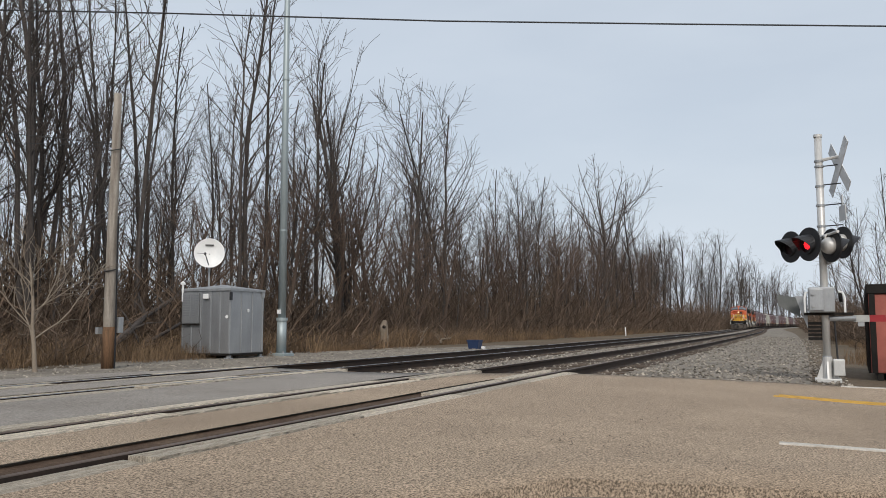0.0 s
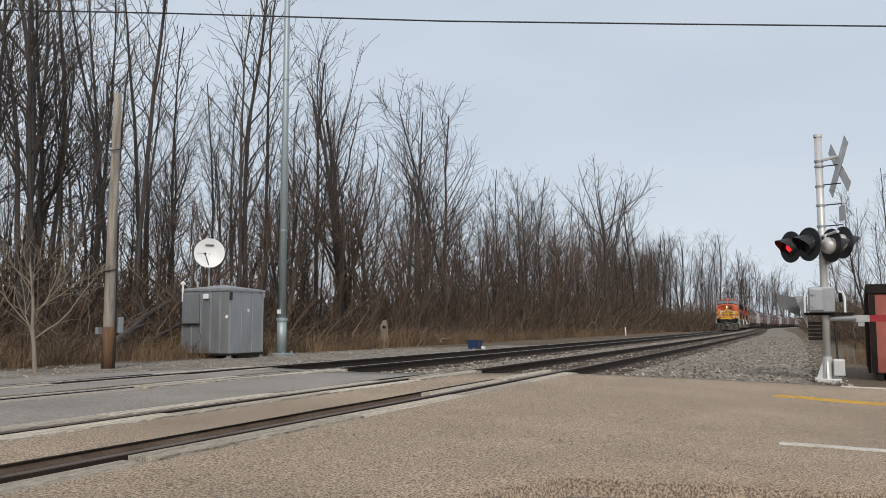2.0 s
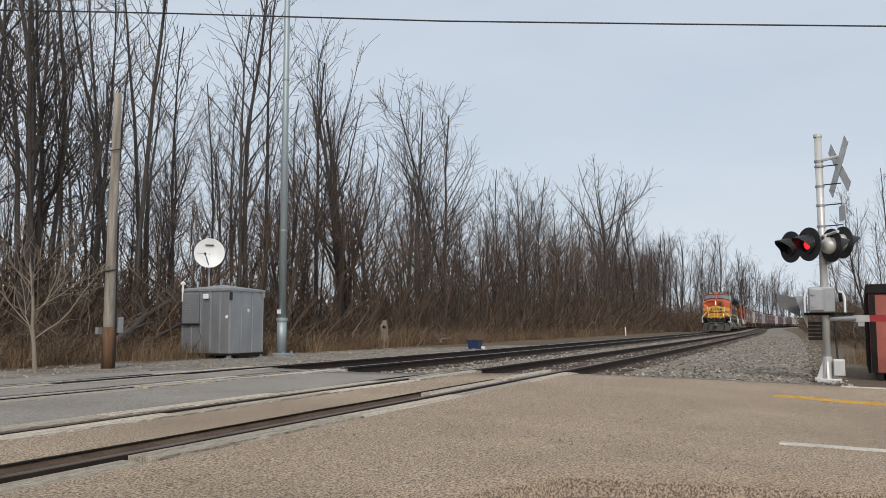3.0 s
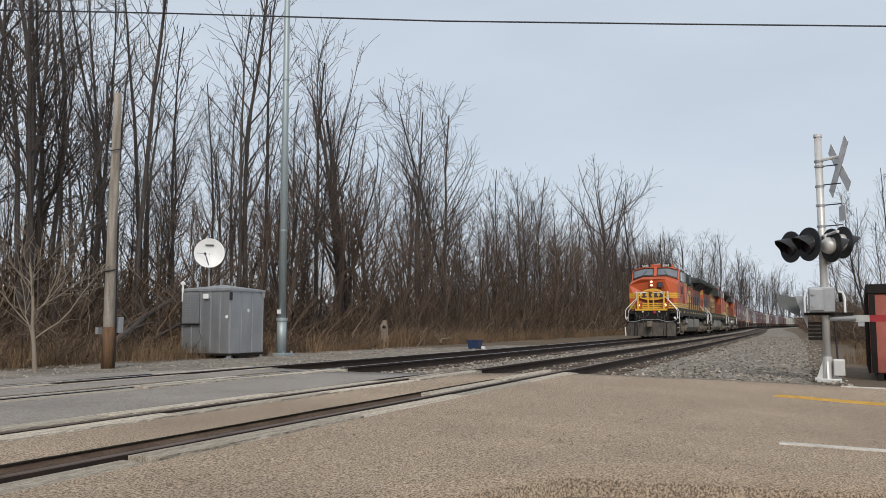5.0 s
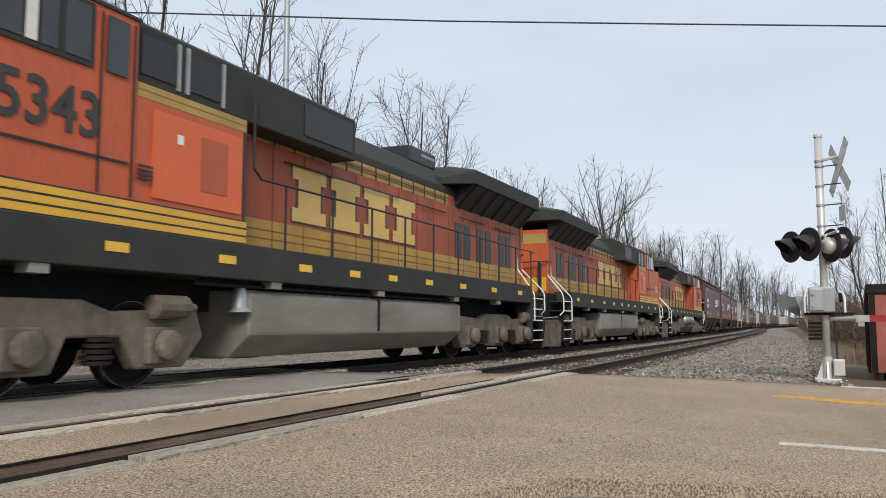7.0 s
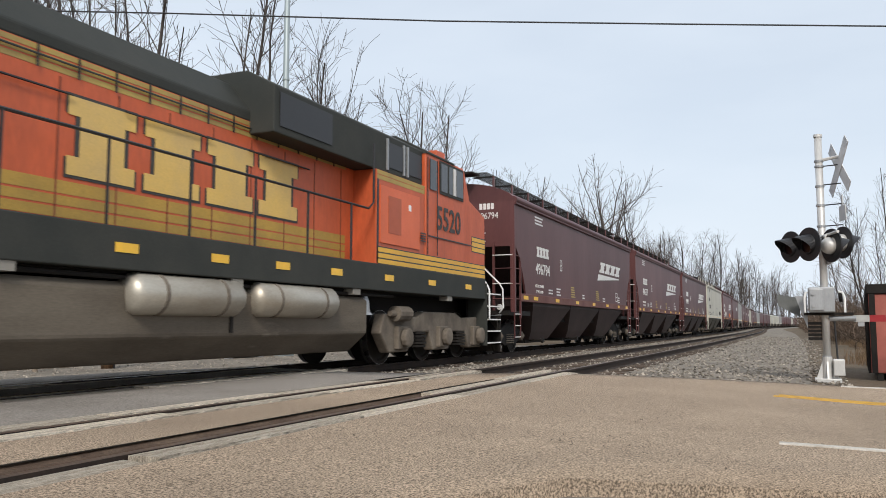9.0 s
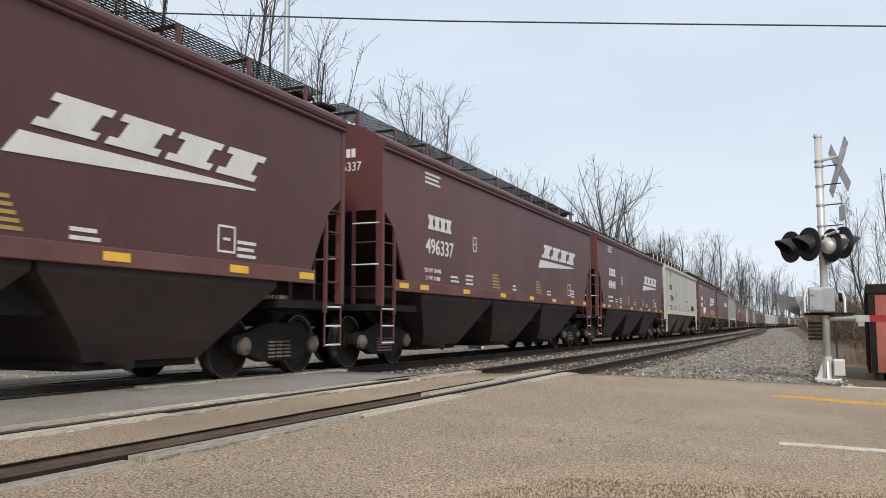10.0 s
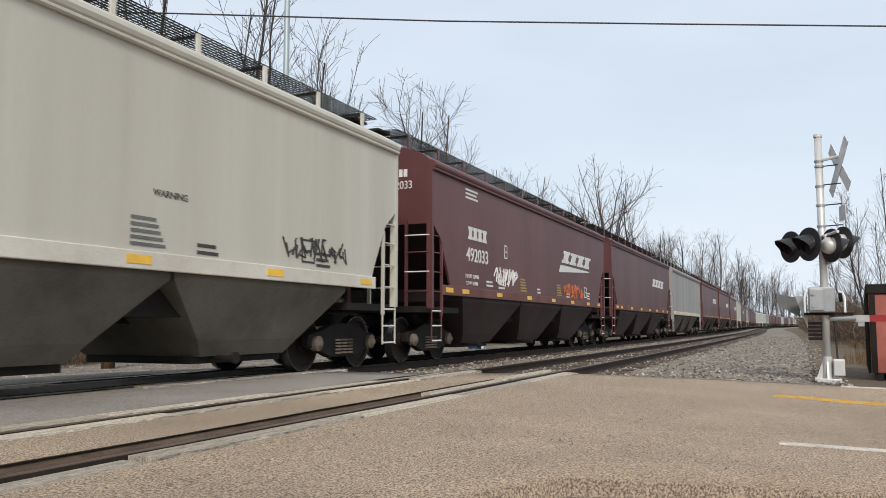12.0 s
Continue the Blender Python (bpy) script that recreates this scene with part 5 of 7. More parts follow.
    for s in (-1, 1):
        under = rings(Mesh(), [[(X(u), s * 0.97, 3.55), (X(u), s * 1.46, 4.09), (X(u), s * 0.97, 4.09)] for u in (16.0, 20.9)])
        part("radiator_screen", under, M_BLACK, rad, "black screen under the wing")
        for k in range(7):
            u = 16.2 + 0.75 * k
            part("wing_rib", Mesh().tube([(X(u), s * 0.985, 3.54), (X(u), s * 1.48, 4.08)], 0.018, 4), M_GREEN_BLACK, rad)
    endw = part("hood_end", bx(20.9, -0.99, 1.68, 21.05, 0.99, 3.85), M_ORANGE, L, "orange hood end")
    part("yellow_band", bx(21.05, -0.95, 1.86, 21.056, 0.95, 2.3), M_YELLOW, endw)
    part("yellow_band", bx(21.05, -0.95, 3.4, 21.056, 0.95, 3.72), M_YELLOW_DULL, endw)
    hl = part("rear_headlight", bx(21.05, -0.17, 3.45, 21.10, 0.17, 3.85), M_BLACK, endw)
    # cab side bands
    for s in (-1, 1):
        y = s * 1.5
        b3 = lambda u0, z0, u1, z1, d: bx(u0, min(y, y + s * d), z0, u1, max(y, y + s * d), z1)
        for z0, z1 in ((1.875, 1.955), (1.98, 2.06), (2.085, 2.165)):
            part("yellow_band", b3(2.10, z0, 7.46, z1, 0.005), M_YELLOW, cab_part, "yellow stripe")
        part("band_backing", b3(2.10, 1.862, 7.46, 2.185, 0.002), M_BLACK, cab_part)
        for z0, z1 in ((2.47, 2.56), (2.585, 2.68), (2.705, 2.79)):
            part("nose_stripe", b3(2.10, z0, 2.92, z1, 0.005), M_YELLOW, cab_part, "yellow nose stripe")
        part("stripe_backing", b3(2.10, 2.445, 2.95, 2.815, 0.002), M_BLACK, cab_part)
    # the nose front, three facets: middle and two raked cheeks
    def facet(y0, y1, z0, z1, d):
        fx = lambda y: X(1.78 + 0.31 * max(0.0, abs(y) - 0.75) / 0.75) - 0.004 - d
        return Mesh().add([(fx(y0), y0, z0), (fx(y1), y1, z0), (fx(y1), y1, z1), (fx(y0), y0, z1), (fx(y0) + 0.012, y0, z0), (fx(y1) + 0.012, y1, z0), (fx(y1) + 0.012, y1, z1), (fx(y0) + 0.012, y0, z1)],
                          [(0, 3, 2, 1), (4, 5, 6, 7), (0, 1, 5, 4), (1, 2, 6, 5), (2, 3, 7, 6), (3, 0, 4, 7)])
    for y0, y1 in ((-1.49, -0.76), (-0.75, 0.75), (0.76, 1.49)):
        for z0, z1 in ((1.81, 1.91), (1.94, 2.04), (2.07, 2.165)):
            part("nose_stripe", facet(y0, y1, z0, z1, 0.006), M_YELLOW, cab_part, "yellow nose stripe")
        part("stripe_backing", facet(y0, y1, 1.79, 2.185, 0.001), M_BLACK, cab_part)
        if abs(y0 + y1) > 0.1:
            for z0, z1 in ((2.47, 2.56), (2.585, 2.68), (2.705, 2.79)):
                part("nose_stripe", facet(y0, y1, z0, z1, 0.006), M_YELLOW, cab_part, "yellow nose stripe")
    # emblem: a yellow panel with rounded wings and a plain dark brand bar
    xf = X(1.78) - 0.006
    em = Mesh()
    arc = [-0.78 + 0.13 * k for k in range(13)]
    outline = [(y, 2.46 - 0.13 * (1 - (y / 0.78) ** 2)) for y in arc] + [(y, 2.80 + 0.27 * (1 - (y / 0.78) ** 2)) for y in reversed(arc)]
    em.prism(outline, xf - 0.008, xf)
    emb = part("emblem", em, M_YELLOW, cab_part, "yellow lens-shaped emblem panel on the nose")
    part("emblem_rim", Mesh().prism([(y * 1.03, z + (0.024 if z > 2.66 else -0.024)) for y, z in outline], xf - 0.003, xf + 0.002), M_BLACK, emb)
    for k in range(4):
        a = -0.70 + 0.355 * k
        b = Mesh()
        b.box(xf - 0.016, a, 2.50, xf - 0.007, a + 0.31, 2.60).box(xf - 0.016, a + 0.07, 2.60, xf - 0.007, a + 0.24, 2.74).box(xf - 0.016, a, 2.74, xf - 0.007, a + 0.31, 2.84)
        part("brand_block", b, M_LETTER_BLACK, emb)
    for lo, hi in ((2.86, 2.93), (2.395, 2.44)):
        for s in (-1, 1):
            part("emblem_inset", Mesh().prism([(s * 0.10, lo), (s * 0.55, lo), (s * 0.10, hi)][::s], xf - 0.014, xf - 0.007), M_ORANGE, emb)
    part("nose_window", Mesh().box(xf - 0.02, -0.60, 3.16, xf, -0.34, 3.42), M_GLASS, cab_part, "small square nose window", bevel=0.02)
    part("nose_window_frame", Mesh().box(xf - 0.012, -0.64, 3.12, xf, -0.30, 3.46), M_BLACK, cab_part, bevel=0.02)
    part("nose_grab_bar", Mesh().tube([(xf - 0.02, -0.72, 3.36), (xf - 0.06, -0.76, 3.34), (xf - 0.06, -0.76, 2.95), (xf - 0.02, -0.76, 2.90)], 0.014, 5), M_ORANGE_DK, cab_part)
    hb = part("headlight_box", Mesh().box(xf - 0.06, -0.09, 3.14, xf, 0.17, 3.62), M_ORANGE_DK, cab_part, "twin headlight housing", bevel=0.02)
    lit = M_HEADLIGHT if number == "5343" else M_SHIELD
    for z in (3.27, 3.49):
        part("headlight", Mesh().turned((xf - 0.055, 0.04, z), (-1, 0, 0), [(0, 0.066), (0.02, 0.066), (0.03, 0.04)], 18), lit, hb, "lit round headlight" if lit == M_HEADLIGHT else "unlit round headlight")
    for s in (-1, 1):
        d = part("ditch_light_housing", Mesh().box(X(1.32), s * 0.82 - 0.16, 1.80, X(1.75), s * 0.82 + 0.16, 2.18), M_ORANGE_DK, L, "dull orange ditch light housing", bevel=0.06)
        part("ditch_light", Mesh().turned((X(1.325), s * 0.82, 2.01), (-1, 0, 0), [(0, 0.078), (0.02, 0.078), (0.03, 0.05)], 18), lit, d, "lit ditch light" if lit == M_HEADLIGHT else "unlit ditch light")
        part("pilot_lamp", Mesh().disc((X(1.02), s * 0.50, 1.60), (1, 0, 0), 0.055, 0.05, 14), M_LETTER, L)
        part("knuckle_light", Mesh().disc((X(0.90), s * 1.44, 1.22), (1, 0, 0), 0.07, 0.05, 14), M_LETTER, L)
    gr = Mesh()
    for y in (-0.95, 0.95):
        gr.tube([(X(1.66), y, 2.25), (X(1.6), y, 2.3), (X(1.6), y, 2.85), (X(1.66), y, 2.9)], 0.016, 5)
    part("nose_grab_iron", gr, M_WHITE, L)
    # walkway handrails along the hood
    for s in (-1, 1):
        rail = part("walkway_rail", Mesh().tube([(X(7.62), s * 1.49, 4.02), (X(7.62), s * 1.49, 2.95), (X(7.80), s * 1.49, 2.82), (X(14), s * 1.49, 2.84), (X(20.6), s * 1.49, 2.82)], 0.02, 6), M_BLACK, L)
        for k in range(10):
            part("rail_post", Mesh().tube([(X(8.4 + 1.32 * k), s * 1.49, 1.84), (X(8.4 + 1.32 * k), s * 1.49, 2.83)], 0.02, 6), M_BLACK, rail)
    # fuel tank
    tank = rings(Mesh(), [[(X(u), y, z) for y, z in ((-1.05, 0.30), (1.05, 0.30), (1.42, 0.62), (1.42, 1.20), (1.3, 1.26), (-1.3, 1.26), (-1.42, 1.20), (-1.42, 0.62))] for u in (7.69, 15.3)])
    tk = part("fuel_tank", tank, M_TANK_BROWN if rail_tanks else M_TANK, L, "dusty fuel tank", bevel=0.04)
    for s in (-1, 1):
        part("tank_strap", bx(11.4, min(s * 1.40, s * 1.44), 0.66, 11.46, max(s * 1.40, s * 1.44), 1.22), M_BLACK_MATT, tk)
        part("bell", Mesh().turned((X(7.62), s * 1.30, 1.30), (0, 0, -1), [(0, 0.06), (0.12, 0.10), (0.3, 0.12), (0.36, 0.17)], 14), M_GALV, L)
        if rail_tanks:
            for u0, u1 in ((8.9, 11.0), (11.3, 13.3)):
                r = Mesh().turned((X(u0), s * 1.40, 1.12), (1, 0, 0), [(0, 0.05), (0.03, 0.20), (0.12, 0.25), (u1 - u0 - 0.12, 0.25), (u1 - u0 - 0.03, 0.20), (u1 - u0, 0.05)], 18)
                part("air_reservoir", r, M_RESERVOIR, tk, "silver cylindrical air reservoir with brown grime", smooth=True)
                for u in (u0 + 0.45, u1 - 0.45):
                    part("reservoir_strap", Mesh().disc((X(u), s * 1.40, 1.12), (1, 0, 0), 0.258, 0.05, 18, 0.24), M_TRUCK, tk)
    for cx in (4.17, 18.13):
        loco_truck(L, X(cx))
    loco_end(L, -1)
    loco_end(L, 1)
    TRAIN.append((L, offset, LOCO, turned))
    return L


M_TANK_BROWN = mat("grimy_brown_tank", (0.145, 0.122, 0.095), (0.09, 0.074, 0.058), 1.1, 0.7, fine=0.2, c3=(0.20, 0.175, 0.14), stretch=(0.4, 1, 1.5))
M_RESERVOIR = mat("grimy_silver_reservoir", (0.46, 0.43, 0.37), (0.30, 0.26, 0.205), 1.3, 0.42, 0.5, fine=0.15, stretch=(0.5, 1, 1))
M_ORANGE_HOOD = mat("rust_streaked_orange", (0.40, 0.082, 0.030), (0.24, 0.060, 0.030), 1.0, 0.6, fine=0.2, c3=(0.15, 0.046, 0.028), stretch=(2.0, 1.6, 0.35))
M_ORANGE_NEW = mat("fresh_orange_panel", (0.66, 0.125, 0.035), (0.58, 0.11, 0.034), 1.5, 0.45, fine=0.08)
M_ORANGE_DK = mat("brown_orange_panel", (0.42, 0.085, 0.03), (0.36, 0.075, 0.028), 2, 0.5, fine=0.1)
M_YELLOW_DULL = mat("faded_olive_yellow", (0.42, 0.30, 0.075), (0.30, 0.21, 0.07), 1.3, 0.6, fine=0.15)
M_YELLOW_PALE = mat("faded_letter_yellow", (0.70, 0.46, 0.12), (0.55, 0.38, 0.15), 1.0, 0.6, fine=0.12)
M_YELLOW_HOOD = mat("dirty_hood_yellow", (0.46, 0.28, 0.045), (0.32, 0.20, 0.045), 1.1, 0.55, fine=0.2)
M_PLOUGH = mat("dirty_plough_steel", (0.10, 0.086, 0.074), (0.045, 0.039, 0.034), 3, 0.8, bump=0.2, bump_scale=20, fine=0.35, stretch=(3, 3, 0.4))
M_SEAM = mat("door_seam", (0.22, 0.05, 0.02), (0.16, 0.04, 0.02), 3, 0.6)

# ---- covered hoppers ----
HOPPER = 17.05


def hopper_truck(car, cx, plain=False):
    t = part("truck", Mesh().box(cx - 0.25, -1.05, 0.40, cx + 0.25, 1.05, 0.66), M_BLACK_MATT, car, "grimy two-axle truck")
    for s in (-1, 1):
        f = Mesh()
        y0, y1 = sorted((s * 0.92, s * 1.08))
        side_prism(f, [(cx - 1.12, 0.42), (cx - 0.85, 0.36), (cx - 0.42, 0.22), (cx + 0.42, 0.22), (cx + 0.85, 0.36), (cx + 1.12, 0.42), (cx + 1.12, 0.60), (cx + 0.75, 0.66), (cx + 0.3, 0.80), (cx - 0.3, 0.80), (cx - 0.75, 0.66), (cx - 1.12, 0.60)], y0, y1)
        part("side_frame", f, M_BLACK_MATT, t, bevel=0.02)
        sp = Mesh()
        for a in () if plain else (-0.2, 0.0, 0.2):
            for q in range(5):
                sp.disc((cx + a, s * 1.05, 0.29 + 0.055 * q), (0, 0, 1), 0.085, 0.03, 10)
        if not plain:
            part("spring_nest", sp, M_TRUCK, t)
        for a in (-0.89, 0.89):
            part("bearing", Mesh().turned((cx + a, s * 1.04, 0.46), (0, s, 0), [(0, 0.13), (0.10, 0.13), (0.13, 0.08), (0.16, 0.04)], 12), M_TRUCK, t)
    for a in (-0.89, 0.89):
        wheelset(t, cx + a, 0.46, tread=not plain)


# grime: the underside colour, dirt with the car's own shade mixed in
def hopper_body(material, label, sill_material, grime, plain=False, post=None, reflect=(1.45, 2.35, 4.55, 6.95, 9.3, 11.5, 13.6, 15.2)):
    C = thing("covered_hopper_car", label, "hopper car", "hopper cars of the train")
    half = HOPPER / 2
    X = lambda u: u - half
    e0, e1 = 0.68, HOPPER - 0.75
    # sides: upright sheets with the end corners cut away over the trucks
    side = [(1.60, 1.58), (1.52, 1.78), (1.10, 2.55), (e0, 2.86), (e0, 4.02), (e1, 4.02), (e1, 2.86), (e1 - 0.42, 2.55), (e1 - 0.84, 1.78), (e1 - 0.92, 1.58)]
    for y0, y1 in ((-1.60, -1.55), (1.55, 1.60)):
        part("side_sheet", side_prism(Mesh(), [(X(u), z) for u, z in side], y0, y1), material, C)
    b = Mesh()
    inner = [(2.9, 1.58), (0.75, 2.86), (e0 + 0.02, 2.86), (e0 + 0.02, 4.10), (e1 - 0.02, 4.10), (e1 - 0.02, 2.86), (e1 - 0.2, 2.86), (HOPPER - 2.9, 1.58)]
    side_prism(b, [(X(u), z) for u, z in inner], -1.55, 1.55)
    # coloured dark for the shade behind the cut-away corners
    part("hold", b, grime, C, "slope of the hold, coloured dark for the shade in the recess")
    roof_pts = [(-1.60, 4.04)] + [(1.60 * math.sin(a) / math.sin(1.25), 4.12 + 0.46 * (math.cos(a) - math.cos(1.25)) / (1 - math.cos(1.25))) for a in [(-1.25 + 2.5 * k / 12) for k in range(13)]] + [(1.60, 4.04)]
    roof = part("roof", rings(Mesh(), [[(X(u), y, z) for y, z in roof_pts] for u in (e0 - 0.02, e1 + 0.02)]), material, C)
    for s in (-1, 1):
        lip = [(s * y, z) for y, z in ((1.56, 3.94), (1.64, 3.94), (1.66, 3.96), (1.66, 3.99), (1.645, 4.00), (1.665, 4.02), (1.68, 4.07), (1.66, 4.13), (1.60, 4.16), (1.56, 4.15))]
        part("roof_edge", Mesh().prism(lip[::s], X(e0 - 0.02), X(e1 + 0.02)), material, C, "rolled roof eave")
        sl = part("side_sill", Mesh().box(X(1.15), min(s * 1.59, s * 1.645), 1.39, X(HOPPER - 1.6), max(s * 1.59, s * 1.645), 1.60), sill_material, C, "dusty side sill", bevel=0.012)
        for u in () if plain or s > 0 else reflect:
            part("reflector", Mesh().box(X(u - 0.19), min(s * 1.645, s * 1.652), 1.45, X(u + 0.19), max(s * 1.645, s * 1.652), 1.55), M_REFLECTOR, sl, "yellow reflector strip")
        for k in range(2):
            u = e0 if k == 0 else e1
            part("corner_post", Mesh().box(X(u) - 0.05, min(s * 1.50, s * 1.61), 1.1, X(u) + 0.05, max(s * 1.50, s * 1.61), 4.03), material, C)
    for k in (0, 1):
        u = e0 if k == 0 else e1
        d = 1 if k == 0 else -1
        sheet = Mesh()
        zs = [(y, z) for y, z in roof_pts[1:-1]]
        sheet.prism([(-1.55, 2.84), (1.55, 2.84)] + [(y * 0.965, z - 0.01) for y, z in reversed(zs)], X(u) - 0.02, X(u) + 0.02)
        part("end_sheet", sheet, material, C)
        lp = None
        for y in (-1.52, -1.02, 0.33):
            p = part("end_post", Mesh().box(X(u - d * 0.03) - 0.025, y - 0.03, 1.15, X(u - d * 0.03) + 0.025, y + 0.03, 2.95), material, C)
            lp = lp or p
        for z in () if plain else (1.45, 1.85, 2.25, 2.6):
            part("rung", Mesh().tube([(X(u - d * 0.06), -1.55, z), (X(u - d * 0.06), -1.0, z)], 0.014, 5), M_LETTER if z in (1.85, 2.6) else material, lp)
            part("rung", Mesh().tube([(X(u + d * 0.02), -1.58, z), (X(u + d * 0.50), -1.58, z)], 0.014, 5), material, lp)
        part("side_ladder_rail", Mesh().box(X(u + d * 0.48) - 0.025, -1.61, 0.95, X(u + d * 0.48) + 0.025, -1.56, 2.45), material, lp)
        for z in () if plain else (0.45, 0.75, 1.05):
            part("step", Mesh().tube([(X(u), -1.58, z), (X(u + d * 0.48), -1.58, z)], 0.016, 5), M_LETTER, lp, "worn bright stirrup step")
        part("step_hanger", Mesh().tube([(X(u), -1.58, 0.42), (X(u), -1.58, 1.3)], 0.018, 5).tube([(X(u + d * 0.48), -1.58, 0.42), (X(u + d * 0.48), -1.58, 1.3)], 0.018, 5), material, lp)
        part("end_platform", Mesh().box(min(X(u - d * 0.25), X(u + d * 1.6)), -1.5, 1.02, max(X(u - d * 0.25), X(u + d * 1.6)), 1.5, 1.14), M_BLACK_MATT, C)
        # the same darkened colour, for the shade over the trucks
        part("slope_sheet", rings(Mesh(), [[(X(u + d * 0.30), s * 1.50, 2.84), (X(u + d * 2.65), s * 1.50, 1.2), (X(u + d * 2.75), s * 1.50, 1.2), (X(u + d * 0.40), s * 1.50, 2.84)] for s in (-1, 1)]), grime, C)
        part("brake_cylinder", Mesh().turned((X(u + d * 0.9), 0.4, 1.45), (d, 0, 0), [(0, 0.05), (0.02, 0.16), (0.5, 0.16), (0.55, 0.06)], 12), M_BLACK_MATT, C)
        cp = Mesh().box(min(X(0 if k == 0 else HOPPER), X(u + d * 1.2)), -0.13, 0.74, max(X(0 if k == 0 else HOPPER), X(u + d * 1.2)), 0.13, 0.98)
        part("coupler", cp, M_BLACK_MATT, C)
    part("centre_sill", Mesh().box(X(0.9), -0.25, 0.78, X(HOPPER - 0.9), 0.25, 1.06), M_BLACK_MATT, C)
    # solid black filler added for the dark voids and brake gear between the bays
    part("underframe", Mesh().box(X(3.4), -1.20, 0.86, X(HOPPER - 3.4), 1.20, 1.38), M_BLACK_MATT, C)
    # three discharge bays, the shade under the car put into their dark colour
    for u in (4.45, 8.52, 12.6):
        bay = Mesh()
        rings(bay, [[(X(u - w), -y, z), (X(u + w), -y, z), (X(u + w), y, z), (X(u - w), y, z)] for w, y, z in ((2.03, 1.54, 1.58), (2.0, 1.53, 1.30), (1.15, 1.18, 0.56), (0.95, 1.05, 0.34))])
        by = part("discharge_bay", bay, grime, C, "grimy discharge bay with the shade under the car in its colour")
        part("outlet_gate", Mesh().box(X(u - 1.0), -0.95, 0.24, X(u + 1.0), 0.95, 0.34), M_BLACK_MATT, by)
        part("gate_shaft", Mesh().tube([(X(u - 0.6), -1.35, 0.32), (X(u - 0.6), 1.35, 0.32)], 0.03, 6).disc((X(u - 0.6), -1.36, 0.32), (0, 1, 0), 0.08, 0.05, 10), M_BLACK_MATT, by)
    # roof walk: open grating on brackets
    for s in (-1, 1):
        walkm = Mesh()
        for q in range(9):
            y = s * (0.40 + 0.068 * q)
            walkm.box(X(0.35), y - 0.004, 4.775, X(HOPPER - 0.35), y + 0.004, 4.793)
        for q in range(0 if plain else 150):
            u = 0.35 + (HOPPER - 0.7) * q / 149
            walkm.box(X(u) - 0.006, min(s * 0.40, s * 0.95), 4.778, X(u) + 0.006, max(s * 0.40, s * 0.95), 4.79)
        walkway = part("roof_walk", walkm, M_BLACK_MATT, C, "dark open-grating roof walkway")
        for q in range(11):
            u = 0.9 + (HOPPER - 1.8) * q / 10
            if plain or s > 0:
                walkm = Mesh().box(X(u) - 0.04, min(s * 0.92, s * 0.955), 4.40, X(u) + 0.04, max(s * 0.92, s * 0.955), 4.774)
                if q in (0, 5, 10) and not plain:
                    part("walk_post", walkm, post or material, walkway)
                continue
            part("walk_post", Mesh().box(X(u) - 0.04, min(s * 0.92, s * 0.955), 4.40, X(u) + 0.04, max(s * 0.92, s * 0.955), 4.774), post or material, walkway)
            part("walk_bracket", Mesh().box(X(u) - 0.02, min(s * 0.36, s * 0.95), 4.735, X(u) + 0.02, max(s * 0.36, s * 0.95), 4.774), M_BLACK_MATT, walkway)
    part("hatch_cover", Mesh().box(X(1.0), -0.30, 4.52, X(HOPPER - 1.0), 0.30, 4.62), material, roof, bevel=0.03)
    for u in (0.40, HOPPER - 0.40):
        part("roof_platform", Mesh().box(X(u) - 0.26, -0.62, 4.75, X(u) + 0.26, 0.62, 4.80), M_BLACK_MATT, C)
    for cx in (1.72, HOPPER - 1.72):
        hopper_truck(C, X(cx), plain)
    return C


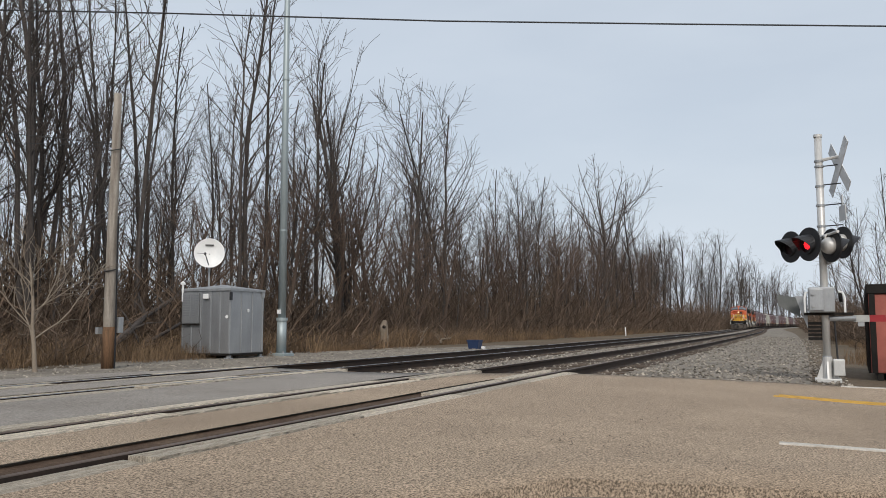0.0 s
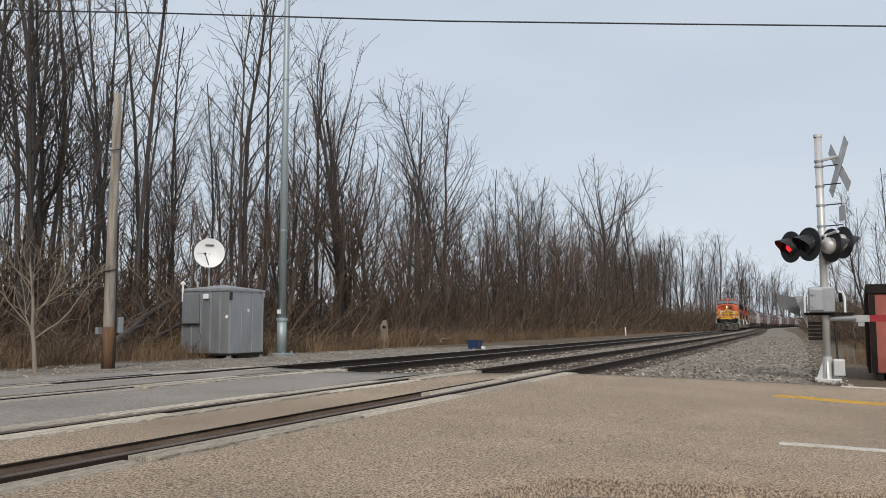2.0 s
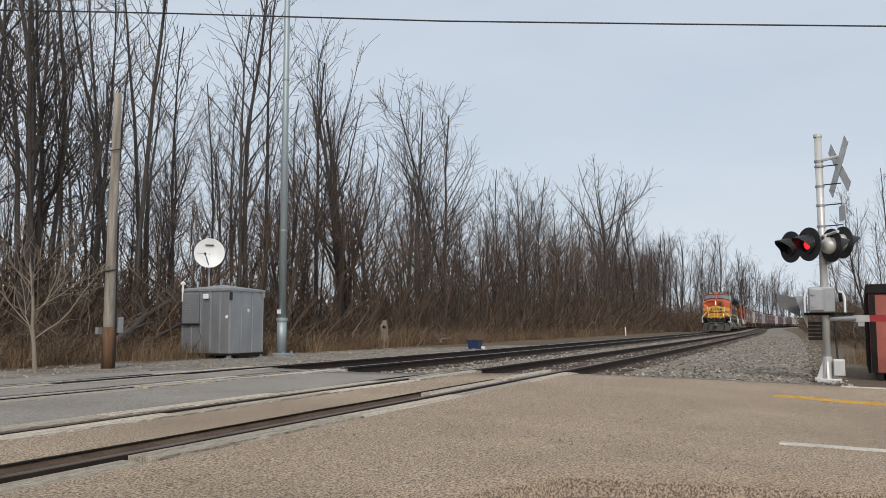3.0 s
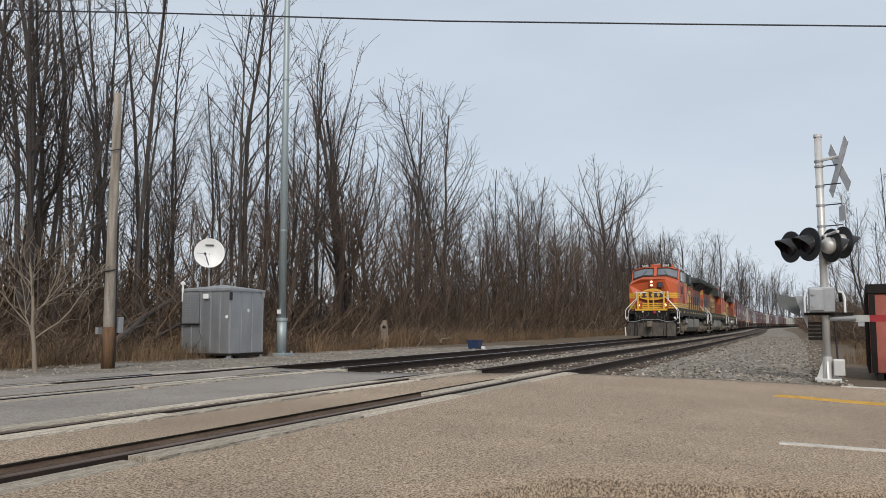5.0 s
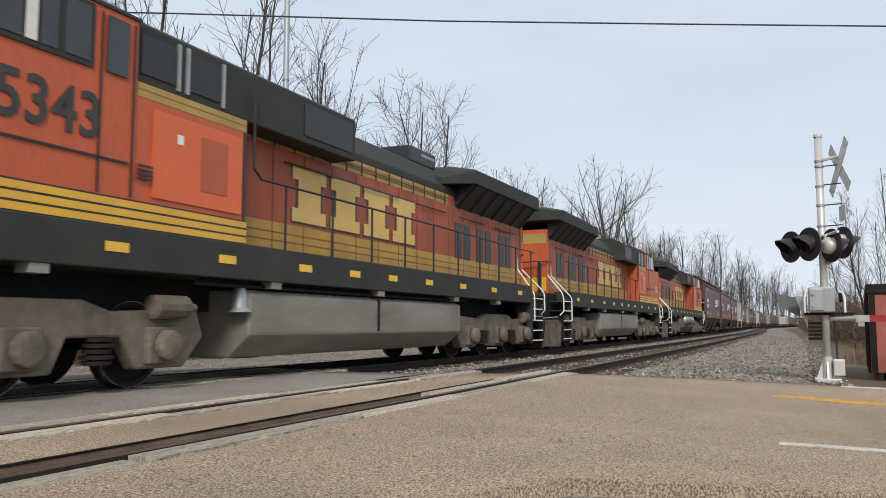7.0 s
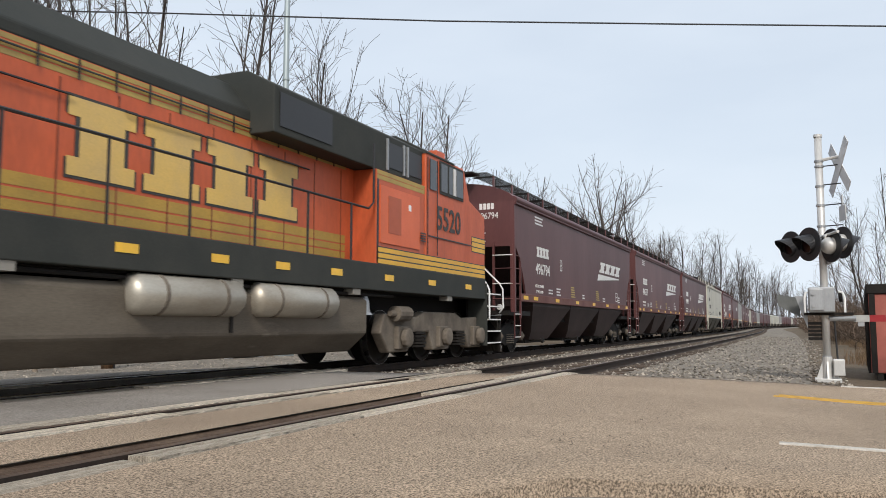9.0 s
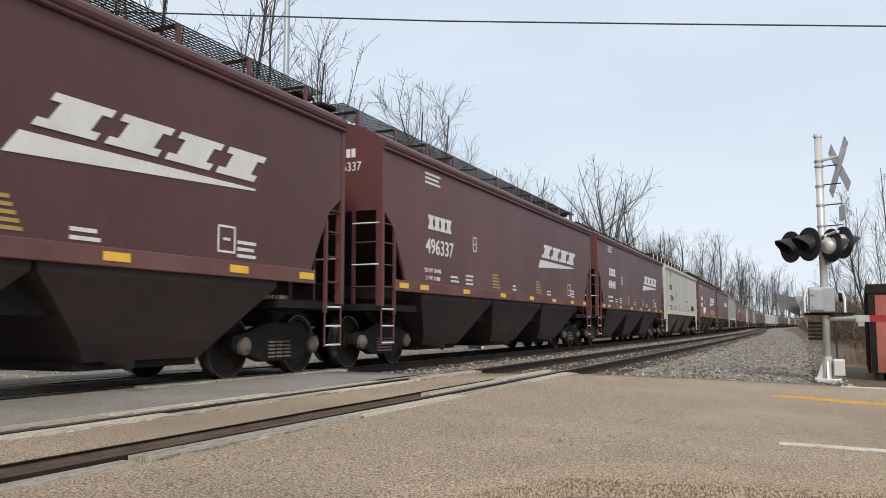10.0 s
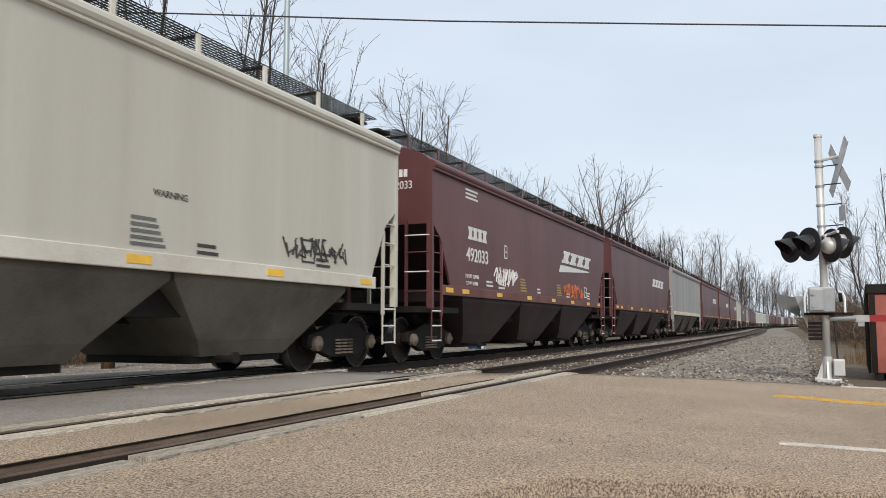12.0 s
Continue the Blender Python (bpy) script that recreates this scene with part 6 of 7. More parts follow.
def hopper_marks(car, number, ink, logo=True):
    """Lettering of a car: numbers as they read, the brand's marks as plain blocks."""
    X = lambda u: u - HOPPER / 2
    y = -1.603
    if logo:
        brand_blocks("brand_block", car, X(2.58), X(3.78), 2.70, 2.99, y, ink, None)
        brand_blocks("brand_block", car, X(10.33), X(13.98), 2.72, 3.11, y, ink, None, 0.72)
        part("brand_wedge", side_prism(Mesh(), [(X(10.08), 2.40), (X(13.95), 2.60), (X(13.95), 2.63), (X(10.26), 2.64)], y - 0.008, y), ink, car)
    else:
        brand_blocks("brand_block", car, X(2.30), X(3.16), 2.82, 3.11, y, ink, None, blocks=3)
    letters("car_number", number, 0.44, ink, car, on_side(X(3.2), y, 2.34), squeeze=1.06, bold=0.004)
    for line, z in (("LD LMT 224100", 1.86), ("LT WT 61900", 1.70)):
        letters("load_limit", line, 0.12, ink, car, on_side(X(2.85), y, z))
    end = lambda yy, z: pose(X(0.655), yy, z, 90, 0, -90)
    letters("end_number", number, 0.24, ink, car, end(-0.85, 3.66), squeeze=0.85)
    if logo:
        e = Mesh()
        for k in range(4):
            e.box(X(0.65), -0.70 - 0.11 * k, 3.84, X(0.66), -0.62 - 0.11 * k, 4.0)
        part("end_brand_block", e, ink, car)
    for k in range(7):
        rows = Mesh().box(X(0.65), -0.80 + 0.06 * (k * 5 % 4), 2.98 + 0.055 * k, X(0.66), -0.05, 3.0 + 0.055 * k)
        part("end_stencil", rows, ink, car)
    for u, w, z, n in ((3.75, 0.45, 1.68, 2), (4.6, 0.45, 1.66, 3), (7.8, 0.3, 1.66, 2), (10.9, 0.4, 1.64, 2), (13.6, 0.4, 1.66, 3), (2.45, 0.75, 3.62, 3)):
        small = Mesh()
        for k in range(n):
            small.box(X(u), y - 0.004, z + 0.09 * k, X(u + w * (1 - 0.12 * (k % 2))), y, z + 0.045 + 0.09 * k)
        part("stencil", small, ink, car, "small stencilled data")
    yl = Mesh()
    for u in (6.3, 9.8):
        for k in range(5):
            yl.box(X(u), y - 0.004, 1.66 + 0.075 * k, X(u + 0.55 - 0.04 * k), y, 1.70 + 0.075 * k)
    part("stencilled_notice", yl, M_YELLOW_DULL if logo else M_GREY_MID, car, "small stencilled notice")
    fr = Mesh()
    for u, z, w, h in ((5.03, 2.44, 0.22, 0.34), (13.2, 1.70, 0.36, 0.36)):
        for a0, b0, a1, b1 in ((0, 0, w, 0.03), (0, h - 0.03, w, h), (0, 0, 0.03, h), (w - 0.03, 0, w, h), (w * 0.3, h * 0.45, w * 0.7, h * 0.55)):
            fr.box(X(u + a0), y - 0.004, z + b0, X(u + a1), y, z + b1)
    part("framed_stencil", fr, ink, car)


def scrawl(car, x0, x1, z0, z1, material, seed):
    """Spray-painted strokes that spell nothing."""
    rnd, m = random.Random(seed), Mesh()
    y = -1.606
    n = 2 * int((x1 - x0) / 0.17)
    for k in range(n):
        x = x0 + (x1 - x0) * k / n
        pts = [(x + rnd.uniform(-0.05, 0.2), y, z0 + (z1 - z0) * rnd.random()) for _ in range(4)]
        m.tube(pts, 0.016, 4)
    part("graffiti", m, material, car, "spray-painted scrawl")


def build_train():
    locomotive("5343", 0.0, False)
    locomotive("", LOCO, True)
    locomotive("5520", 2 * LOCO + 0.45, True, rail_tanks=True)
    X = lambda u: u - HOPPER / 2
    brown = hopper_body(M_BROWN, "mineral-brown covered hopper car with a roof walkway", M_BROWN_SILL, M_BROWN_SHADED_GRIME)
    cream = hopper_body(M_CREAM, "cream covered hopper car with rust streaks and a roof walkway", M_CREAM_SILL, M_CREAM_SHADED_GRIME, post=M_CREAM_SILL, reflect=(1.45, 5.0, 7.4, 9.9, 12.48, 15.1))
    grey = hopper_body(M_GREYCAR, "weathered grey covered hopper car", M_CREAM_SILL, M_CREAM_SHADED_GRIME)
    far = {"b": hopper_body(M_BROWN, "distant mineral-brown covered hopper car", M_BROWN_SILL, M_BROWN_SHADED_GRIME, True),
           "c": hopper_body(M_CREAM, "distant cream covered hopper car", M_CREAM_SILL, M_CREAM_SHADED_GRIME, True),
           "g": hopper_body(M_GREYCAR, "distant weathered grey covered hopper car", M_CREAM_SILL, M_CREAM_SHADED_GRIME, True)}
    spare = {"b": brown, "c": cream, "g": grey}
    used = set()
    offset = 66.51
    order = "bbbcbbgbbbcbbgbbbcccgbbbbcbbgbccbgbbbbcbbbbb"
    rnd = random.Random(8)
    blank = copy_thing(brown, pose(0, 0, 0))
    blank_c = copy_thing(cream, pose(0, 0, 0))
    blank_g = copy_thing(grey, pose(0, 0, 0))
    fresh = {"b": blank, "c": blank_c, "g": blank_g}
    numbers = {0: "496794", 1: "496337", 2: "498401", 3: "202064", 4: "492033"}
    for k, kind in enumerate(order):
        if k >= 13:
            car = far.pop(kind + "0", None) or copy_thing(far[kind], pose(0, 0, 0))
        elif kind not in used:
            car = spare[kind]
            used.add(kind)
        else:
            car = copy_thing(fresh[kind], pose(0, 0, 0))
        if k < 12:
            if k in numbers:
                number = numbers[k]
                hopper_marks(car, number, M_LETTER_BLACK if kind == "c" else M_LETTER, kind == "b")
            elif kind == "b":
                brand_blocks("brand_block", car, X(10.33), X(13.98), 2.72, 3.11, -1.603, M_LETTER, None, 0.72)
        if k == 2:                              # this car's walkway lies low on its roof
            for child in car.children:
                if child.name.startswith(("roof_walk", "roof_platform")):
                    child.location.z -= 0.21
        if k == 3:
            letters("warning_notice", "WARNING", 0.12, M_LETTER_BLACK, car, on_side(X(10.42), -1.603, 2.30))
            scrawl(car, X(12.75), X(14.45), 1.74, 2.10, M_LETTER_BLACK, 3)
        if k == 4:
            scrawl(car, X(4.3), X(6.0), 1.72, 2.2, M_LETTER, 5)
            scrawl(car, X(10.6), X(13.0), 1.62, 2.1, M_GRAFFITI, 6)
        TRAIN.append((car, offset, HOPPER, False))
        offset += {0: 17.01, 1: 16.75, 2: 16.80, 3: 17.23}.get(k, HOPPER)
    for ob in (*fresh.values(), *far.values()):
        for o in (*ob.children_recursive, ob):
            bpy.data.objects.remove(o)


M_BROWN_SILL = mat("dusty_brown_sill", (0.17, 0.085, 0.075), (0.13, 0.062, 0.056), 1.5, 0.7, fine=0.15)
M_CREAM_SILL = mat("dusty_cream_sill", (0.62, 0.59, 0.52), (0.50, 0.47, 0.40), 1.5, 0.7, fine=0.12)
# underside colours: grime, with the shade below the body painted in
M_BROWN_SHADED_GRIME = mat("shaded_grimy_brown", (0.046, 0.025, 0.024), (0.030, 0.018, 0.018), 0.8, 0.65, fine=0.2)
M_CREAM_SHADED_GRIME = mat("shaded_grimy_cream", (0.155, 0.14, 0.115), (0.09, 0.082, 0.07), 0.8, 0.75, fine=0.2)
M_GRAFFITI = mat("orange_spray_paint", (0.55, 0.16, 0.06), (0.45, 0.13, 0.06), 4, 0.6)


# ---- woods ----
def grow(rnd, trunk, twigs, p, d, length, r, level, spec, thin=1.0):
    """One limb and its side limbs. Thick ones go into trunk, thin ones into twigs."""
    n = spec["segs"][level]
    pts, rad = [p], [r]
    step = length / n
    for i in range(n):
        w = spec["wander"][level]
        d = (d + Vector((rnd.gauss(0, w), rnd.gauss(0, w), rnd.gauss(0, w) + spec["lift"][level]))).normalized()
        p = p + d * step
        pts.append(p)
        rad.append(r * (1 - 0.82 * (i + 1) / n) if level else r * (1 - 0.72 * ((i + 1) / n) ** 0.9))
    (trunk if level < 2 else twigs).tube(pts, [max((0.018, 0.011, 0.0078, 0.006)[level] * thin, q) for q in rad], spec["sides"][level], caps=False)
    if level + 1 >= len(spec["count"]):
        return
    for k in range(rnd.randint(*spec["count"][level])):
        t = spec["from"][level] + (1 - spec["from"][level]) * ((k + rnd.random()) / spec["count"][level][1]) ** 0.9
        t = min(0.98, t)
        i = min(n - 1, int(t * n))
        u = t * n - i
        base = pts[i].lerp(pts[i + 1], u)
        ax = (pts[i + 1] - pts[i]).normalized()
        side = ax.orthogonal().normalized()
        side = Matrix.Rotation(rnd.random() * 6.283, 3, ax) @ side
        a = radians(rnd.uniform(*spec["angle"][level]))
        nd = ax * math.cos(a) + side * math.sin(a)
        nl = length * rnd.uniform(*spec["ratio"][level]) * (1.15 - 0.6 * t)
        nr = (rad[i] * (1 - u) + rad[i + 1] * u) * rnd.uniform(0.38, 0.6)
        grow(rnd, trunk, twigs, base, nd, nl, nr, level + 1, spec, thin)


TALL = dict(segs=(12, 6, 3, 1), wander=(0.05, 0.15, 0.2, 0.2), lift=(0.03, 0.09, 0.06, 0.03), sides=(7, 5, 4, 3), count=((18, 24), (8, 11), (6, 8)),
            angle=((20, 46), (25, 55), (25, 60)), ratio=((0.26, 0.48), (0.28, 0.5), (0.35, 0.6)))
TALL["from"] = (0.28, 0.2, 0.2)
SLIM = dict(segs=(12, 5, 2, 1), wander=(0.045, 0.15, 0.2, 0.2), lift=(0.03, 0.10, 0.06, 0.03), sides=(6, 4, 3, 3), count=((16, 20), (6, 8), (5, 7)),
            angle=((18, 40), (25, 50), (25, 55)), ratio=((0.14, 0.30), (0.3, 0.5), (0.4, 0.7)))
SLIM["from"] = (0.35, 0.2, 0.2)
FORKED = dict(segs=(9, 8, 4, 1), wander=(0.06, 0.11, 0.17, 0.2), lift=(0.02, 0.10, 0.07, 0.03), sides=(8, 6, 4, 3), count=((7, 9), (12, 16), (5, 8)),
              angle=((14, 34), (24, 48), (25, 60)), ratio=((0.55, 0.85), (0.18, 0.36), (0.35, 0.6)))
FORKED["from"] = (0.22, 0.15, 0.2)
FAN = dict(segs=(8, 8, 4, 2), wander=(0.06, 0.11, 0.16, 0.2), lift=(0.02, 0.045, 0.05, 0.03), sides=(8, 6, 4, 3), count=((10, 12), (13, 17), (6, 9)),
           angle=((16, 60), (24, 50), (25, 55)), ratio=((0.75, 1.0), (0.22, 0.42), (0.4, 0.65)))
FAN["from"] = (0.30, 0.2, 0.2)


def make_tree(seed, spec, height, r, name="bare_tree", bark=None, twig=None, thin=1.0, label="tall bare deciduous tree with grey bark in winter"):
    rnd = random.Random(seed)
    tree = thing(name, label, "tree", "bare trees of the woods")
    tr, tw = Mesh(), Mesh()
    trunk_len = height * {id(TALL): 0.93, id(SLIM): 0.95, id(FORKED): 0.62, id(FAN): 0.5}[id(spec)]
    grow(rnd, tr, tw, Vector((0, 0, -0.3)), Vector((rnd.uniform(-0.05, 0.05), rnd.uniform(-0.05, 0.05), 1)).normalized(), trunk_len, r * 0.85, 0, spec, thin)
    top = max(p[2] for p in tw.v) / height
    for m in (tr, tw):
        m.v = [(p[0] / top, p[1] / top, p[2] / top) for p in m.v]
    part("trunk", tr, bark or M_BARK, tree, smooth=True)
    part("crown", tw, twig or M_TWIG, tree, "bare branching twigs")
    return tree


def thicket_mesh(seed, wide, deep, stems, tall):
    rnd, s = random.Random(seed), Mesh()
    for _ in range(stems):
        p = Vector((rnd.uniform(-wide, wide) / 2, rnd.uniform(-deep, deep) / 2, -0.1))
        h = tall * rnd.uniform(0.35, 1.0) * (0.75 + 0.5 * noise.noise(Vector((p.x * 0.5, p.y * 0.5, seed))))
        d = Vector((rnd.gauss(0, 0.55), rnd.gauss(0, 0.55), 1)).normalized()
        pts = [p]
        for k in range(3):
            d = (d + Vector((rnd.gauss(0, 0.42), rnd.gauss(0, 0.42), rnd.gauss(-0.06, 0.12)))).normalized()
            p = p + d * h / 3
            pts.append(p)
        r = rnd.uniform(0.008, 0.024)
        s.tube(pts, [r, r * 0.8, r * 0.55, 0.003], 3, caps=False)
        for k in range(rnd.randint(9, 14)):
            i = rnd.randint(0, 2)
            b = pts[i].lerp(pts[i + 1], rnd.random())
            e = b + Vector((rnd.gauss(0, 0.62), rnd.gauss(0, 0.62), rnd.uniform(-0.1, 0.8))) * h * 0.25
            w = Vector((rnd.uniform(-1, 1), rnd.uniform(-1, 1), 0)).normalized() * rnd.uniform(0.006, 0.013)
            s.add([b - w, b + w, e], [(0, 1, 2)])
    return s


def grass_mesh(seed, wide, deep, blades, tall):
    rnd, s = random.Random(seed), Mesh()
    for _ in range(blades):
        c = Vector((rnd.uniform(-wide, wide) / 2, rnd.uniform(-deep, deep) / 2, -0.03))
        h = tall * rnd.uniform(0.3, 1.0) * (0.7 + 0.7 * abs(noise.noise(Vector((c.x * 0.8, c.y * 0.8, seed)))))
        lean = Vector((rnd.gauss(0, 0.5), rnd.gauss(0, 0.5), 0)) * h
        w = Vector((rnd.uniform(-1, 1), rnd.uniform(-1, 1), 0)).normalized() * rnd.uniform(0.003, 0.008)
        m = c + lean * 0.35 + Vector((0, 0, h * 0.65))
        t = c + lean + Vector((0, 0, h * rnd.uniform(0.6, 1.0)))
        s.add([c - w, c + w, m + w * 0.7, m - w * 0.7, t], [(0, 1, 2, 3), (3, 2, 4)])
    return s


def build_woods():
    rnd = random.Random(11)
    tall = [make_tree(21 + i, TALL, h, r) for i, (h, r) in enumerate(((15.5, 0.16), (14, 0.13), (17, 0.19), (13, 0.12)))]
    slim = [make_tree(41 + i, SLIM, h, r) for i, (h, r) in enumerate(((14, 0.10), (11, 0.075), (16, 0.12), (8.5, 0.055)))]
    fork = [make_tree(61 + i, FORKED, h, r) for i, (h, r) in enumerate(((15.5, 0.2), (17.5, 0.22)))]
    fan = make_tree(71, FAN, 15, 0.24, label="spreading bare tree with a fan-shaped crown of fine twigs")
    kinds = tall + slim + slim + fork[:1]
    for k, t in enumerate(tall + slim + fork + [fan]):
        t.matrix_basis = pose(14 + 5 * k, 27 + 1.5 * (k % 4), -0.25)

    far_woods = tagged(new("far_woods"), "grey leafless woods along the line far away", "woods", kind="stuff")

    def place(src, x, y, size=1.0, turn=None):
        if x > 125:
            m = pose(x, y, -0.25, rnd.uniform(-3, 3), rnd.uniform(-3, 3), rnd.uniform(0, 360)) @ Matrix.Scale(size, 4)
            for child in src.children:
                part("far_tree", child.data, None, far_woods).matrix_basis = m
            return far_woods
        c = copy_thing(src, pose(x, y, -0.25, rnd.uniform(-3, 3), rnd.uniform(-3, 3), rnd.uniform(0, 360) if turn is None else turn) @ Matrix.Scale(size, 4))
        c.scale = (size, size, size)
        return c
    # trees that stand out against the sky
    place(fork[1], 36.0, 21.8, 0.98, 40)
    place(fork[0], 39.5, 23.0, 1.08, 150)
    place(tall[2], 47.0, 22.5, 0.97, 10)
    place(tall[0], 50.0, 22.0, 1.16, 200)
    place(tall[3], 53.5, 22.5, 1.40, 90)
    place(tall[1], 68.0, 22.0, 1.12, 60)
    place(fan, 95.0, 20.5, 1.5, 25)
    bush = make_tree(91, FAN, 10, 0.12, bark=M_RUSSET, twig=M_RUSSET, thin=0.75, label="dense many-stemmed bare bush tree with fine twigs")
    bush.matrix_basis = pose(36.5, 20.6, -0.25, 0, 0, 200)
    for x, y, k in ((34.5, 20.8, 0.95), (39.0, 21.0, 1.0), (41.5, 20.8, 0.8), (47.5, 21.0, 0.9), (56.0, 21.5, 1.0), (61.0, 21.0, 1.1), (66.0, 21.5, 1.0), (73.0, 21.0, 1.2), (80.0, 21.5, 1.15), (88.0, 21.0, 1.2), (104.0, 20.5, 1.3), (118.0, 20.5, 1.3), (31.0, 21.5, 0.8)):
        place(bush, x, y, k)
    for _ in range(34):
        x = 24 + 110 * rnd.random() ** 1.4
        place(bush, x, rnd.uniform(19.8, 22.5) + bend(x), rnd.uniform(0.38, 0.75) * (1 + x / 160))
    place(slim[2], 27.5, 21.0, 1.12, 80)
    place(slim[0], 29.5, 21.5, 1.2, 30)
    sapling = make_tree(83, FAN, 3.7, 0.05, "sapling", M_PALE_BARK, M_PALE_BARK, 0.45, "small bare sapling with pale spreading branches")
    sapling.matrix_basis = pose(12.9, 15.5, -0.27, 0, 0, 70)
    # the wood: denser by the crossing, thinner along the line
    for x0, x1, y0, y1, count, big, rare in ((8, 33, 20.5, 31, 50, 1.05, 0.22), (6, 40, 30, 46, 42, 1.15, 0.25), (33, 62, 20.5, 30, 28, 0.82, 0.3), (34, 80, 29, 44, 22, 0.92, 0.2), (62, 105, 20, 30, 30, 0.98, 0.3),
                                             (105, 190, 18, 30, 64, 1.18, 0.3), (190, 330, 14, 30, 70, 1.55, 0.3), (330, 620, 8, 30, 60, 1.9, 0.3)):
        for _ in range(count):
            x = rnd.uniform(x0, x1)
            y = rnd.uniform(y0, y1) + max(-40, bend(x))
            src = rnd.choice(tall + fork[:1]) if rnd.random() < rare else rnd.choice(slim)
            if src is fork[0] and x < 33:      # no wide crowns close to the crossing
                src = slim[2]
            place(src, x, y, big * rnd.uniform(0.72, 1.1))
    # trees on the camera's side of the line
    for x, y, s in ((44, -3.9, 0.62), (50, -4.2, 0.66), (57, -3.6, 0.6), (48, -3.2, 0.6), (66, -3.4, 0.55), (72, -4, 0.6), (84, -3.4, 0.5), (96, -7, 0.55), (110, -6, 0.5), (135, -8, 0.6), (165, -8, 0.6), (200, -10, 0.65), (62, -9, 0.75), (78, -10, 0.7), (240, -14, 0.7), (300, -20, 0.8), (54, -8, 0.7), (120, -10, 0.6)):
        place(rnd.choice(tall + slim), x, y + max(-40, bend(x)), s)
    # undergrowth
    scrub = tagged(new("undergrowth"), "dense leafless brown undergrowth below the trees", "undergrowth", kind="stuff")
    patch = [thicket_mesh(5 + i, 6.5, 3.2, 112, h).data("thicket", M_BRUSH) for i, h in enumerate((3.0, 3.8, 2.4))]

    def scrub_at(x, y, s, sz=1.0):
        ob = part("thicket", rnd.choice(patch), M_BRUSH, scrub)
        ob.matrix_basis = pose(x, y, -0.25, 0, 0, rnd.choice((0, 180)) + rnd.uniform(-20, 20)) @ Matrix.Diagonal((s, s, s * sz, 1))
    for row, (y, s, sz, step) in enumerate(((19.4, 0.9, 0.75, 4.4), (21.4, 1.15, 1.35, 4.2), (23.4, 1.45, 1.45, 4.4), (26.5, 1.8, 1.45, 5.2), (31, 2.2, 1.45, 6.5))):
        x = 7.0 + row
        while x < 130:
            k = min(1.9, max(1.12, x / 42)) if row else 1.0
            scrub_at(x, y + bend(x) + rnd.uniform(-0.7, 0.7), s * k, sz * rnd.uniform(0.7, 1.2))
            x += (step + rnd.uniform(-0.6, 0.6)) * (0.55 + 0.45 * k) + 0.006 * x
    for y, s in ((22.5, 1.7), (25.5, 2.1), (29.0, 2.5)):
        x = 5.0
        while x < 36:
            scrub_at(x, y + rnd.uniform(-0.8, 0.8), s * rnd.uniform(0.85, 1.1), 1.35)
            x += 3.4
    x = 130.0
    while x < 700:
        for y in (18, 23):
            scrub_at(x, y + max(-60, bend(x)) + rnd.uniform(-1, 1), 2.2, 1.1)
        x += 8.5 + x * 0.012
    x = 135.0
    while x < 900:
        for y, k in ((17, 3.0), (25, 3.9)):
            scrub_at(x + rnd.uniform(-3, 3), y + max(-60, bend(x)) + rnd.uniform(-1, 2), k, 1.15 * rnd.uniform(0.8, 1.15))
        x += 9 + x * 0.02
    for x, y in ((640, -42), (700, -48), (760, -30), (800, -60), (860, -46), (900, -70), (560, -28), (600, -34)):
        scrub_at(x, y, 4.2, 1.1)
    x = 40.0
    while x < 500:
        b = min(0.0, max(-60, bend(x)))
        side = 2.0 + 1.2 * max(0.0, 60 - x) / 20
        scrub_at(x, -side - 1.0 + b + rnd.uniform(-0.4, 0.3), 0.8 + x * 0.002, 0.9)
        scrub_at(x + 3, -side - 3.0 + b + rnd.uniform(-0.6, 0.3) - 0.004 * x, 1.6 + x * 0.003, 1.35)
        scrub_at(x + 1.5, -side - 1.8 + b + rnd.uniform(-0.3, 0.3), 1.1 + x * 0.002, 1.15)
        x += 4.4 + 0.025 * x
    straw = tagged(new("dry_grass"), "tufts of tan dead grass along the edge of the wood", "dry grass", kind="stuff")
    tuft = [grass_mesh(15 + i, 4.0, 1.8, 900, h).data("grass_patch", M_STRAW) for i, h in enumerate((0.65, 0.9))]

    def straw_at(x, y, s=1.0):
        ob = part("grass_patch", rnd.choice(tuft), M_STRAW, straw)
        ob.matrix_basis = pose(x, y, -0.26, 0, 0, rnd.uniform(-25, 25)) @ Matrix.Scale(s, 4)
    x = 8.0
    while x < 130:
        if rnd.random() < 0.6:
            straw_at(x, 17.3 + bend(x) + rnd.uniform(-0.3, 0.9), rnd.uniform(0.45, 0.95))
        scrub_at(x + 0.8, 18.6 + bend(x) + rnd.uniform(-0.5, 0.5), rnd.uniform(0.4, 0.75), rnd.uniform(0.5, 0.8))
        straw_at(x + 1.2, 18.3 + bend(x) + rnd.uniform(-0.4, 0.4), rnd.uniform(0.6, 1.5))
        if rnd.random() < 0.7:
            straw_at(x + 0.6, 19.4 + bend(x) + rnd.uniform(-0.4, 0.4), rnd.uniform(1.2, 2.1))
        x += 1.9 + 0.02 * x
    x = 19.0
    while x < 70:
        straw_at(x, -2.2 - 0.02 * x + rnd.uniform(-0.6, 0.6), rnd.uniform(0.6, 1.0))
        straw_at(x + 1, -4.4 + rnd.uniform(-0.6, 0.6), rnd.uniform(0.7, 1.1))
        x += 2.6 + 0.03 * x
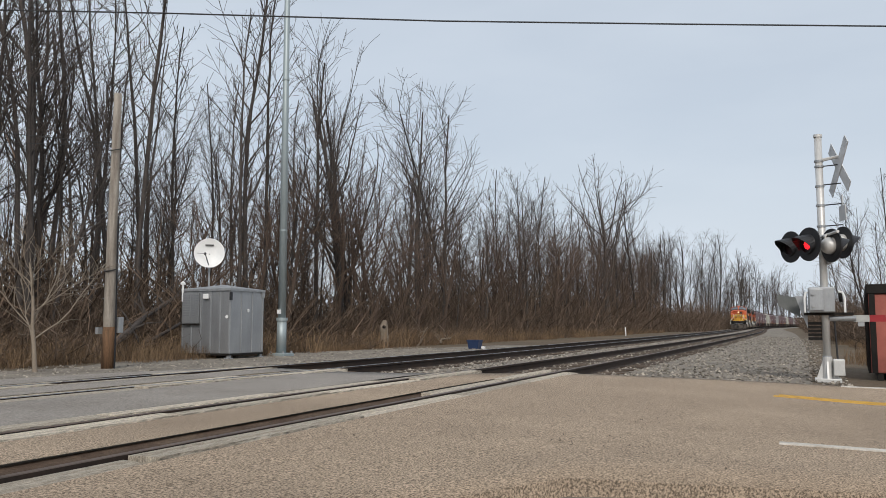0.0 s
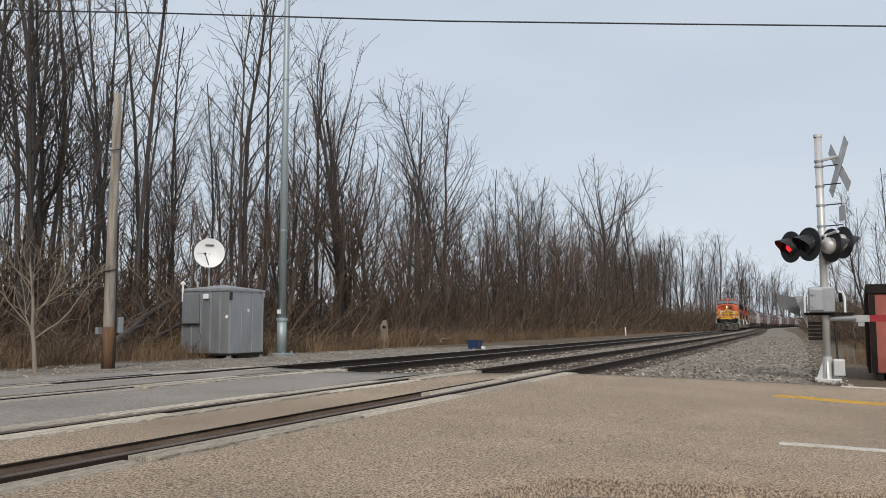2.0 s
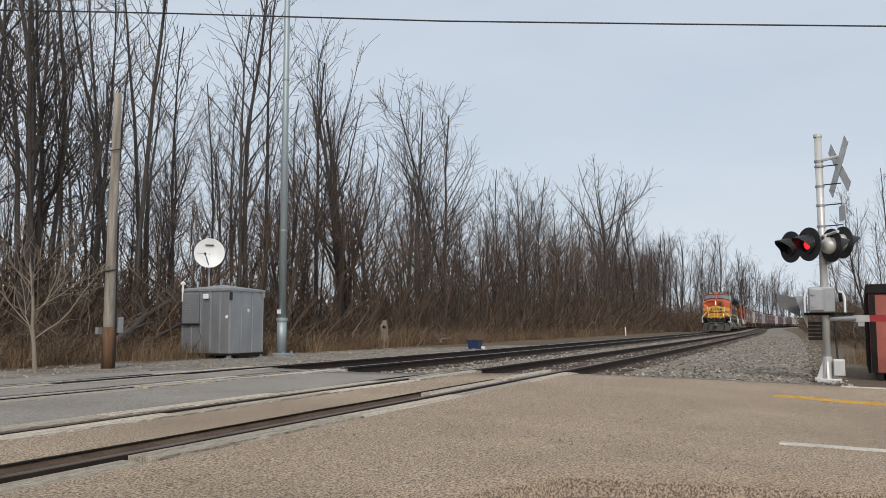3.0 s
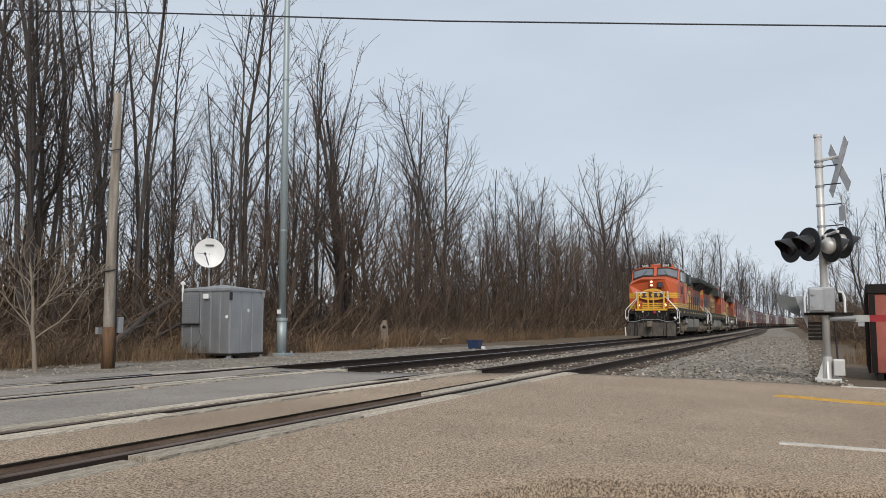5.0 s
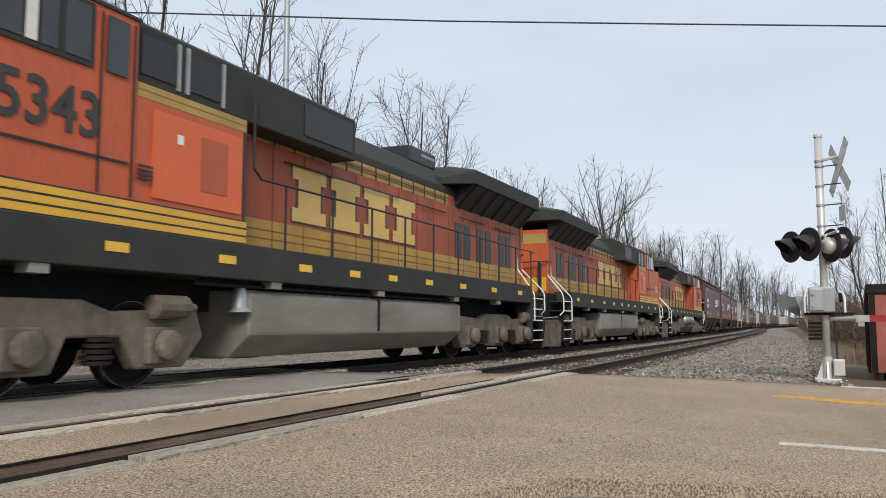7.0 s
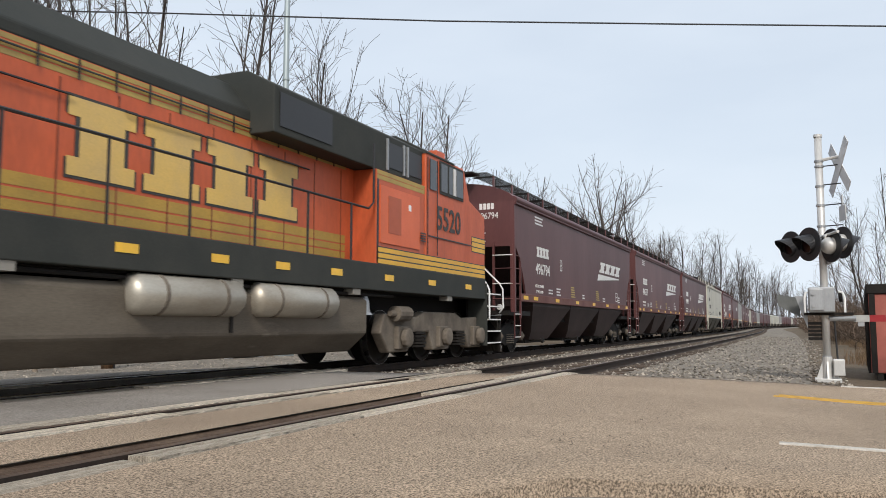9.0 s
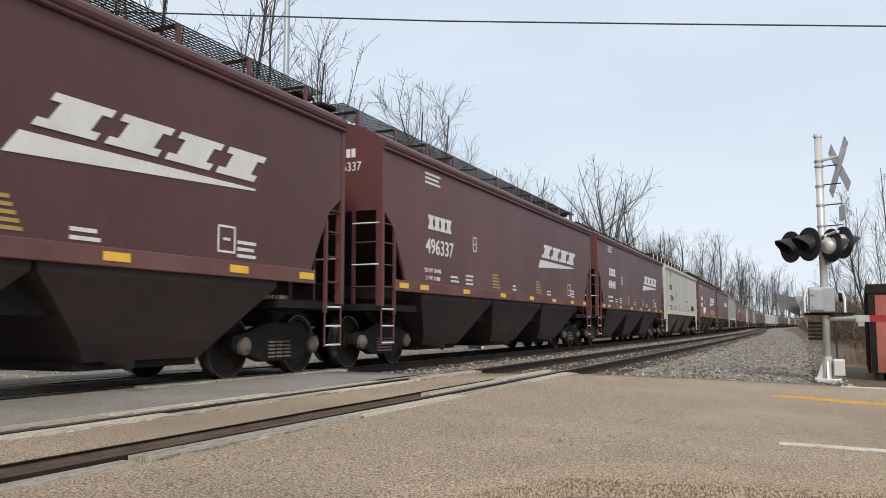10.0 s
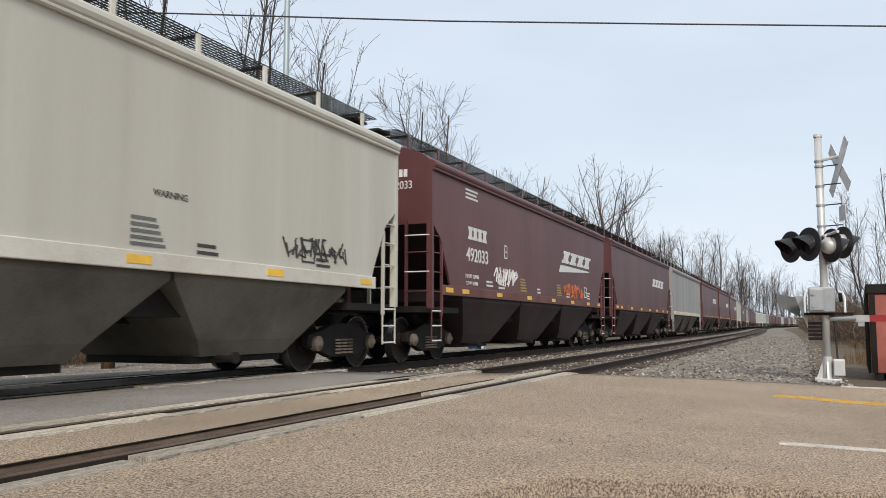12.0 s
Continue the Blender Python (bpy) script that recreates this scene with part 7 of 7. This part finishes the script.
    # a clump of slim trees behind the cabinet
    for k, (x, y, size) in enumerate(((21.5, 23.5, 1.0), (23.0, 22.5, 1.12), (24.0, 25.0, 1.05), (25.5, 23.2, 0.95), (26.5, 26.0, 1.15), (22.5, 26.5, 1.2), (20.0, 24.5, 1.1))):
        place(slim[k % 3 if k % 3 != 1 else 2], x, y, size)
    # low wooded skyline all round, far away
    ring = Mesh()
    n = 260
    for i in range(n):
        a = 2 * math.pi * i / n
        d = 1500
        h = 13 + 5 * noise.noise(Vector((math.cos(a) * 12, math.sin(a) * 12, 0))) + 3 * noise.noise(Vector((math.cos(a) * 60, math.sin(a) * 60, 2)))
        c, q = math.cos(a), math.sin(a)
        ring.v += [(d * c, d * q, -2), (d * c, d * q, h), ((d + 60) * c, (d + 60) * q, h * 0.95), ((d + 60) * c, (d + 60) * q, -2)]
    ring.f = [(4 * i + k, 4 * ((i + 1) % n) + k, 4 * ((i + 1) % n) + k + 1, 4 * i + k + 1) for i in range(n) for k in range(3)]
    tagged(part("backdrop", ring, M_FAR), "distant line of grey leafless woods on the horizon", "backdrop", kind="structure")


build_ground()
build_things()
build_train()
build_woods()
build_road()
build_tracks()
build_stones()


def motions():
    """The train comes down the far track at a steady pace."""
    for ob, offset, length, turned in TRAIN:
        walk(ob, [(0.5 * k, train_pose(offset, length, 0.5 * k, turned)) for k in range(25)])
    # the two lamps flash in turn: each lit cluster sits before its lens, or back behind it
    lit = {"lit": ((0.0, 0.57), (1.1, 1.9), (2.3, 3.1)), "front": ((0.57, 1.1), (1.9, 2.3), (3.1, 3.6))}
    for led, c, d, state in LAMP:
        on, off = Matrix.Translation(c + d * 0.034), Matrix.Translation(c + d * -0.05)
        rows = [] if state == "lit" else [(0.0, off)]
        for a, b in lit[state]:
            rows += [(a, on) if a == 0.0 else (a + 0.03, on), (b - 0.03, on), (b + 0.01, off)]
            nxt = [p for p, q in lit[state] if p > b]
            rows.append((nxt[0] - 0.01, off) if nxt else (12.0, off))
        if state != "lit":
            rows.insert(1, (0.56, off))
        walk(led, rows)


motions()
